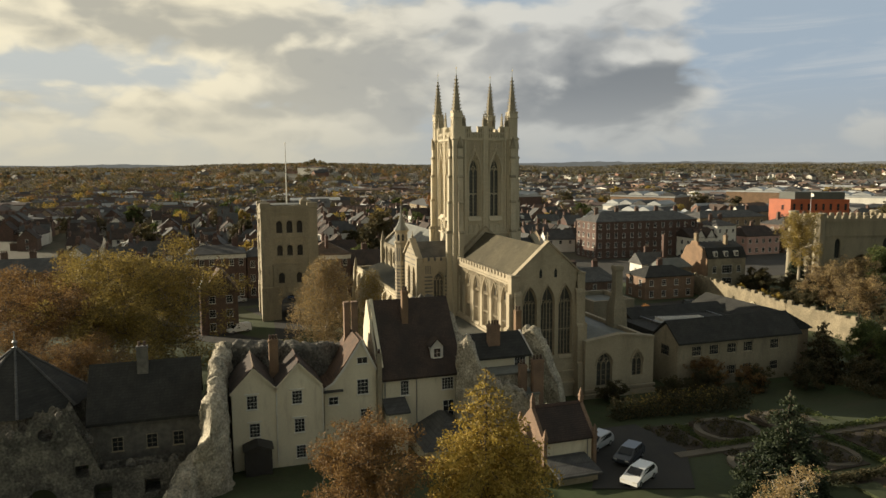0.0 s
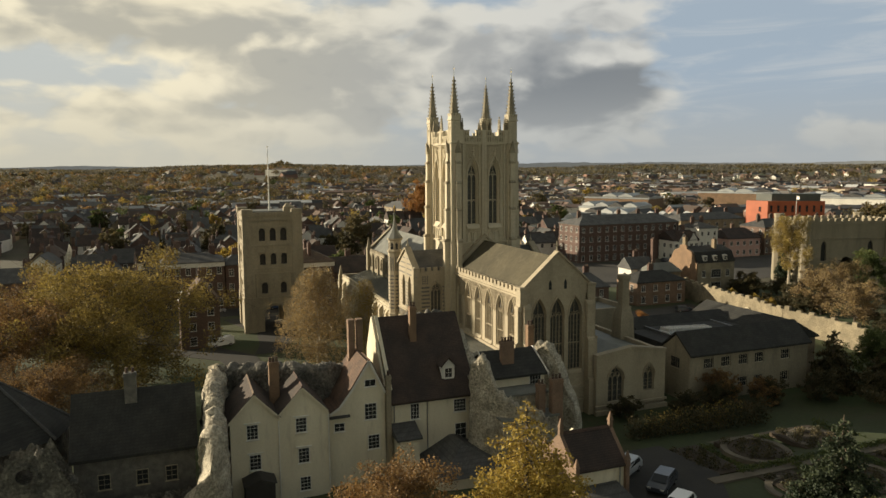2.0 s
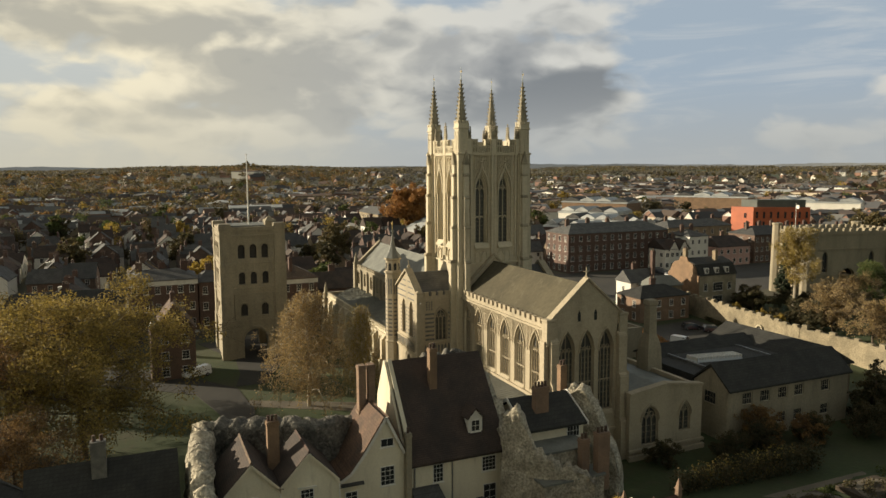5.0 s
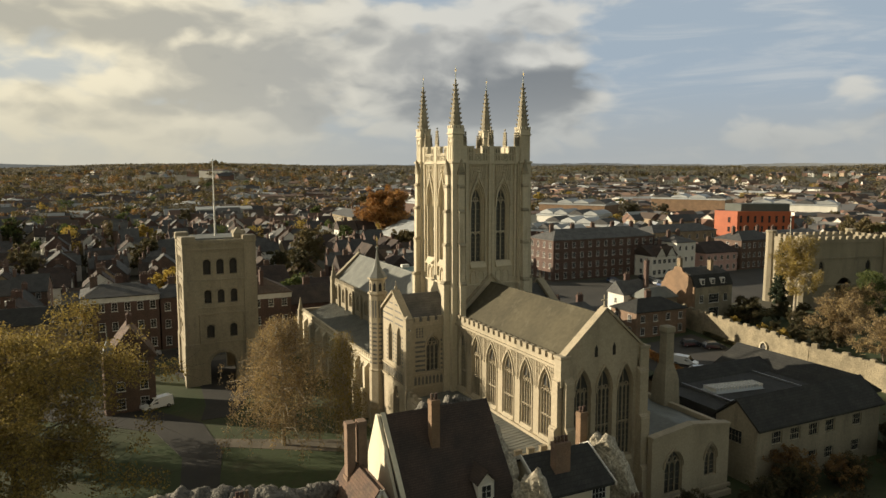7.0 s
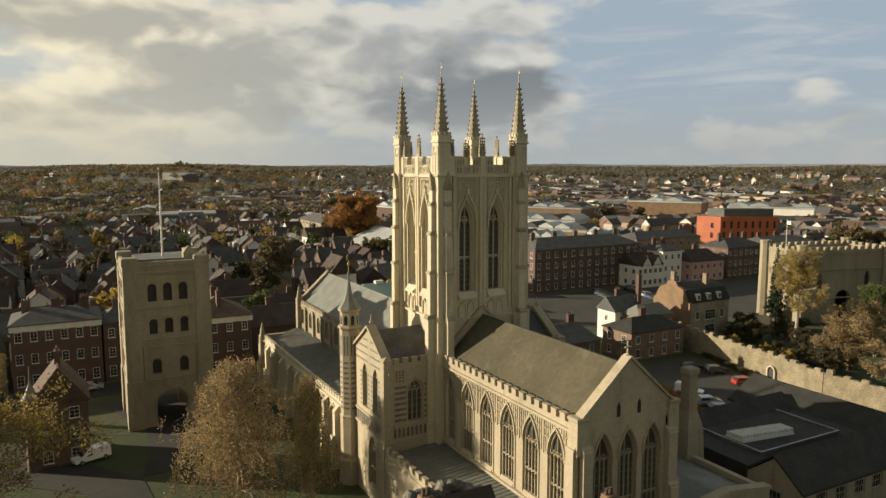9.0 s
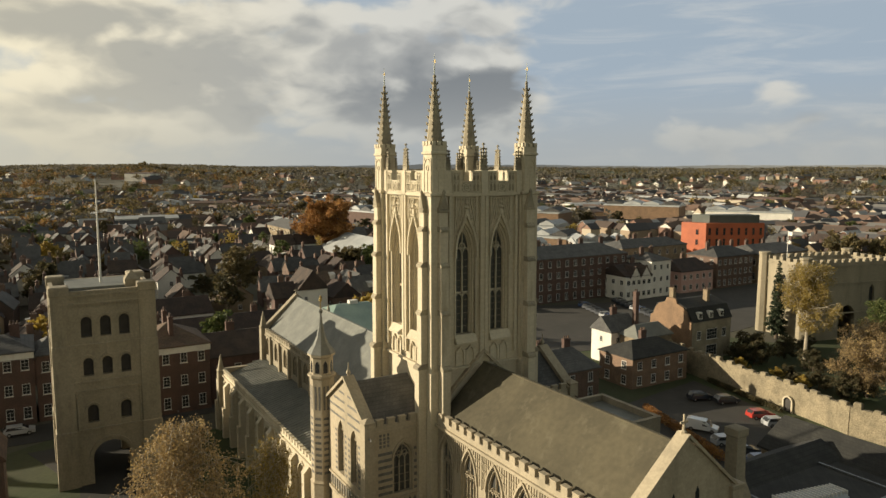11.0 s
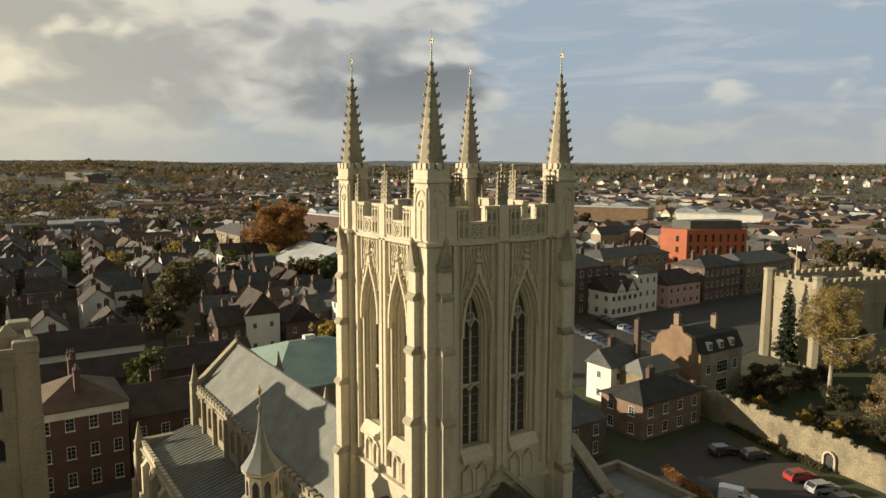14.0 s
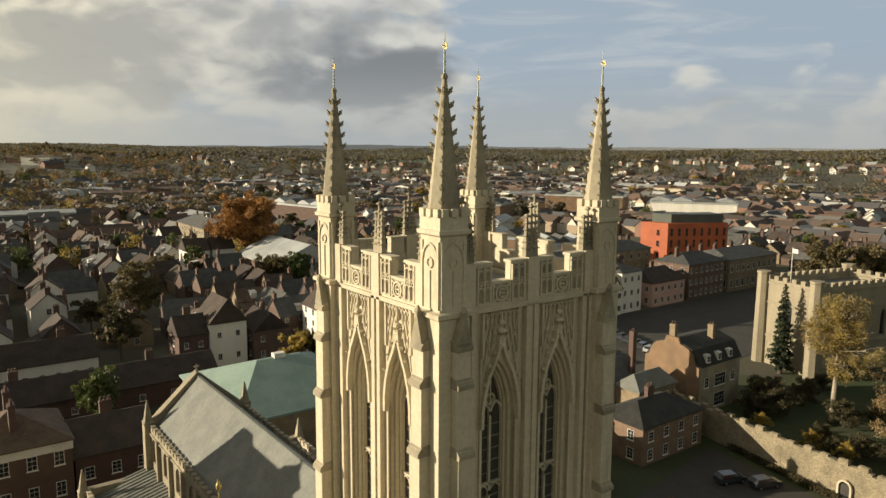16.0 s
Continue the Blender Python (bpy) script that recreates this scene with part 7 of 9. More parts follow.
tr2 = make_tree(16.5, 8.5, L_RUST, 30000, 16, "half-bare brown lime tree with many twigs", 0.18, 0.22, limbs=20, twigs=8)
plant(tr2, 6.0, -68.0, 1.0, 0, None, True)
plant(tr2, 21.0, -60.5, 0.7, 200)
plant(tr2, -6.0, -75.0, 1.05, 75)
tr = make_weeping(16.2, 9.6, L_BROWN, 30000, 17, "wide drooping birch with thin yellow-brown leaves", 0.16)
plant(tr, -4.6, -25.8, 1.06, 0, None, True)
tr = make_weeping(15.5, 3.4, L_OLIVE, 10000, 18, "slender golden birch beside the transept")
plant(tr, -2.2, -18.2, 0.97, 0, None, True)
tr = make_tree(22.5, 5.6, L_OLIVE, 20000, 19, "tall pale-trunked tree with an olive crown", 0.22, 0.42, BIRCH, hang=1.5, limbs=18, twigs=5)
plant(tr, -22.5, 95.5, 0.97, 0, None, True)
tr = make_conifer(18.5, 2.4, L_DARK, 9000, 20, "slim dark conifer before the great gate", 0.3, 0.3)
plant(tr, -41.0, 113.4, 1.0, 0, None, True)
tr = make_tree(11.0, 6.0, L_BROWN, 10000, 21, "spreading brown-leaved tree by the wall", 0.22, 0.15, limbs=16, twigs=6)
plant(tr, -6.0, 88.0, 1.0, 0, None, True)
for x, y, s, a in ((6, 84, 0.9, 40), (18, 90, 1.15, 90), (34, 78, 0.9, 10), (30, 96, 1.4, 200), (48, 84, 1.1, 300), (-14, 104, 1.0, 60)):
    plant(tr, x, y, s, a)
tr = make_tree(15.0, 7.0, L_GREEN, 18000, 22, "dense dark green tree", 0.32, 0.15, limbs=14)
plant(tr, 14.0, 104.0, 1.0, 0, None, True)
for x, y, s, a in ((2, 122, 1.1, 50), (-20, 120, 0.8, 90), (40, 110, 1.2, 0), (34, 54, 0.55, 70), (42, 50, 0.6, 160), (-2, 112, 0.6, 30)):
    plant(tr, x, y, s, a)
tr = make_tree(6.0, 4.0, L_SHADE, 9000, 24, "dark tangled shrub under the trees", 0.24, 0.06, limbs=12)
plant(tr, -30.0, 90.0, 1.0, 0, None, True)
_r = random.Random(4)
for k in range(44):
    x, y = _r.uniform(-36, 62), _r.uniform(80, 128)
    if y > 76 - 0.2 * x and not (-36 < x < -20 and y < 84):
        plant(tr, x, y, _r.uniform(0.4, 0.75) + max(0, x) * 0.012, _r.uniform(0, 360))
for x, y, s in ((34, 8, 0.5), (36, 16, 0.55), (35, 22, 0.6), (36, 30, 0.6), (38, 38, 0.7), (44, 44, 0.8), (50, 50, 0.9), (60, 46, 0.8), (-46, 36, 0.8), (-12, 30, 0.6), (-20, 36, 0.7)):
    plant(tr, x, y, s, x * 17)
tr = make_tree(5.0, 3.0, L_RUST, 6000, 23, "low red-brown shrub beside the garden", 0.2, 0.05, limbs=10)
plant(tr, 33.5, 24.0, 1.0, 0, None, True)
for x, y, s in ((36, 29, 0.8), (60, 34, 1.0), (66, 30, 1.1), (56, 40, 1.0), (72, 38, 1.0)):
    plant(tr, x, y, s, x * 31)


def hedge(name, x0, x1, y0, y1, zt, leaf, seed, label, dens=90, size=0.22):
    z0 = ground_z((x0 + x1) / 2, (y0 + y1) / 2)
    rng = np.random.default_rng(seed)
    n = int(max(x1 - x0, y1 - y0) / 0.8) + 1
    blobs = [(x0 + (x1 - x0) * (k + 0.5) / n if x1 - x0 > y1 - y0 else (x0 + x1) / 2, y0 + (y1 - y0) * (k + 0.5) / n if x1 - x0 <= y1 - y0 else (y0 + y1) / 2,
              z0 + (zt - z0) * 0.5, max(0.5, min(x1 - x0, y1 - y0) * 0.6), (zt - z0) * (0.45 + 0.12 * rng.random())) for k in range(n)]
    ob = quads(name, leaf_cloud(blobs, int(dens * n), size, seed), leaf)
    return tagged(ob, label, "hedge", "garden hedges", "stuff")


hedge("hedge", 41, 43, 3, 24, 0.6, L_SHADE, 31, "tall clipped hedge along the garden walk", 260)
hedge("hedge", 41.4, 42.4, 5, 20, 1.0, L_OLIVE, 32, "yellowing climber on top of the hedge", 60, 0.2)
for k, (a, b, c, d) in enumerate(((48, 49, 0, 22), (58, 59, 4, 30), (49, 64, 24, 25), (50, 58, 6, 7), (50, 58, 14, 15), (59, 68, 10, 11), (59, 68, 18, 19))):
    hedge("hedge", a, b, c, d, ground_z(a, c) + 0.7, L_GREEN, 40 + k, "low clipped box hedge of the knot garden", 110, 0.16)
flat("garden_path", [(46.2, -2), (47.4, -2), (47.4, 26), (46.2, 26)], ground_z(47, 10) + 0.25, GRAVEL, "pale gravel garden path", "path", 0.5)
for cx, cy, r0 in ((54.0, 10.6, 3.3), (63.5, 14.8, 3.0), (63.5, 6.4, 2.6), (54.0, 19.4, 2.8)):
    g = Geo()
    z = ground_z(cx, cy) + 0.2
    ring = lambda r, h: [(cx + r * math.cos(a), cy + r * math.sin(a), z + h) for a in [2 * math.pi * k / 28 for k in range(28)]]
    g.loft([ring(r0 + 0.35, -0.5), ring(r0 + 0.35, 0.0), ring(r0 - 0.35, 0.0), ring(r0 - 0.35, -0.5)], caps=False)
    tagged(part("garden_path", g, GRAVEL), "pale curved path round a garden bed", "path", kind="structure")
flat("garden_path", [(58.6, 0), (59.8, 0), (59.8, 30), (58.6, 30)], ground_z(59, 12) + 0.2, GRAVEL, "pale gravel path across the knot garden", "path", 0.5)
flat("garden_lawn", [(70.5, 11), (77, 11), (77, 13.5), (70.5, 13.5)], ground_z(73, 12) + 0.3, GRASS, "strip of mown lawn in the garden", "lawn", 0.5)
flat("driveway", [(58.5, -9.0), (63, -12), (66, -3), (58, 2), (50, 1), (50, -6)], 0.32, DRIVE, "dark asphalt parking strip beside the lodge", "driveway", 0.6)
for k, (a, b, c, d) in enumerate(((50.5, 57.5, 1.0, 5.5), (50.5, 57.5, 8.0, 13.2), (50.5, 57.5, 16.0, 22.0), (60.0, 67.0, 5.0, 9.3), (60.0, 67.0, 12.0, 17.0), (60.0, 67.0, 20.0, 26.0), (69.0, 78.0, 12.0, 20.0), (69.0, 78.0, 22.0, 30.0))):
    z = ground_z((a + b) / 2, (c + d) / 2) + 0.12
    flat("planting_bed", [(a, c), (b, c), (b, d), (a, d)], z, SOIL, "dark planting bed edged with low hedges", "garden bed", 0.5)
    blobs = [(a + 0.8 + (b - a - 1.6) * ((i * 7) % 11) / 10, c + 0.6 + (d - c - 1.2) * ((i * 5) % 9) / 8, z + 0.25, 0.6, 0.4) for i in range(22)]
    tagged(quads("border_plants", leaf_cloud(blobs, 1600, 0.16, 70 + k), L_SHADE), "low dark border plants in a bed", "plants", "border plants", "stuff")
hedge("hedge", 69, 70, 6, 34, ground_z(69, 20) + 1.2, L_SHADE, 55, "clipped dark hedge along the garden", 160, 0.18)
hedge("hedge", 46, 90, 35, 36.5, ground_z(60, 35) + 1.6, L_SHADE, 56, "long dark hedge closing the garden", 160, 0.2)


def slanted_hedge(a, b, h, leaf, seed, label):
    n = int(math.hypot(b[0] - a[0], b[1] - a[1]) / 0.8)
    blobs = [(a[0] + (b[0] - a[0]) * k / n, a[1] + (b[1] - a[1]) * k / n, G + h * 0.5, 0.75, h * 0.5) for k in range(n + 1)]
    tagged(quads("hedge", leaf_cloud(blobs, 220 * n, 0.18, seed), leaf), label, "hedge", "garden hedges", "stuff")


slanted_hedge((-20.0, 49.2), (-1.0, 43.4), 1.7, L_ORANGE, 91, "orange-brown beech hedge beside the car park")
slanted_hedge((-26.0, 72.0), (-9.0, 68.0), 1.0, L_SHADE, 92, "dark creeper at the foot of the old wall")
tr = make_tree(3.4, 2.0, L_GOLD, 3500, 93, "bright yellow autumn shrub behind the wall", 0.16, 0.05, limbs=8)
plant(tr, -27.1, 82.3, 0.9, 0, None, True)
plant(tr, -19.1, 81.5, 0.9, 70, None, False)
plant(tr, -13.7, 81.1, 0.9, 140, None, False)
tr = make_conifer(9.0, 4.4, L_SHADE, 9000, 94, "dark spreading yew beside the hall", 0.3, 0.3)
plant(tr, 34.0, 45.0, 1.0, 0, None, True)
plant(tr, 39.0, 49.0, 0.8, 40)

# ---- landmarks of the town ----
def block_house(name, x0, x1, y0, y1, zt, wall_m, roof_m, label, rows=2, cols=4, ridge="y", rise=3.0, hip=1.0, side="e", win=(1.0, 1.6), chim=2, base=None, cat="house", parapet=False, south_cols=0):
    """An upright house block with a pitched or hipped roof, windows on its seen sides, chimneys."""
    base = ground_z((x0 + x1) / 2, (y0 + y1) / 2) if base is None else base
    h = thing(name, ((x0 + x1) / 2, (y0 + y1) / 2, base), label, cat)
    h.matrix_basis = Matrix()
    w = Geo()
    w.box(x0, x1, y0, y1, base - 0.3, zt)
    if hip == 0:
        if ridge == "y":
            w.ybar([(x0, zt - 0.02), (x1, zt - 0.02), ((x0 + x1) / 2, zt + rise - 0.1)][::-1], y0 + 0.01, y1 - 0.01)
        else:
            w.xbar([(y0, zt - 0.02), (y1, zt - 0.02), ((y0 + y1) / 2, zt + rise - 0.1)], x0 + 0.01, x1 - 0.01)
    part("wall", w, wall_m, h)
    e = 0.3
    r = Geo()
    if ridge == "y":
        k = min((x1 - x0) / 2 * hip, (y1 - y0) / 2 - 0.2) + (0 if hip else -e)
        xm = (x0 + x1) / 2
        top = [(xm - 0.1, y0 + k, zt + rise), (xm + 0.1, y0 + k, zt + rise), (xm + 0.1, y1 - k, zt + rise), (xm - 0.1, y1 - k, zt + rise)]
    else:
        k = min((y1 - y0) / 2 * hip, (x1 - x0) / 2 - 0.2) + (0 if hip else -e)
        ym = (y0 + y1) / 2
        top = [(x0 + k, ym - 0.1, zt + rise), (x1 - k, ym - 0.1, zt + rise), (x1 - k, ym + 0.1, zt + rise), (x0 + k, ym + 0.1, zt + rise)]
    low = [(x0 - e, y0 - e, zt - 0.1), (x1 + e, y0 - e, zt - 0.1), (x1 + e, y1 + e, zt - 0.1), (x0 - e, y1 + e, zt - 0.1)]
    r.loft([low, [(x, y, z + 0.18) for x, y, z in low], top])
    part("roof", r, roof_m, h)
    fh = (zt - base) / rows
    for s in side:
        L, M = ((y1 - y0), face(x1, y0, 0, "e")) if s == "e" else ((x1 - x0), face(x0, y0, 0, "s"))
        n = cols if s == "e" else (south_cols or max(2, int(L / 3.2)))
        for rr in range(rows):
            for c in range(n):
                a, b = win
                sash(h, M @ pose(L * (c + 0.5) / n, 0, base + fh * rr + (fh - b) * 0.45), a, b if rr else min(b * 1.1, fh - 0.6), 2, 3)
    if parapet:
        p = Geo()
        p.box(x0 - 0.12, x1 + 0.12, y0 - 0.12, y1 + 0.12, zt - (1.1 if parapet == "w" else 0.45), zt + 0.02)
        part("cornice", p, PAINT if parapet == "w" else wall_m, h)
    for c in range(chim):
        f = (c + 0.5) / chim
        if ridge == "y":
            chimney(h, (x0 + x1) / 2 - 0.4, y0 + (y1 - y0) * f, zt + rise * 0.4, zt + rise + 1.5, 0.7, 1.4, 3)
        else:
            chimney(h, x0 + (x1 - x0) * f, (y0 + y1) / 2, zt + rise * 0.4, zt + rise + 1.5, 1.4, 0.7, 3)
    return h


block_house("townhouse", -70.0, -58.6, -22.4, -11.4, 8.1, BRICK, TILE, "red brick townhouse of three storeys with white sashes", 3, 4, "x", 3.0, 1.0, "e", (1.05, 1.7), 2, parapet="w")
block_house("townhouse", -69.0, -60.0, -11.0, -2.0, 5.0, BRICK, DARKTILE, "brick house with a dark roof and two dormers", 2, 3, "y", 3.4, 0.0, "e", (1.1, 1.5), 1)
block_house("terrace", -77.0, -65.0, -50.6, -36.6, 8.6, BRICK, SLATE, "dark brick terrace with a white parapet", 3, 6, "y", 1.8, 0.6, "e", (1.1, 1.7), 3, parapet="w")
block_house("townhouse", -75.0, -65.4, -36.3, -31.0, 7.6, BRICK, SLATE, "narrow dark brick townhouse beside the terrace", 3, 2, "y", 2.0, 0.4, "e", (1.1, 1.7), 1)
block_house("outbuilding", -76.0, -66.0, -74.0, -51.5, 4.2, BUFF, DARKSLATE, "long low range with a dark green-grey roof", 2, 7, "y", 2.6, 0.2, "e", (1.0, 1.2), 1)
block_house("terrace", -76.0, -66.0, -100.0, -76.0, 6.0, BRICK, SLATE, "brick terrace with sash windows", 2, 8, "y", 2.8, 0.3, "e", (1.1, 1.6), 4)
block_house("lodge_house", -34.5, -27.5, -46.5, -40.0, 5.4, BRICK, TILE, "tall red brick gabled house beside the gate tower", 3, 2, "x", 4.6, 0.0, "es", (1.2, 1.5), 1)
def corner_turret():
    t = thing("corner_turret", (-27.6, -46.4, G), "slim brick stair turret with a metal cone roof", "turret")
    t.matrix_basis = Matrix()
    g = Geo()
    g.tube(-27.6, -46.4, [(G - 0.3, 0.9), (6.0, 0.9), (6.1, 1.05), (6.4, 1.05)], 8)
    part("wall", g, BRICK, t)
    g = Geo()
    g.tube(-27.6, -46.4, [(6.4, 1.15), (6.9, 0.75), (8.4, 0.12), (10.6, 0.05)], 8)
    part("roof", g, LEAD, t, "pale lead cone with a spike")


corner_turret()
block_house("hotel", -116.0, -102.0, 84.0, 126.0, 10.2, BRICK, SLATE, "long dark red brick hotel of four storeys", 4, 13, "y", 3.0, 0.8, "es", (1.2, 1.8), 5, parapet="b")
block_house("house", -50.0, -44.2, 64.4, 71.5, 3.6, WHITE, SLATE, "white rendered house with a sunlit gable", 2, 2, "y", 2.9, 0.0, "es", (0.9, 1.2), 1, south_cols=1)
block_house("house", -38.5, -30.0, 56.0, 70.2, 2.6, BROWNBRICK, DARKSLATE, "brown brick house of two storeys under a hipped slate roof", 2, 4, "y", 2.2, 0.9, "es", (1.15, 1.5), 1, south_cols=2)
block_house("house", -43.9, -39.0, 66.5, 76.0, 3.2, BUFF, LEAD, "plain rendered outbuilding with a pale roof", 2, 2, "y", 2.2, 0.6, "e", (0.9, 1.1), 0)
inn = block_house("townhouse", -104.0, -93.5, 117.5, 128.2, 4.2, WHITE, DARKTILE, "white timbered inn with small gables", 2, 5, "y", 3.2, 0.0, "es", (1.3, 1.4), 2)
for yy in (121.2, 125.6):
    g = Geo()
    g.xbar([(yy - 2.0, 4.0), (yy + 2.0, 4.0), (yy, 7.0)], -98.0, -93.2)
    part("gable", g, WHITE, inn, "small white gable")
    g = Geo()
    g.xbar([(yy - 2.3, 3.7), (yy, 7.0), (yy + 2.3, 3.7), (yy + 2.3, 3.95), (yy, 7.3), (yy - 2.3, 3.95)], -98.0, -93.0)
    part("gable_roof", g, DARKTILE, inn, "dark tiled gable roof")
block_house("townhouse", -106.0, -94.0, 128.6, 137.0, 8.2, WHITE, SLATE, "tall narrow white house", 3, 3, "y", 2.1, 0.9, "es", (1.0, 1.5), 2)
block_house("townhouse", -106.0, -94.0, 142.0, 157.0, 3.8, PINK, DARKTILE, "pink rendered house with a tiled roof", 2, 5, "y", 3.4, 0.3, "es", (1.2, 1.5), 1)
block_house("townhouse", -107.0, -94.5, 159.5, 178.0, 7.4, BRICK, SLATE, "dark brick house with rows of white sashes", 3, 7, "y", 2.8, 0.8, "es", (1.1, 1.7), 3)
block_house("townhouse", -110.0, -94.0, 180.0, 208.0, 7.0, BUFF, SLATE, "grey brick assembly house with a low pediment", 2, 9, "y", 2.6, 0.5, "es", (1.4, 2.2), 3)
block_house("townhouse", -130.0, -118.0, 140.0, 172.0, 9.0, BUFF, SLATE, "buff brick commercial building", 3, 8, "y", 2.5, 0.7, "es", (1.2, 1.7), 4)


def curved_gable_house():
    h = thing("house", (-42, 85, G), "old brick house with a shaped gable and dormered mansard roof", "house")
    h.matrix_basis = Matrix()
    x0, x1, y0, y1, zt = -48.0, -37.2, 79.8, 92.0, 5.2
    w = Geo()
    w.box(x0, x1, y0 + 0.1, y1, G - 0.3, zt)
    part("wall", w, STONE_D, h, "grey stone front")
    g = Geo()
    c = (x0 + x1) / 2
    prof = [(x0 - 0.1, G - 0.3), (x1 + 0.1, G - 0.3), (x1 + 0.1, zt), (x1 - 0.7, zt + 0.4), (x1 - 1.3, zt + 2.0), (x1 - 2.2, zt + 2.9), (c + 1.6, zt + 3.4), (c + 1.2, zt + 4.4), (c - 1.2, zt + 4.4), (c - 1.6, zt + 3.4), (x0 + 2.2, zt + 2.9), (x0 + 1.3, zt + 2.0), (x0 + 0.7, zt + 0.4), (x0 - 0.1, zt)]
    g.ybar(prof[::-1], y0 - 0.3, y0 + 0.1)
    part("gable", g, WARMBRICK, h, "sunlit curved brick gable")
    r = Geo()
    r.ybar([(x0 - 0.2, zt), (x1 + 0.2, zt), (x1 - 1.4, zt + 2.8), (c + 0.3, zt + 4.0), (c - 0.3, zt + 4.0), (x0 + 1.4, zt + 2.8)][::-1], y0 + 0.1, y1 + 0.2)
    part("roof", r, DARKSLATE, h, "dark mansard roof")
    for k in range(3):
        d = Geo()
        yy = y0 + 2.6 + k * 3.3
        d.box(x1 - 1.6, x1 - 0.1, yy - 0.6, yy + 0.6, zt + 0.4, zt + 1.9)
        part("dormer", d, PAINT, h, "white dormer")
        sash(h, face(x1 - 0.08, yy, zt + 0.6, "e"), 0.9, 1.1, 2, 2)
    for yy, z, a, b in ((86.0, 1.2, 3.2, 2.2), (82.0, 1.4, 1.2, 1.8), (86.0, -2.4, 3.2, 2.4), (89.8, 1.4, 1.2, 1.8)):
        sash(h, face(x1, yy, z, "e"), a, b, 4 if a > 2 else 2, 3)
    chimney(h, c - 0.6, y0 + 0.8, zt + 3.0, 11.6, 1.1, 0.8, 2, BUFF)
    chimney(h, c + 2.0, y1 - 4.0, zt + 3.0, 11.0, 1.1, 0.8, 2, BUFF)
    chimney(h, -44.5, 71.3, 3.0, 11.4, 0.9, 0.9, 2)


curved_gable_house()
block_house("cottage", -117.6, -110.6, 15.7, 21.4, 4.4, BRICK, DARKTILE, "red brick cottage with a sunlit white-edged gable", 2, 2, "y", 3.6, 0.0, "es", (0.9, 1.2), 1, south_cols=1)
block_house("house", -119.0, -110.0, 21.7, 29.3, 6.2, WHITE, DARKTILE, "tall white gabled house among dark roofs", 2, 2, "x", 4.8, 0.0, "e", (0.9, 1.2), 0)
block_house("house", -118.0, -109.0, 30.5, 38.0, 3.6, BRICK, DARKTILE, "brick house with a small white-edged gable", 2, 2, "x", 3.6, 0.0, "es", (0.9, 1.2), 1)
block_house("outbuilding", -124, -116, -20, 2, 1.6, WHITE, DARKTILE, "long low outbuilding with a dark tiled roof", 1, 8, "y", 3.8, 0.1, "e", (1.0, 1.0), 2)
block_house("outbuilding", -104, -95, -24, 18, 1.0, BRICK, DARKTILE, "low brick range with a dark tiled roof", 1, 8, "y", 3.2, 0.0, "e", (1.0, 1.0), 2)
block_house("church_hall", -215, -182, 66, 92, 4.0, BRICK, SHEET, "broad brick hall with a pale metal roof", 1, 5, "x", 6.0, 0.0, "es", (1.6, 1.8), 0)
block_house("terrace", -300, -262, 70, 86, 8.0, BUFF, SLATE, "pale stone terrace with stepped chimneys", 3, 4, "x", 3.0, 0.2, "es", (1.2, 1.6), 4)
block_house("house", -228, -219, 50, 58, 5.5, WHITE, DARKTILE, "white house with twin gables", 2, 3, "y", 4.0, 0.0, "es", (1.0, 1.2), 1, south_cols=2)
block_house("house", -228, -219, 59, 67, 5.5, WHITE, DARKTILE, "white house beside its twin", 2, 3, "y", 4.0, 0.0, "es", (1.0, 1.2), 1, south_cols=2)


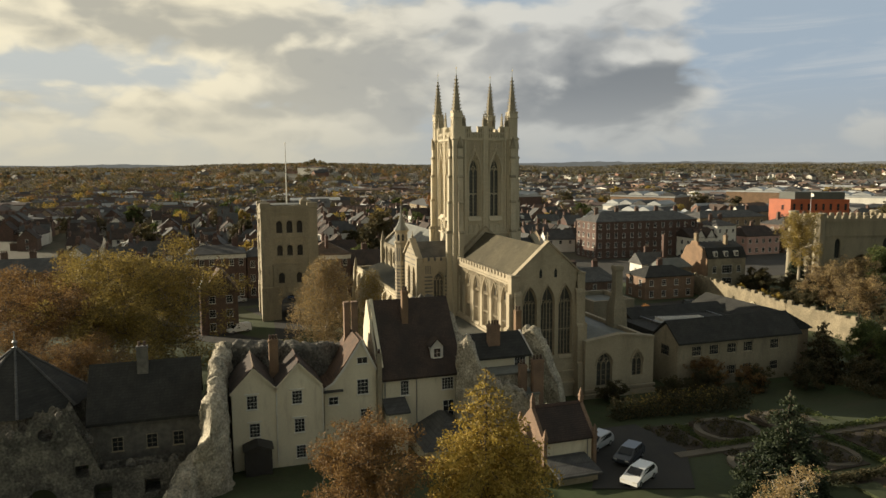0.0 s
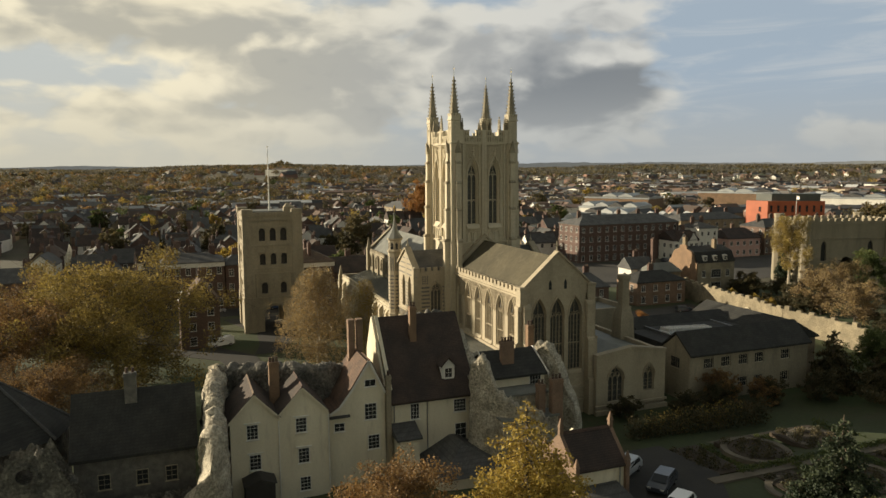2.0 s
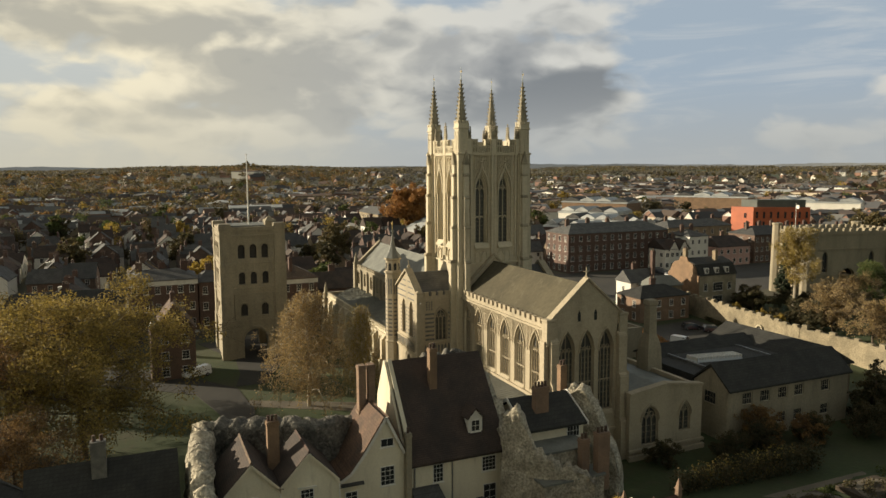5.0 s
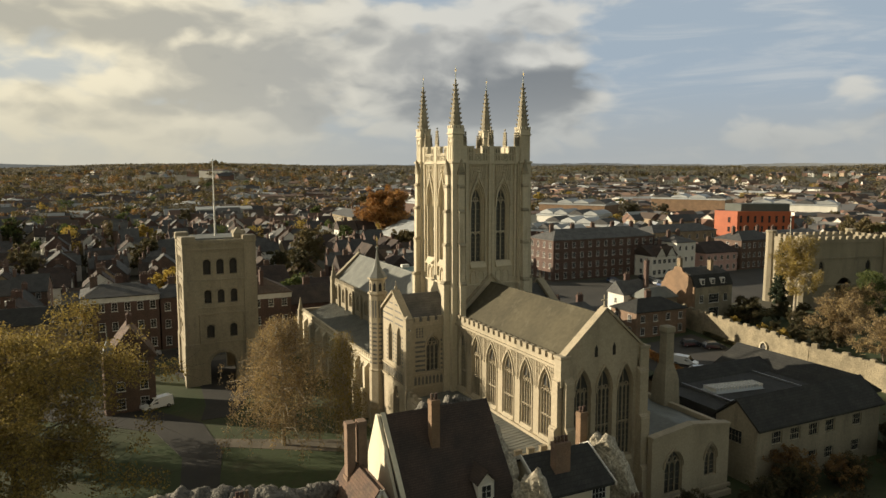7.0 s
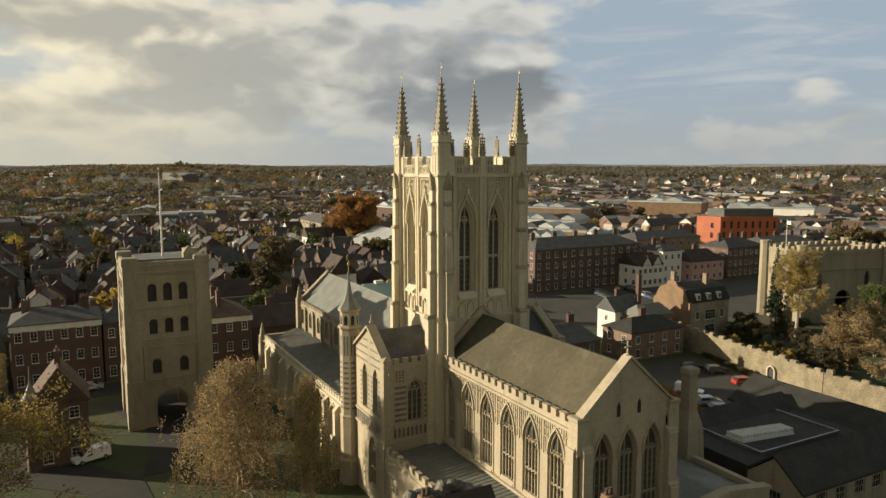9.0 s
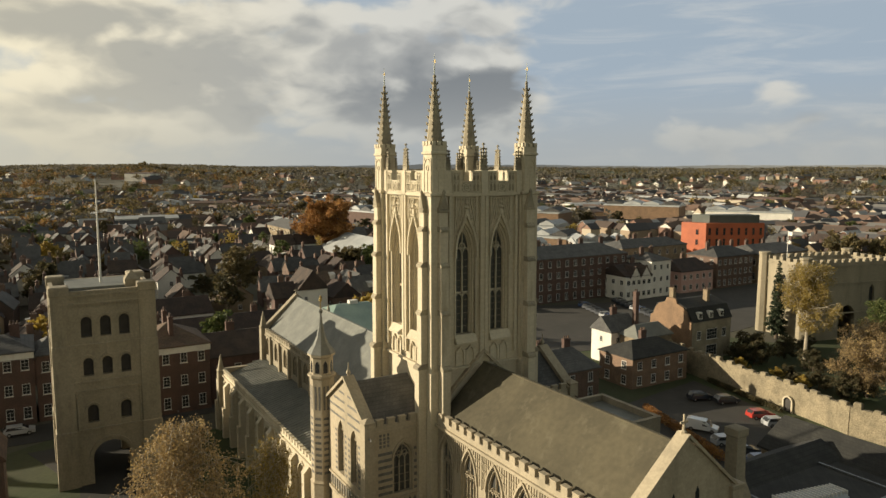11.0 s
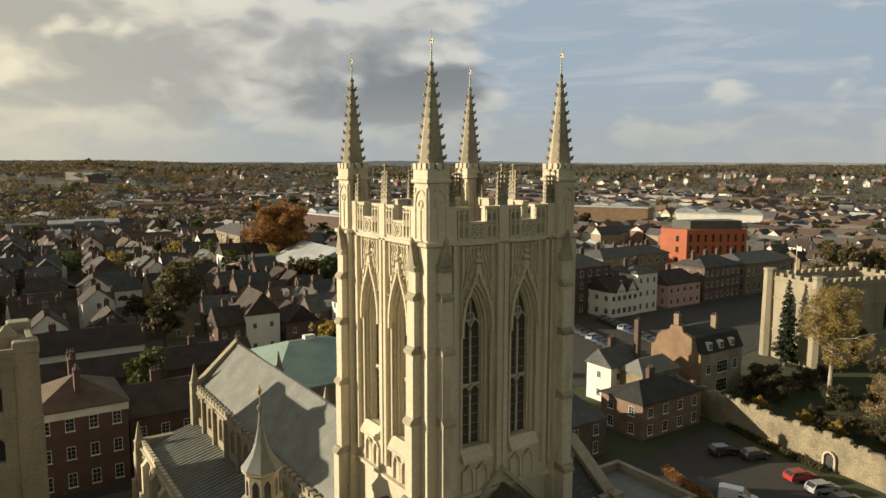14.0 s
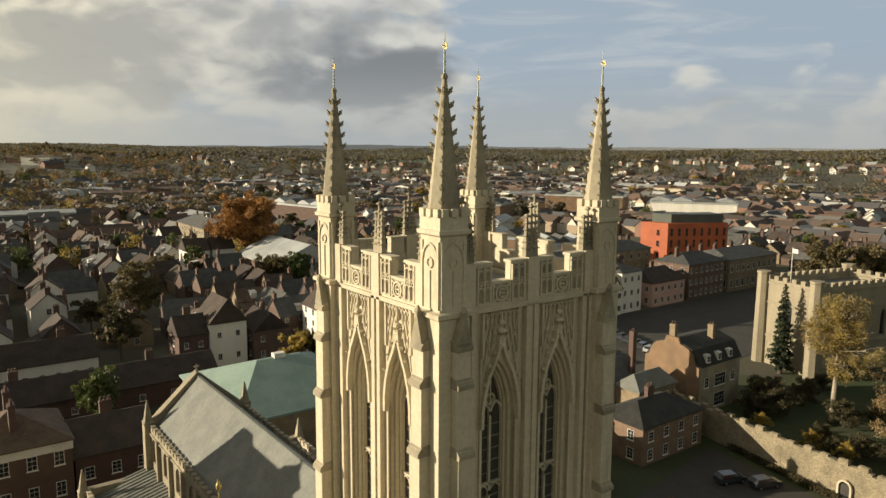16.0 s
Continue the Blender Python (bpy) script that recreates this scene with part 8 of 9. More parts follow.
def great_gate():
    t = thing("great_gate", (-46, 133, G), "great stone gatehouse with a battlemented top", "gatehouse")
    t.matrix_basis = pose(-48.5, 118.5, 0, 0, 0, -14)
    W, D, Z = 25.0, 13.0, 14.4
    for M, L, ops in ((pose(0, 0, 0), D, [(6.5, 2.2, 4.5, 9.5, 12.0, "pointed")]), (pose(D, 0, 0, 0, 0, 90), W, [(12.5, 4.6, G - 0.3, 2.5, 5.0, "pointed"), (5.5, 1.6, 4.0, 8.0, 9.6, "pointed"), (19.5, 1.6, 4.0, 8.0, 9.6, "pointed")]), (pose(0, W, 0, 0, 0, 270), W, []), (pose(D, W, 0, 0, 0, 180), D, [])):
        g = Geo()
        g.M = M
        wall_with(g, L, G - 0.3, Z, 1.2, ops)
        battlement(g, (0, 0.4), (L, 0.4), Z, 1.3, 0.8, max(5, int(L / 2)))
        for z in (3.2, 10.2, Z - 0.1):
            g.box(-0.2, L + 0.2, -0.25, 0.02, z - 0.15, z + 0.15)
        part("wall", g, OLD_STONE, t, "weathered gatehouse wall")
        for c, w, si, sp, ap, k in ops:
            if si > 0:
                part("pane", pane_mesh(w, si, sp, ap), GLASS, t, "", M @ pose(c, 0.5, 0))
    for x in (0, D):
        for y in (0, W):
            b = Geo()
            b.tube(x, y, [(G - 0.3, 1.5), (10, 1.35), (Z + 1.5, 1.3), (Z + 1.7, 1.45), (Z + 2.1, 1.45)], 8, math.pi / 8)
            part("turret", b, OLD_STONE, t, "octagonal corner turret")
    r = Geo()
    r.box(0.8, D - 0.8, 0.8, W - 0.8, Z - 1.2, Z - 0.8)
    part("roof", r, LEAD, t)
    f = Geo()
    f.tube(5, 2, [(Z - 1, 0.1), (22.0, 0.06)], 6)
    p = part("flagpole", f, PAINT, t, "white flagpole")
    q = Geo()
    q.box(5.0, 6.3, 1.98, 2.02, 20.8, 21.7)
    part("flag", q, PAINT, p, "limp pale flag")


great_gate()


def orange_block():
    h = thing("arts_building", (-140, 212, 0), "modern building clad in bright orange panels", "building")
    h.matrix_basis = Matrix()
    b0 = ground_z(-130, 200)
    w = Geo()
    A, B, C, D = (-137.0, 190.8), (-126.8, 193.0), (-116.2, 214.0), (-127.4, 218.0)
    w.loft([[(*p, b0 - 1) for p in (A, B, C, D)], [(*p, 15.1) for p in (A, B, C, D)]])
    part("wall", w, ORANGE, h, "bright orange cladding")
    r = Geo()
    A2, B2, C2, D2 = (-134.6, 194.0), (-127.6, 195.8), (-117.8, 213.0), (-126.0, 216.4)
    r.loft([[(*p, 15.1) for p in (A2, B2, C2, D2)], [(*p, 18.2) for p in (A2, B2, C2, D2)]])
    part("roof", r, GREENGREY, h, "grey-green set-back roof storey")
    ang = math.degrees(math.atan2(C[1] - B[1], C[0] - B[0]))
    for k in range(8):
        for z in (2.0, 6.2, 10.4):
            f = (k + 0.5) / 8
            sash(h, pose(B[0] + (C[0] - B[0]) * f + 0.05, B[1] + (C[1] - B[1]) * f - 0.03, z, 0, 0, ang), 1.1, 2.9, 1, 2, ORANGE)
    for z in (2.0, 6.4, 10.4):
        sash(h, pose(A[0] + 6.6, A[1] + 1.38, z, 0, 0, 12.2), 1.2, 2.2, 1, 2, ORANGE)


orange_block()


def white_roofs():
    """Pale sheet-metal roofs of the shopping centre beyond the hotel."""
    for x, y, a, L, W, z, k in ((-195, 165, 25, 34, 18, 8, 0), (-235, 190, 25, 36, 22, 9, 1), (-178, 138, 20, 26, 14, 7, 2), (-300, 240, 30, 46, 24, 11, 3), (-160, 168, 62, 22, 14, 8, 4), (-330, 150, 10, 45, 20, 12, 5), (-290, 330, 30, 50, 22, 13, 6), (-230, 360, 30, 50, 18, 11, 7)):
        h = thing("shop_hall", pose(x, y, ground_z(x, y), 0, 0, a), "large shop hall with a pale sheet-metal roof", "hall", "shop halls")
        g = Geo()
        hh = z - ground_z(x, y)
        g.box(-L / 2, L / 2, -W / 2, W / 2, -0.5, hh - 2)
        part("wall", g, (WARMBRICK, WHITE, BRICK)[k % 3], h)
        r = Geo()
        r.xbar([(-W / 2 - 0.4, hh - 2), (W / 2 + 0.4, hh - 2), (W / 2, hh - 1.4), (0.2, hh), (-0.2, hh), (-W / 2, hh - 1.4)], -L / 2 - 0.4, L / 2 + 0.4)
        part("roof", r, SHEET, h, "pale ribbed metal roof")
        for q in range(4):
            u = Geo()
            xx = -L / 2 + L * (q + 0.5) / 4
            u.ybar([(xx - L / 9, hh - 0.9), (xx + L / 9, hh - 0.9), (xx + L / 9, hh - 0.2), (xx, hh + 1.5), (xx - L / 9, hh - 0.2)][::-1], -W / 2.6, W / 2.6)
            part("roof_ridge", u, SHEET if (q + k) % 3 else SLATE, h, "cross ridge of sheet metal")


white_roofs()


def copper_hall():
    h = thing("hall", (-70, 20, G), "hall with a pale green copper roof", "hall")
    h.matrix_basis = Matrix()
    w = Geo()
    w.box(-82, -57.5, 8, 30, G - 0.3, 5.6)
    part("wall", w, BUFF, h)
    r = Geo()
    r.loft([[(-82.4, 7.6, 5.5), (-57.1, 7.6, 5.5), (-57.1, 30.4, 5.5), (-82.4, 30.4, 5.5)], [(-82.4, 7.6, 5.8), (-57.1, 7.6, 5.8), (-57.1, 30.4, 5.8), (-82.4, 30.4, 5.8)], [(-70.3, 15.5, 9.9), (-69.7, 15.5, 9.9), (-69.7, 22.5, 9.9), (-70.3, 22.5, 9.9)]])
    part("roof", r, COPPER, h, "pale green copper roof")
    p = Geo()
    p.box(-70.6, -69.4, 18.2, 20.0, 9.6, 10.5)
    part("roof_lantern", p, WHITE, h)
    block_house("house", -61, -54.5, 34, 44, 3.5, BUFF, TILE, "low brick house behind the church", 2, 3, "y", 2.6, 0.0, "e")
    block_house("house", -52, -44, 26, 44, 2.5, OLD_STONE, TILE, "old stone vicarage with a tiled roof", 2, 5, "y", 3.2, 0.0, "e")
    block_house("house", -40, -30, 36, 48, 2.4, BRICK, SLATE, "brick outbuilding near the north porch", 2, 3, "y", 2.8, 0.4, "e")


copper_hall()

# ---- houses of the town, a few kinds copied along the streets ----
_tw = Geo()
_tw.box(-0.56, 0.56, -0.05, 0.02, -0.02, 0.05), _tw.box(-0.56, 0.56, -0.05, 0.02, 1.35, 1.42), _tw.box(-0.54, -0.47, -0.05, 0.02, 0.05, 1.35), _tw.box(0.47, 0.54, -0.05, 0.02, 0.05, 1.35)
_tw.box(-0.02, 0.02, -0.04, 0.01, 0.05, 1.35), _tw.box(-0.47, 0.47, -0.04, 0.01, 0.68, 0.72), _tw.box(-0.47, 0.47, -0.02, 0.005, 0.05, 1.35, 1)
_tw = _tw.mesh("window", [PAINT, GLASS])


def town_window(h, M):
    """One small far window: surround, bars and glass."""
    part("window", _tw, None, h, "", M)


def town_house(kind):
    rnd = random.Random(100 + kind)
    w, d, hh = rnd.uniform(7, 12), rnd.uniform(6, 8.5), rnd.choice((4.6, 5.2, 5.8, 7.6))
    rise = rnd.uniform(2.6, 3.8)
    wm = (BRICK, WHITE, BUFF, BRICK, WHITE, BRICK, BUFF, WHITE, BRICK, BUFF, WHITE, BRICK)[kind % 12]
    rm = (DARKTILE, SLATE, DARKTILE, TILE, DARKTILE, SLATE, DARKTILE, DARKTILE, SLATE, TILE, SLATE, SLATE)[kind % 12]
    names = {BRICK: "red brick", WHITE: "white rendered", BUFF: "buff brick"}
    roofs = {TILE: "clay-tiled", SLATE: "slate", DARKTILE: "dark-tiled"}
    h = thing("town_house", (0, 0, 0), f"{names[wm]} town house with a {roofs[rm]} roof", "house", "town houses")
    g = Geo()
    g.box(-w / 2, w / 2, -d / 2, d / 2, -1.5, hh)
    g.xbar([(-d / 2, hh - 0.02), (d / 2, hh - 0.02), (0, hh + rise - 0.1)], -w / 2 + 0.01, w / 2 - 0.01)
    if kind % 3 == 0:
        g.box(-w / 2 + 0.5, w / 2 - 3.5, -d / 2 - 3.4, -d / 2, -1.5, 3.0)
    part("wall", g, wm, h)
    r = Geo()
    e = 0.3
    s = rise / (d / 2)
    r.xbar([(-d / 2 - e, hh - e * s), (0, hh + rise), (d / 2 + e, hh - e * s), (d / 2 + e, hh - e * s + 0.22), (0, hh + rise + 0.22), (-d / 2 - e, hh - e * s + 0.22)], -w / 2 - 0.2, w / 2 + 0.2)
    if kind % 3 == 0:
        r.loft([[(-w / 2 + 0.2, -d / 2 - 3.7, 2.9), (w / 2 - 3.2, -d / 2 - 3.7, 2.9), (w / 2 - 3.2, -d / 2, 4.3), (-w / 2 + 0.2, -d / 2, 4.3)], [(-w / 2 + 0.2, -d / 2 - 3.7, 3.1), (w / 2 - 3.2, -d / 2 - 3.7, 3.1), (w / 2 - 3.2, -d / 2, 4.5), (-w / 2 + 0.2, -d / 2, 4.5)]])
    part("roof", r, rm, h)
    for x in ((-w / 2 + 0.4,), (w / 2 - 0.4, -w / 2 + 0.4))[kind % 2]:
        c = Geo()
        zz = hh + rise
        c.box(x - 0.35, x + 0.35, -0.6, 0.6, hh, zz + 1.3), c.box(x - 0.42, x + 0.42, -0.67, 0.67, zz + 1.3, zz + 1.5)
        for q in (-0.35, 0.0, 0.35):
            c.tube(x, q, [(zz + 1.5, 0.13), (zz + 1.95, 0.1)], 6)
        part("chimney", c, BRICK, h)
    fl = 3 if hh > 7 else 2
    n = 2 if w < 9.5 else 3
    for k in range(n):
        u = -w / 2 + w * (k + 0.5) / n
        for f in range(1, fl):
            town_window(h, pose(u, -d / 2, hh * f / fl + 0.7))
    for f in range(fl):
        town_window(h, face(w / 2, 0, hh * f / fl + 0.9, "e"))
    if kind % 4 == 1:
        q = Geo()
        q.box(-0.8, 0.8, -d / 2 + 0.4, -0.6, hh + 0.5, hh + 2.0), q.xbar([(-d / 2 + 0.2, hh + 2.0), (-0.4, hh + 2.0), (-0.4, hh + 2.5)], -0.9, 0.9)
        part("dormer", q, PAINT, h)
    return h, w, d


keep_out = [(-64, 40, -130, 52), (-57, 80, 50, 160), (-112, -50, 58, 212), (-84, -56, -90, 34), (-118, -98, 80, 130), (-142, -104, 186, 240), (-132, -114, 124, 174), (-126, -93, -26, 40), (-218, -180, 64, 94), (-302, -260, 68, 88), (-230, -217, 48, 69)]
shop = [(-210, 165, 28), (-250, 200, 32), (-190, 130, 20), (-300, 240, 36), (-160, 165, 15), (-330, 150, 32), (-290, 330, 38), (-230, 360, 34), (-190, 225, 34), (-222, 72, 8), (-165, 18, 13)]


def free(x, y, m=5.0):
    return not any(a - m < x < b + m and c - m < y < d + m for a, b, c, d in keep_out) and all(math.hypot(x - a, y - b) > r + m for a, b, r in shop)


def in_view(x, y):
    a = math.degrees(math.atan2(y + 45, -(x - 115)))     # from the start of the flight
    b = math.degrees(math.atan2(y + 23, -(x - 28)))      # from its end
    return -18 < a and b < 82 and b > -22


rnd = random.Random(7)
kinds = [town_house(k) for k in range(12)]
spots = []
for row in range(-18, 46):
    y0 = row * 12.0
    x = -66.0
    while x > -620:
        w = rnd.uniform(8.5, 11.5)
        x -= w / 2
        bend = 14 * math.sin(x * 0.012 + row // 2 * 0.9)
        yy = y0 + bend + (1.0 if row % 2 else -1.0) + rnd.uniform(-1.0, 1.0)
        if rnd.random() < 0.9:
            spots.append((x, yy, rnd.uniform(-7, 7) + (0 if rnd.random() < 0.5 else 90)))
        x -= w / 2
for k in range(260):     # the quarter north of the square
    spots.append((rnd.uniform(-64, 40), rnd.uniform(175, 420), rnd.choice((10, 100, 20, 110)) + rnd.uniform(-5, 5)))
spots = [s for s in spots if free(s[0], s[1]) and in_view(s[0], s[1])]
spots.sort(key=lambda s: math.hypot(s[0] - 30, s[1] + 23))
taken, chosen = [], []
for x, y, a in spots:
    if all(abs(x - p) > 7.0 or abs(y - q) > 7.0 for p, q in taken):
        taken.append((x, y)), chosen.append((x, y, a))
near, far_spots = chosen[:330], chosen[330:]
for i, (x, y, a) in enumerate(near):
    ob, w, d = kinds[i % 12] if i < 12 else kinds[rnd.randrange(12)]
    m = pose(x, y, ground_z(x, y) - 0.2, 0, 0, a + (180 if rnd.random() < 0.3 else 0))
    if i < 12:
        ob.matrix_basis = m
    else:
        copy_thing(ob, m)


def island_mat(name, cols):
    m = mat(name, cols[0], cols[1], 0.2, 2.0, 0.85, 0.1)
    n, l = m.node_tree.nodes, m.node_tree.links
    geo, ramp = n.new("ShaderNodeNewGeometry"), n.new("ShaderNodeValToRGB")
    ramp.color_ramp.interpolation = "CONSTANT"
    el = ramp.color_ramp.elements
    el[0].color = (*cols[0], 1)
    el[1].position, el[1].color = 1 / len(cols), (*cols[1], 1)
    for k, c in enumerate(cols[2:], 2):
        el.new(k / len(cols)).color = (*c, 1)
    l.new(geo.outputs["Random Per Island"], ramp.inputs[0])
    l.new(ramp.outputs[0], n["Principled BSDF"].inputs["Base Color"])
    return m


FAR_WALL = island_mat("far_walls", [(0.22, 0.12, 0.085), (0.62, 0.59, 0.52), (0.24, 0.15, 0.11), (0.42, 0.36, 0.27), (0.18, 0.105, 0.08), (0.55, 0.52, 0.45), (0.20, 0.115, 0.085), (0.30, 0.23, 0.16), (0.66, 0.64, 0.58)])
FAR_ROOF = island_mat("far_roofs", [(0.13, 0.082, 0.06), (0.075, 0.075, 0.08), (0.095, 0.068, 0.055), (0.13, 0.085, 0.065), (0.14, 0.137, 0.13), (0.07, 0.066, 0.066), (0.06, 0.06, 0.063), (0.085, 0.062, 0.05), (0.34, 0.35, 0.35)])
fw, fr = Geo(), Geo()
for k in range(650):
    r, b = rnd.uniform(380, 1500) ** 1.0, math.radians(rnd.uniform(-24, 78))
    far_spots.append((20 - r * math.cos(b), r * math.sin(b), rnd.uniform(0, 180)))
for x, y, a in far_spots:
    if not (free(x, y) and in_view(x, y)):
        continue
    big = rnd.random() < 0.06
    w, d, hh, rise = (rnd.uniform(20, 40), rnd.uniform(12, 20), rnd.uniform(5, 9), 1.2) if big else (rnd.uniform(7, 16), rnd.uniform(6, 9), rnd.uniform(4.5, 6.5), rnd.uniform(2.4, 3.6))
    fw.M = fr.M = pose(x, y, ground_z(x, y) - 0.3, 0, 0, a)
    fw.box(-w / 2, w / 2, -d / 2, d / 2, -2, hh)
    fw.xbar([(-d / 2, hh), (d / 2, hh), (0, hh + rise - 0.1)], -w / 2, w / 2)
    fr.xbar([(-d / 2 - 0.4, hh - 0.2), (0, hh + rise), (d / 2 + 0.4, hh - 0.2), (d / 2 + 0.4, hh + 0.1), (0, hh + rise + 0.3), (-d / 2 - 0.4, hh + 0.1)], -w / 2 - 0.3, w / 2 + 0.3)
fw.M = fr.M = None
far = tagged(part("distant_houses", fw, FAR_WALL), "scattered houses of the far town", "houses", kind="stuff")
tagged(part("roofs", fr, FAR_ROOF, far), kind="stuff")

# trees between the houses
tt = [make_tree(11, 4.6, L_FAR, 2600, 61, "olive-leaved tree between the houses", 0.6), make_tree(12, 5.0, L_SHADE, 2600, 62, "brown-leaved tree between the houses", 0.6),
      make_tree(10, 4.2, L_GREEN, 2400, 63, "green-leaved tree between the houses", 0.6), make_tree(11, 4.6, L_GOLD, 2400, 64, "golden-leaved tree between the houses", 0.6)]
first = [True] * 4
n = 0
while n < 95:
    r, b = rnd.uniform(70, 520), math.radians(rnd.uniform(-24, 80))
    x, y = 0 - r * math.cos(b), r * math.sin(b)
    if free(x, y, 0) and in_view(x, y) and all(abs(x - p) > 5.0 or abs(y - q) > 5.0 for p, q in taken):
        k = rnd.choice((0, 0, 1, 1, 1, 2, 2, 3) if n < 8 or r > 250 else (0, 1, 1, 2))
        plant(tt[k], x, y, rnd.uniform(0.55, 1.15), rnd.uniform(0, 360), None, first[k])
        first[k] = False
        n += 1
town_leaves = {0: [], 1: [], 2: [], 3: []}
n = 0
while n < 260:     # the rest of the garden trees, most of them in the leafier quarter to the south-west
    r, b = rnd.uniform(240, 680), math.radians(rnd.uniform(-22, 10) if n % 5 < 3 else rnd.uniform(10, 80))
    x, y = 0 - r * math.cos(b), r * math.sin(b)
    if free(x, y, 0) and in_view(x, y) and all(abs(x - p) > 5.0 or abs(y - q) > 5.0 for p, q in taken):
        k, s = rnd.choice((0, 0, 0, 1, 3, 2)), rnd.uniform(0.7, 1.4)
        z = ground_z(x, y)
        bl = [(x + rnd.uniform(-2.2, 2.2) * s, y + rnd.uniform(-2.2, 2.2) * s, z + rnd.uniform(2.2, 8.0) * s, rnd.uniform(1.2, 2.4) * s, rnd.uniform(1.2, 2.0) * s) for _ in range(9)]
        bl.append((x, y, z + 1.2, 0.3, 1.6))
        town_leaves[k].append(leaf_cloud(bl, 700, 0.6, 300 + n))
        n += 1
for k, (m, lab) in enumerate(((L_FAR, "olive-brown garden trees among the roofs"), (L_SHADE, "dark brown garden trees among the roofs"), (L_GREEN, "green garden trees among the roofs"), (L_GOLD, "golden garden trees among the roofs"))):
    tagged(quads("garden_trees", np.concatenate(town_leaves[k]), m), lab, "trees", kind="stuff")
big = make_tree(27.0, 11.0, L_ORANGE, 24000, 65, "great round orange autumn tree among the roofs", 0.6, 0.3, limbs=26)
plant(big, -222.0, 72.5, 1.0, 0, None, True)
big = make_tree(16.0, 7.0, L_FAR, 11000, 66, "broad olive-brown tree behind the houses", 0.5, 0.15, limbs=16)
plant(big, -160.0, 20.0, 1.0, 0, None, True)
plant(big, -176.0, 62.0, 0.75, 90)
plant(big, -60.0, 176.0, 1.3, 50)
plant(big, -54.0, 186.0, 1.1, 150)


def woods():
    rng = np.random.default_rng(5)
    out = {0: [], 1: [], 2: []}
    r_ = random.Random(9)
    for k in range(8200):
        u = r_.random()
        r = 420 + 4000 * u ** 2.2
        b = math.radians(r_.uniform(-28, 84))
        if k >= 6500:
            r, b = r_.uniform(430, 1500), math.radians(r_.uniform(-26, 16))
        x, y = 20 - r * math.cos(b), r * math.sin(b)
        dens = noise.noise((x * 0.004, y * 0.004, 4.0))
        if r < 1500 and dens < -0.22 or not free(x, y, 0):
            continue
        s = r_.uniform(0.7, 1.25) * (1 + r / 6000)
        kind = r_.choice((0, 0, 0, 0, 0, 2, 2, 2, 1, 1) if b < 0.3 else (0, 0, 2, 2, 2, 2)) if r < 1500 else r_.choice((0, 2, 2))
        z = ground_z(x, y)
        far_off = r > 1800
        sp, n = (16, 6) if far_off else (3, 4)
        bl = [(x + r_.uniform(-sp, sp) * s, y + r_.uniform(-sp, sp) * s, z + (3.0 if far_off else 4.5 + r_.uniform(-1.5, 2.5)) * s, (8.0 if far_off else 3.0) * s, (3.2 if far_off else 2.6) * s) for _ in range(n)]
        out[kind].append(leaf_cloud(bl, 80 if r < 1300 else 60, (1.2 if r < 1300 else 2.8) * s, k))
    for k in range(26):     # a clump of tall trees on the south-western rise
        b, r = math.radians(r_.gauss(8.0, 0.75)), r_.uniform(1440, 1560)
        x, y = 80 - r * math.cos(b), r * math.sin(b) - 40
        z, t = ground_z(x, y), 44 - 7 * abs(math.degrees(b) - 8.0)
        bl = [(x + r_.uniform(-4, 4), y + r_.uniform(-4, 4), z + (t - z) * f, 4.5, 3.5) for f in (0.3, 0.55, 0.8, 1.0)]
        out[0].append(leaf_cloud(bl, 160, 2.2, 9000 + k))
    for kind, (m, lab) in enumerate(((L_FAR, "far belts of olive autumn woodland"), (L_RUST, "far russet woodland"), (L_FARHAZE, "far woodland with haze in its grey-brown leaf colour"))):
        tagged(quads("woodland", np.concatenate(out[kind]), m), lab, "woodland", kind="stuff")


woods()


def far_ridges():
    """Low wooded ridges closing the horizon, so far off that they stay where they are."""
    m = mat("haze_glow_ridge", (0.20, 0.20, 0.185), (0.16, 0.16, 0.15), 0.002, 0.02, 0.95, 0.0)
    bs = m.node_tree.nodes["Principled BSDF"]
    # a faint glow, not a lamp: it lifts the ridges as haze would
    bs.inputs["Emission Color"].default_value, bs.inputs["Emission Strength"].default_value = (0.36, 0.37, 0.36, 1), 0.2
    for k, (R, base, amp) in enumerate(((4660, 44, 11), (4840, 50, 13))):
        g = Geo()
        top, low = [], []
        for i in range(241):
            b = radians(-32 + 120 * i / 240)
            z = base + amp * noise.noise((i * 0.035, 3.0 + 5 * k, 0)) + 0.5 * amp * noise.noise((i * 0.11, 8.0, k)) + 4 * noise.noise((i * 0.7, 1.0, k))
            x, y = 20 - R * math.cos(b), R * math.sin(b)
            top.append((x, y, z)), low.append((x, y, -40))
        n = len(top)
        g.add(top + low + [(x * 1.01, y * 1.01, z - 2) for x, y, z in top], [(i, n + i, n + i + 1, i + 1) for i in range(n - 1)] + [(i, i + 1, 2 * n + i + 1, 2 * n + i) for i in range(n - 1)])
        tagged(part("backdrop", g, m), "wooded horizon ridge, its haze a faint glow", "backdrop", kind="structure")


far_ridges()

# ---- cars ----
_cars = {}


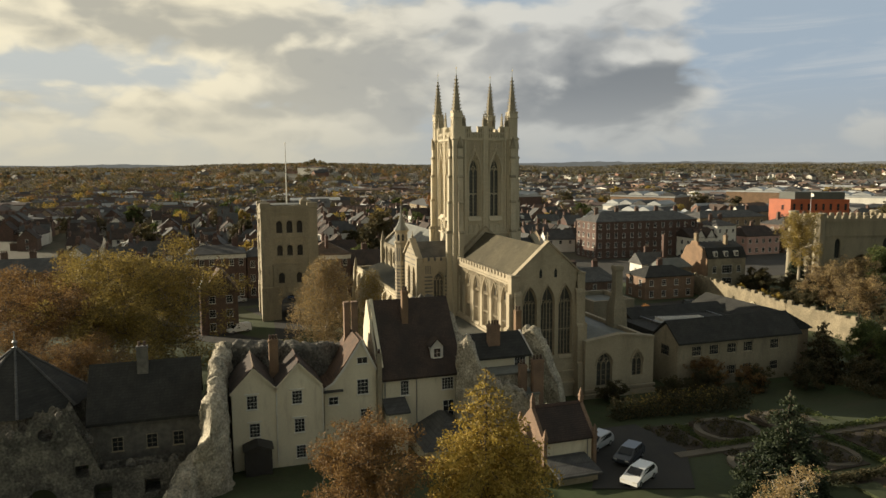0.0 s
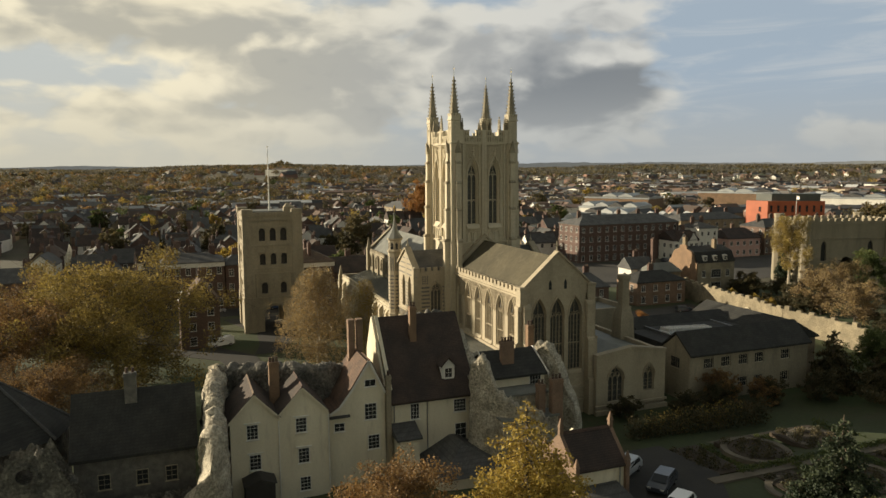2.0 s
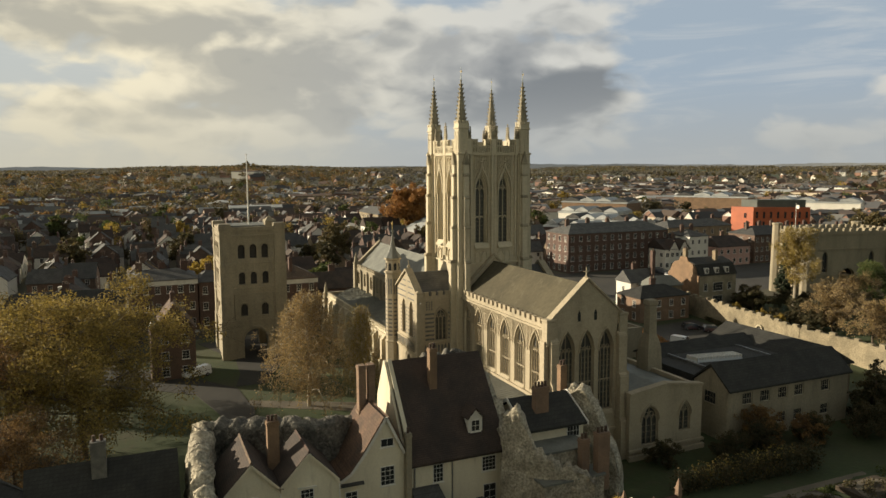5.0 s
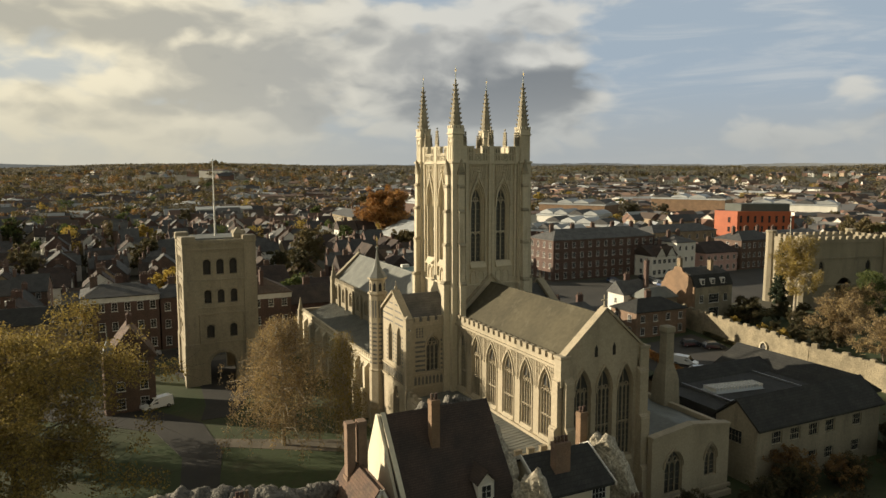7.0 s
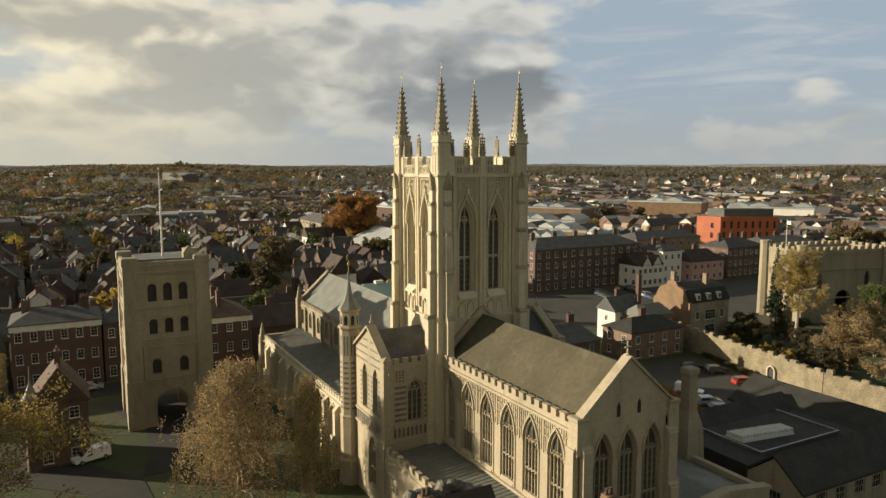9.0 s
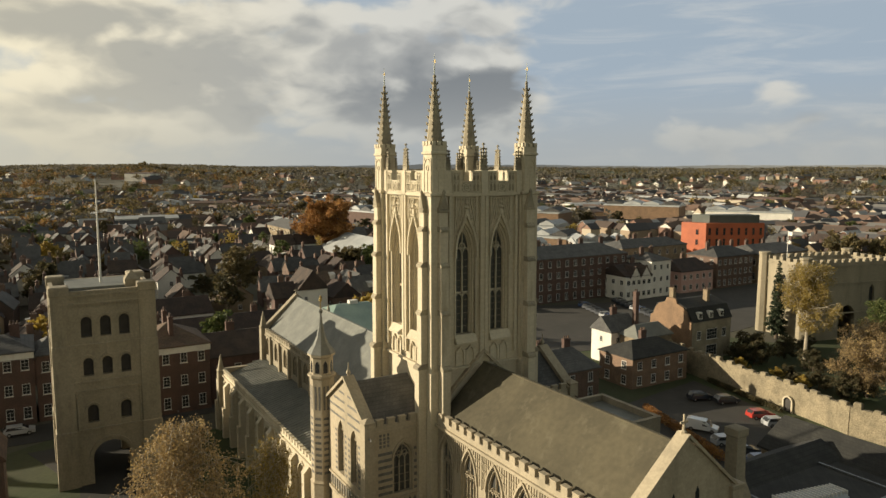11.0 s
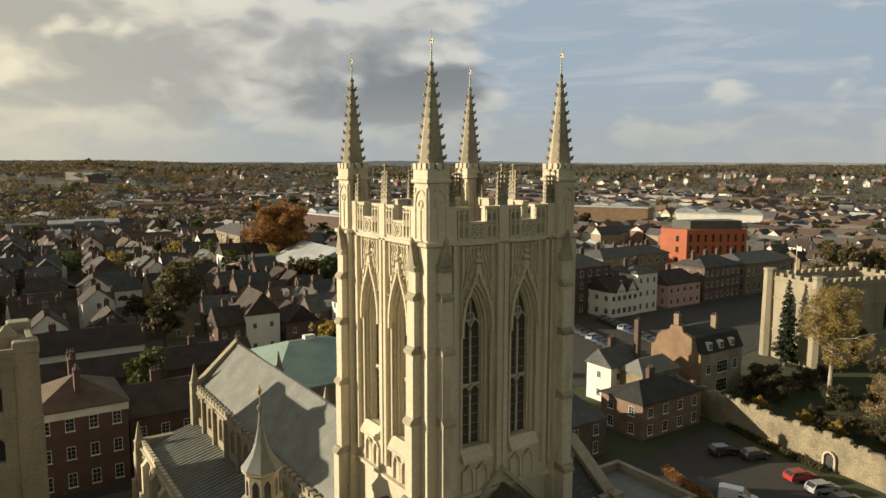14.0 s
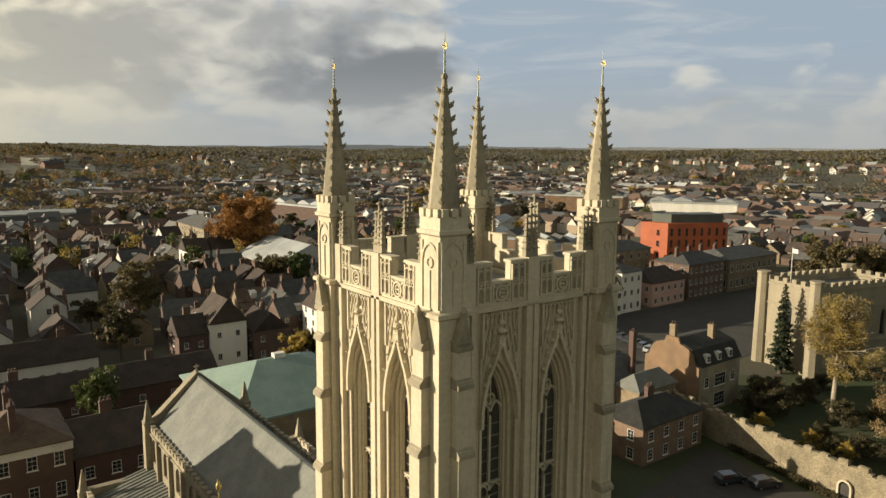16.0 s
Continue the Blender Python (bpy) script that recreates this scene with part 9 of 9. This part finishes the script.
def car(x, y, rz, paint, label, van=False, z=None):
    key = (paint.name, van)
    m = pose(x, y, ground_z(x, y) + 0.06 if z is None else z, 0, 0, rz)
    if key in _cars:
        c = copy_thing(_cars[key], m)
        c["label"] = label
        return c
    c = thing("van" if van else "car", m, label, "van" if van else "car", "parked cars")
    L, W = (4.6, 1.8) if van else (4.2, 1.75)
    prof = [(-L / 2, 0.35), (L / 2, 0.35), (L / 2, 0.75), (L / 2 - 0.9, 0.98), (L / 2 - 1.7, 1.45 if not van else 1.75), (-L / 2 + 0.5, 1.48 if not van else 1.85), (-L / 2 + 0.05, 0.95 if not van else 1.75)]
    g = Geo()
    mid = [(a, b) for a, b in prof]
    g.loft([[(a, -W / 2 + (0.0 if b < 1.0 else 0.16), b) for a, b in mid], [(a, W / 2 - (0.0 if b < 1.0 else 0.16), b) for a, b in mid]])
    part("body", g, paint, c)
    for s in (-1, 1):
        w = Geo()
        yy = s * (W / 2 - 0.06)
        hi = 1.38 if not van else 1.62
        w.loft([[(L / 2 - 1.15, yy, 0.98), (L / 2 - 1.8, yy - s * 0.1, hi), (0.1 if van else -L / 2 + 0.6, yy - s * 0.1, hi), (0.1 if van else -L / 2 + 0.35, yy, 0.98)], [(L / 2 - 1.15, yy + s * 0.03, 0.98), (L / 2 - 1.8, yy - s * 0.06, hi), (0.1 if van else -L / 2 + 0.6, yy - s * 0.06, hi), (0.1 if van else -L / 2 + 0.35, yy + s * 0.03, 0.98)]])
        part("side_window", w, GLASS, c)
        for xx in (-L / 2 + 0.8, L / 2 - 0.8):
            t = Geo()
            t.M = Matrix.Translation((xx, s * (W / 2 - 0.08), 0.31)) @ pose(0, 0, 0, 90, 0, 0)
            t.tube(0, 0, [(-0.1, 0.28), (-0.09, 0.31), (0.09, 0.31), (0.1, 0.28)], 14)
            wh = part("wheel", t, TYRE, c)
            t2 = Geo()
            t2.M = Matrix.Translation((xx, s * (W / 2 - 0.08), 0.31)) @ pose(0, 0, 0, 90, 0, 0)
            t2.tube(0, 0, [(-0.105, 0.18), (0.105, 0.18)], 10)
            part("rim", t2, METAL, wh)
        hl = Geo()
        hl.box(L / 2 - 0.06, L / 2 + 0.02, s * 0.6 - 0.18, s * 0.6 + 0.18, 0.62, 0.74)
        part("headlight", hl, PAINT, c)
    for a, b in (((L / 2 - 0.88, 1.0), (L / 2 - 1.66, 1.42 if not van else 1.7)), ((-L / 2 + 0.48, 1.44 if not van else 1.7), (-L / 2 + 0.06, 1.0))):
        w = Geo()
        w.loft([[(a[0], -W / 2 + 0.2, a[1]), (a[0], W / 2 - 0.2, a[1]), (b[0], W / 2 - 0.26, b[1]), (b[0], -W / 2 + 0.26, b[1])], [(a[0] + math.copysign(0.03, a[0]), -W / 2 + 0.2, a[1] + 0.03), (a[0] + math.copysign(0.03, a[0]), W / 2 - 0.2, a[1] + 0.03), (b[0] + math.copysign(0.03, a[0]), W / 2 - 0.26, b[1] + 0.03), (b[0] + math.copysign(0.03, a[0]), -W / 2 + 0.26, b[1] + 0.03)]])
        part("windscreen", w, GLASS, c)
    _cars[key] = c
    return c


car(-27.5, -40.0, -70, CAR_WHITE, "white van parked beside the gate tower", True)
car(63.0, -7.0, -60, CAR_WHITE, "white hatchback parked by the lodge", z=0.32)
car(58.5, -5.2, -55, CAR_DARK, "dark estate car parked by the lodge", z=0.32)
car(54.6, -6.6, -60, CAR_GREY, "silver car parked by the lodge", z=0.32)
car(-10.0, 50.5, 30, CAR_WHITE, "white van in the car park", True)
car(-9.0, 63.0, 70, CAR_RED, "red car in the car park")
for k, (x, y, p) in enumerate(((-5.5, 62.0, CAR_GREY), (-2.0, 61.0, CAR_DARK), (1.5, 60.2, CAR_DARK), (-20.0, 62.0, CAR_DARK), (-16.5, 64.5, CAR_DARK), (-4.5, 49.0, CAR_GREY), (-1.0, 48.0, CAR_DARK), (2.6, 47.3, CAR_BLUE))):
    car(x, y, 70, p, {CAR_GREY: "silver car in the car park", CAR_DARK: "dark car in the car park", CAR_BLUE: "blue car in the car park"}[p])
for k in range(22):
    x, y = -66 - (k % 11) * 2.7, 92 + (k // 11) * 13 + (k % 11) * 0.9
    p = (CAR_DARK, CAR_GREY, CAR_BLUE, CAR_DARK, CAR_DARK, CAR_DARK)[(k * 5) % 6]
    car(x, y, 100, p, "car parked in rows on the square")
for k in range(7):
    car(-59.5 - (k % 2) * 1.2, -60 + k * 7.0, 90, (CAR_GREY, CAR_DARK, CAR_BLUE)[k % 3], "car parked along the street")
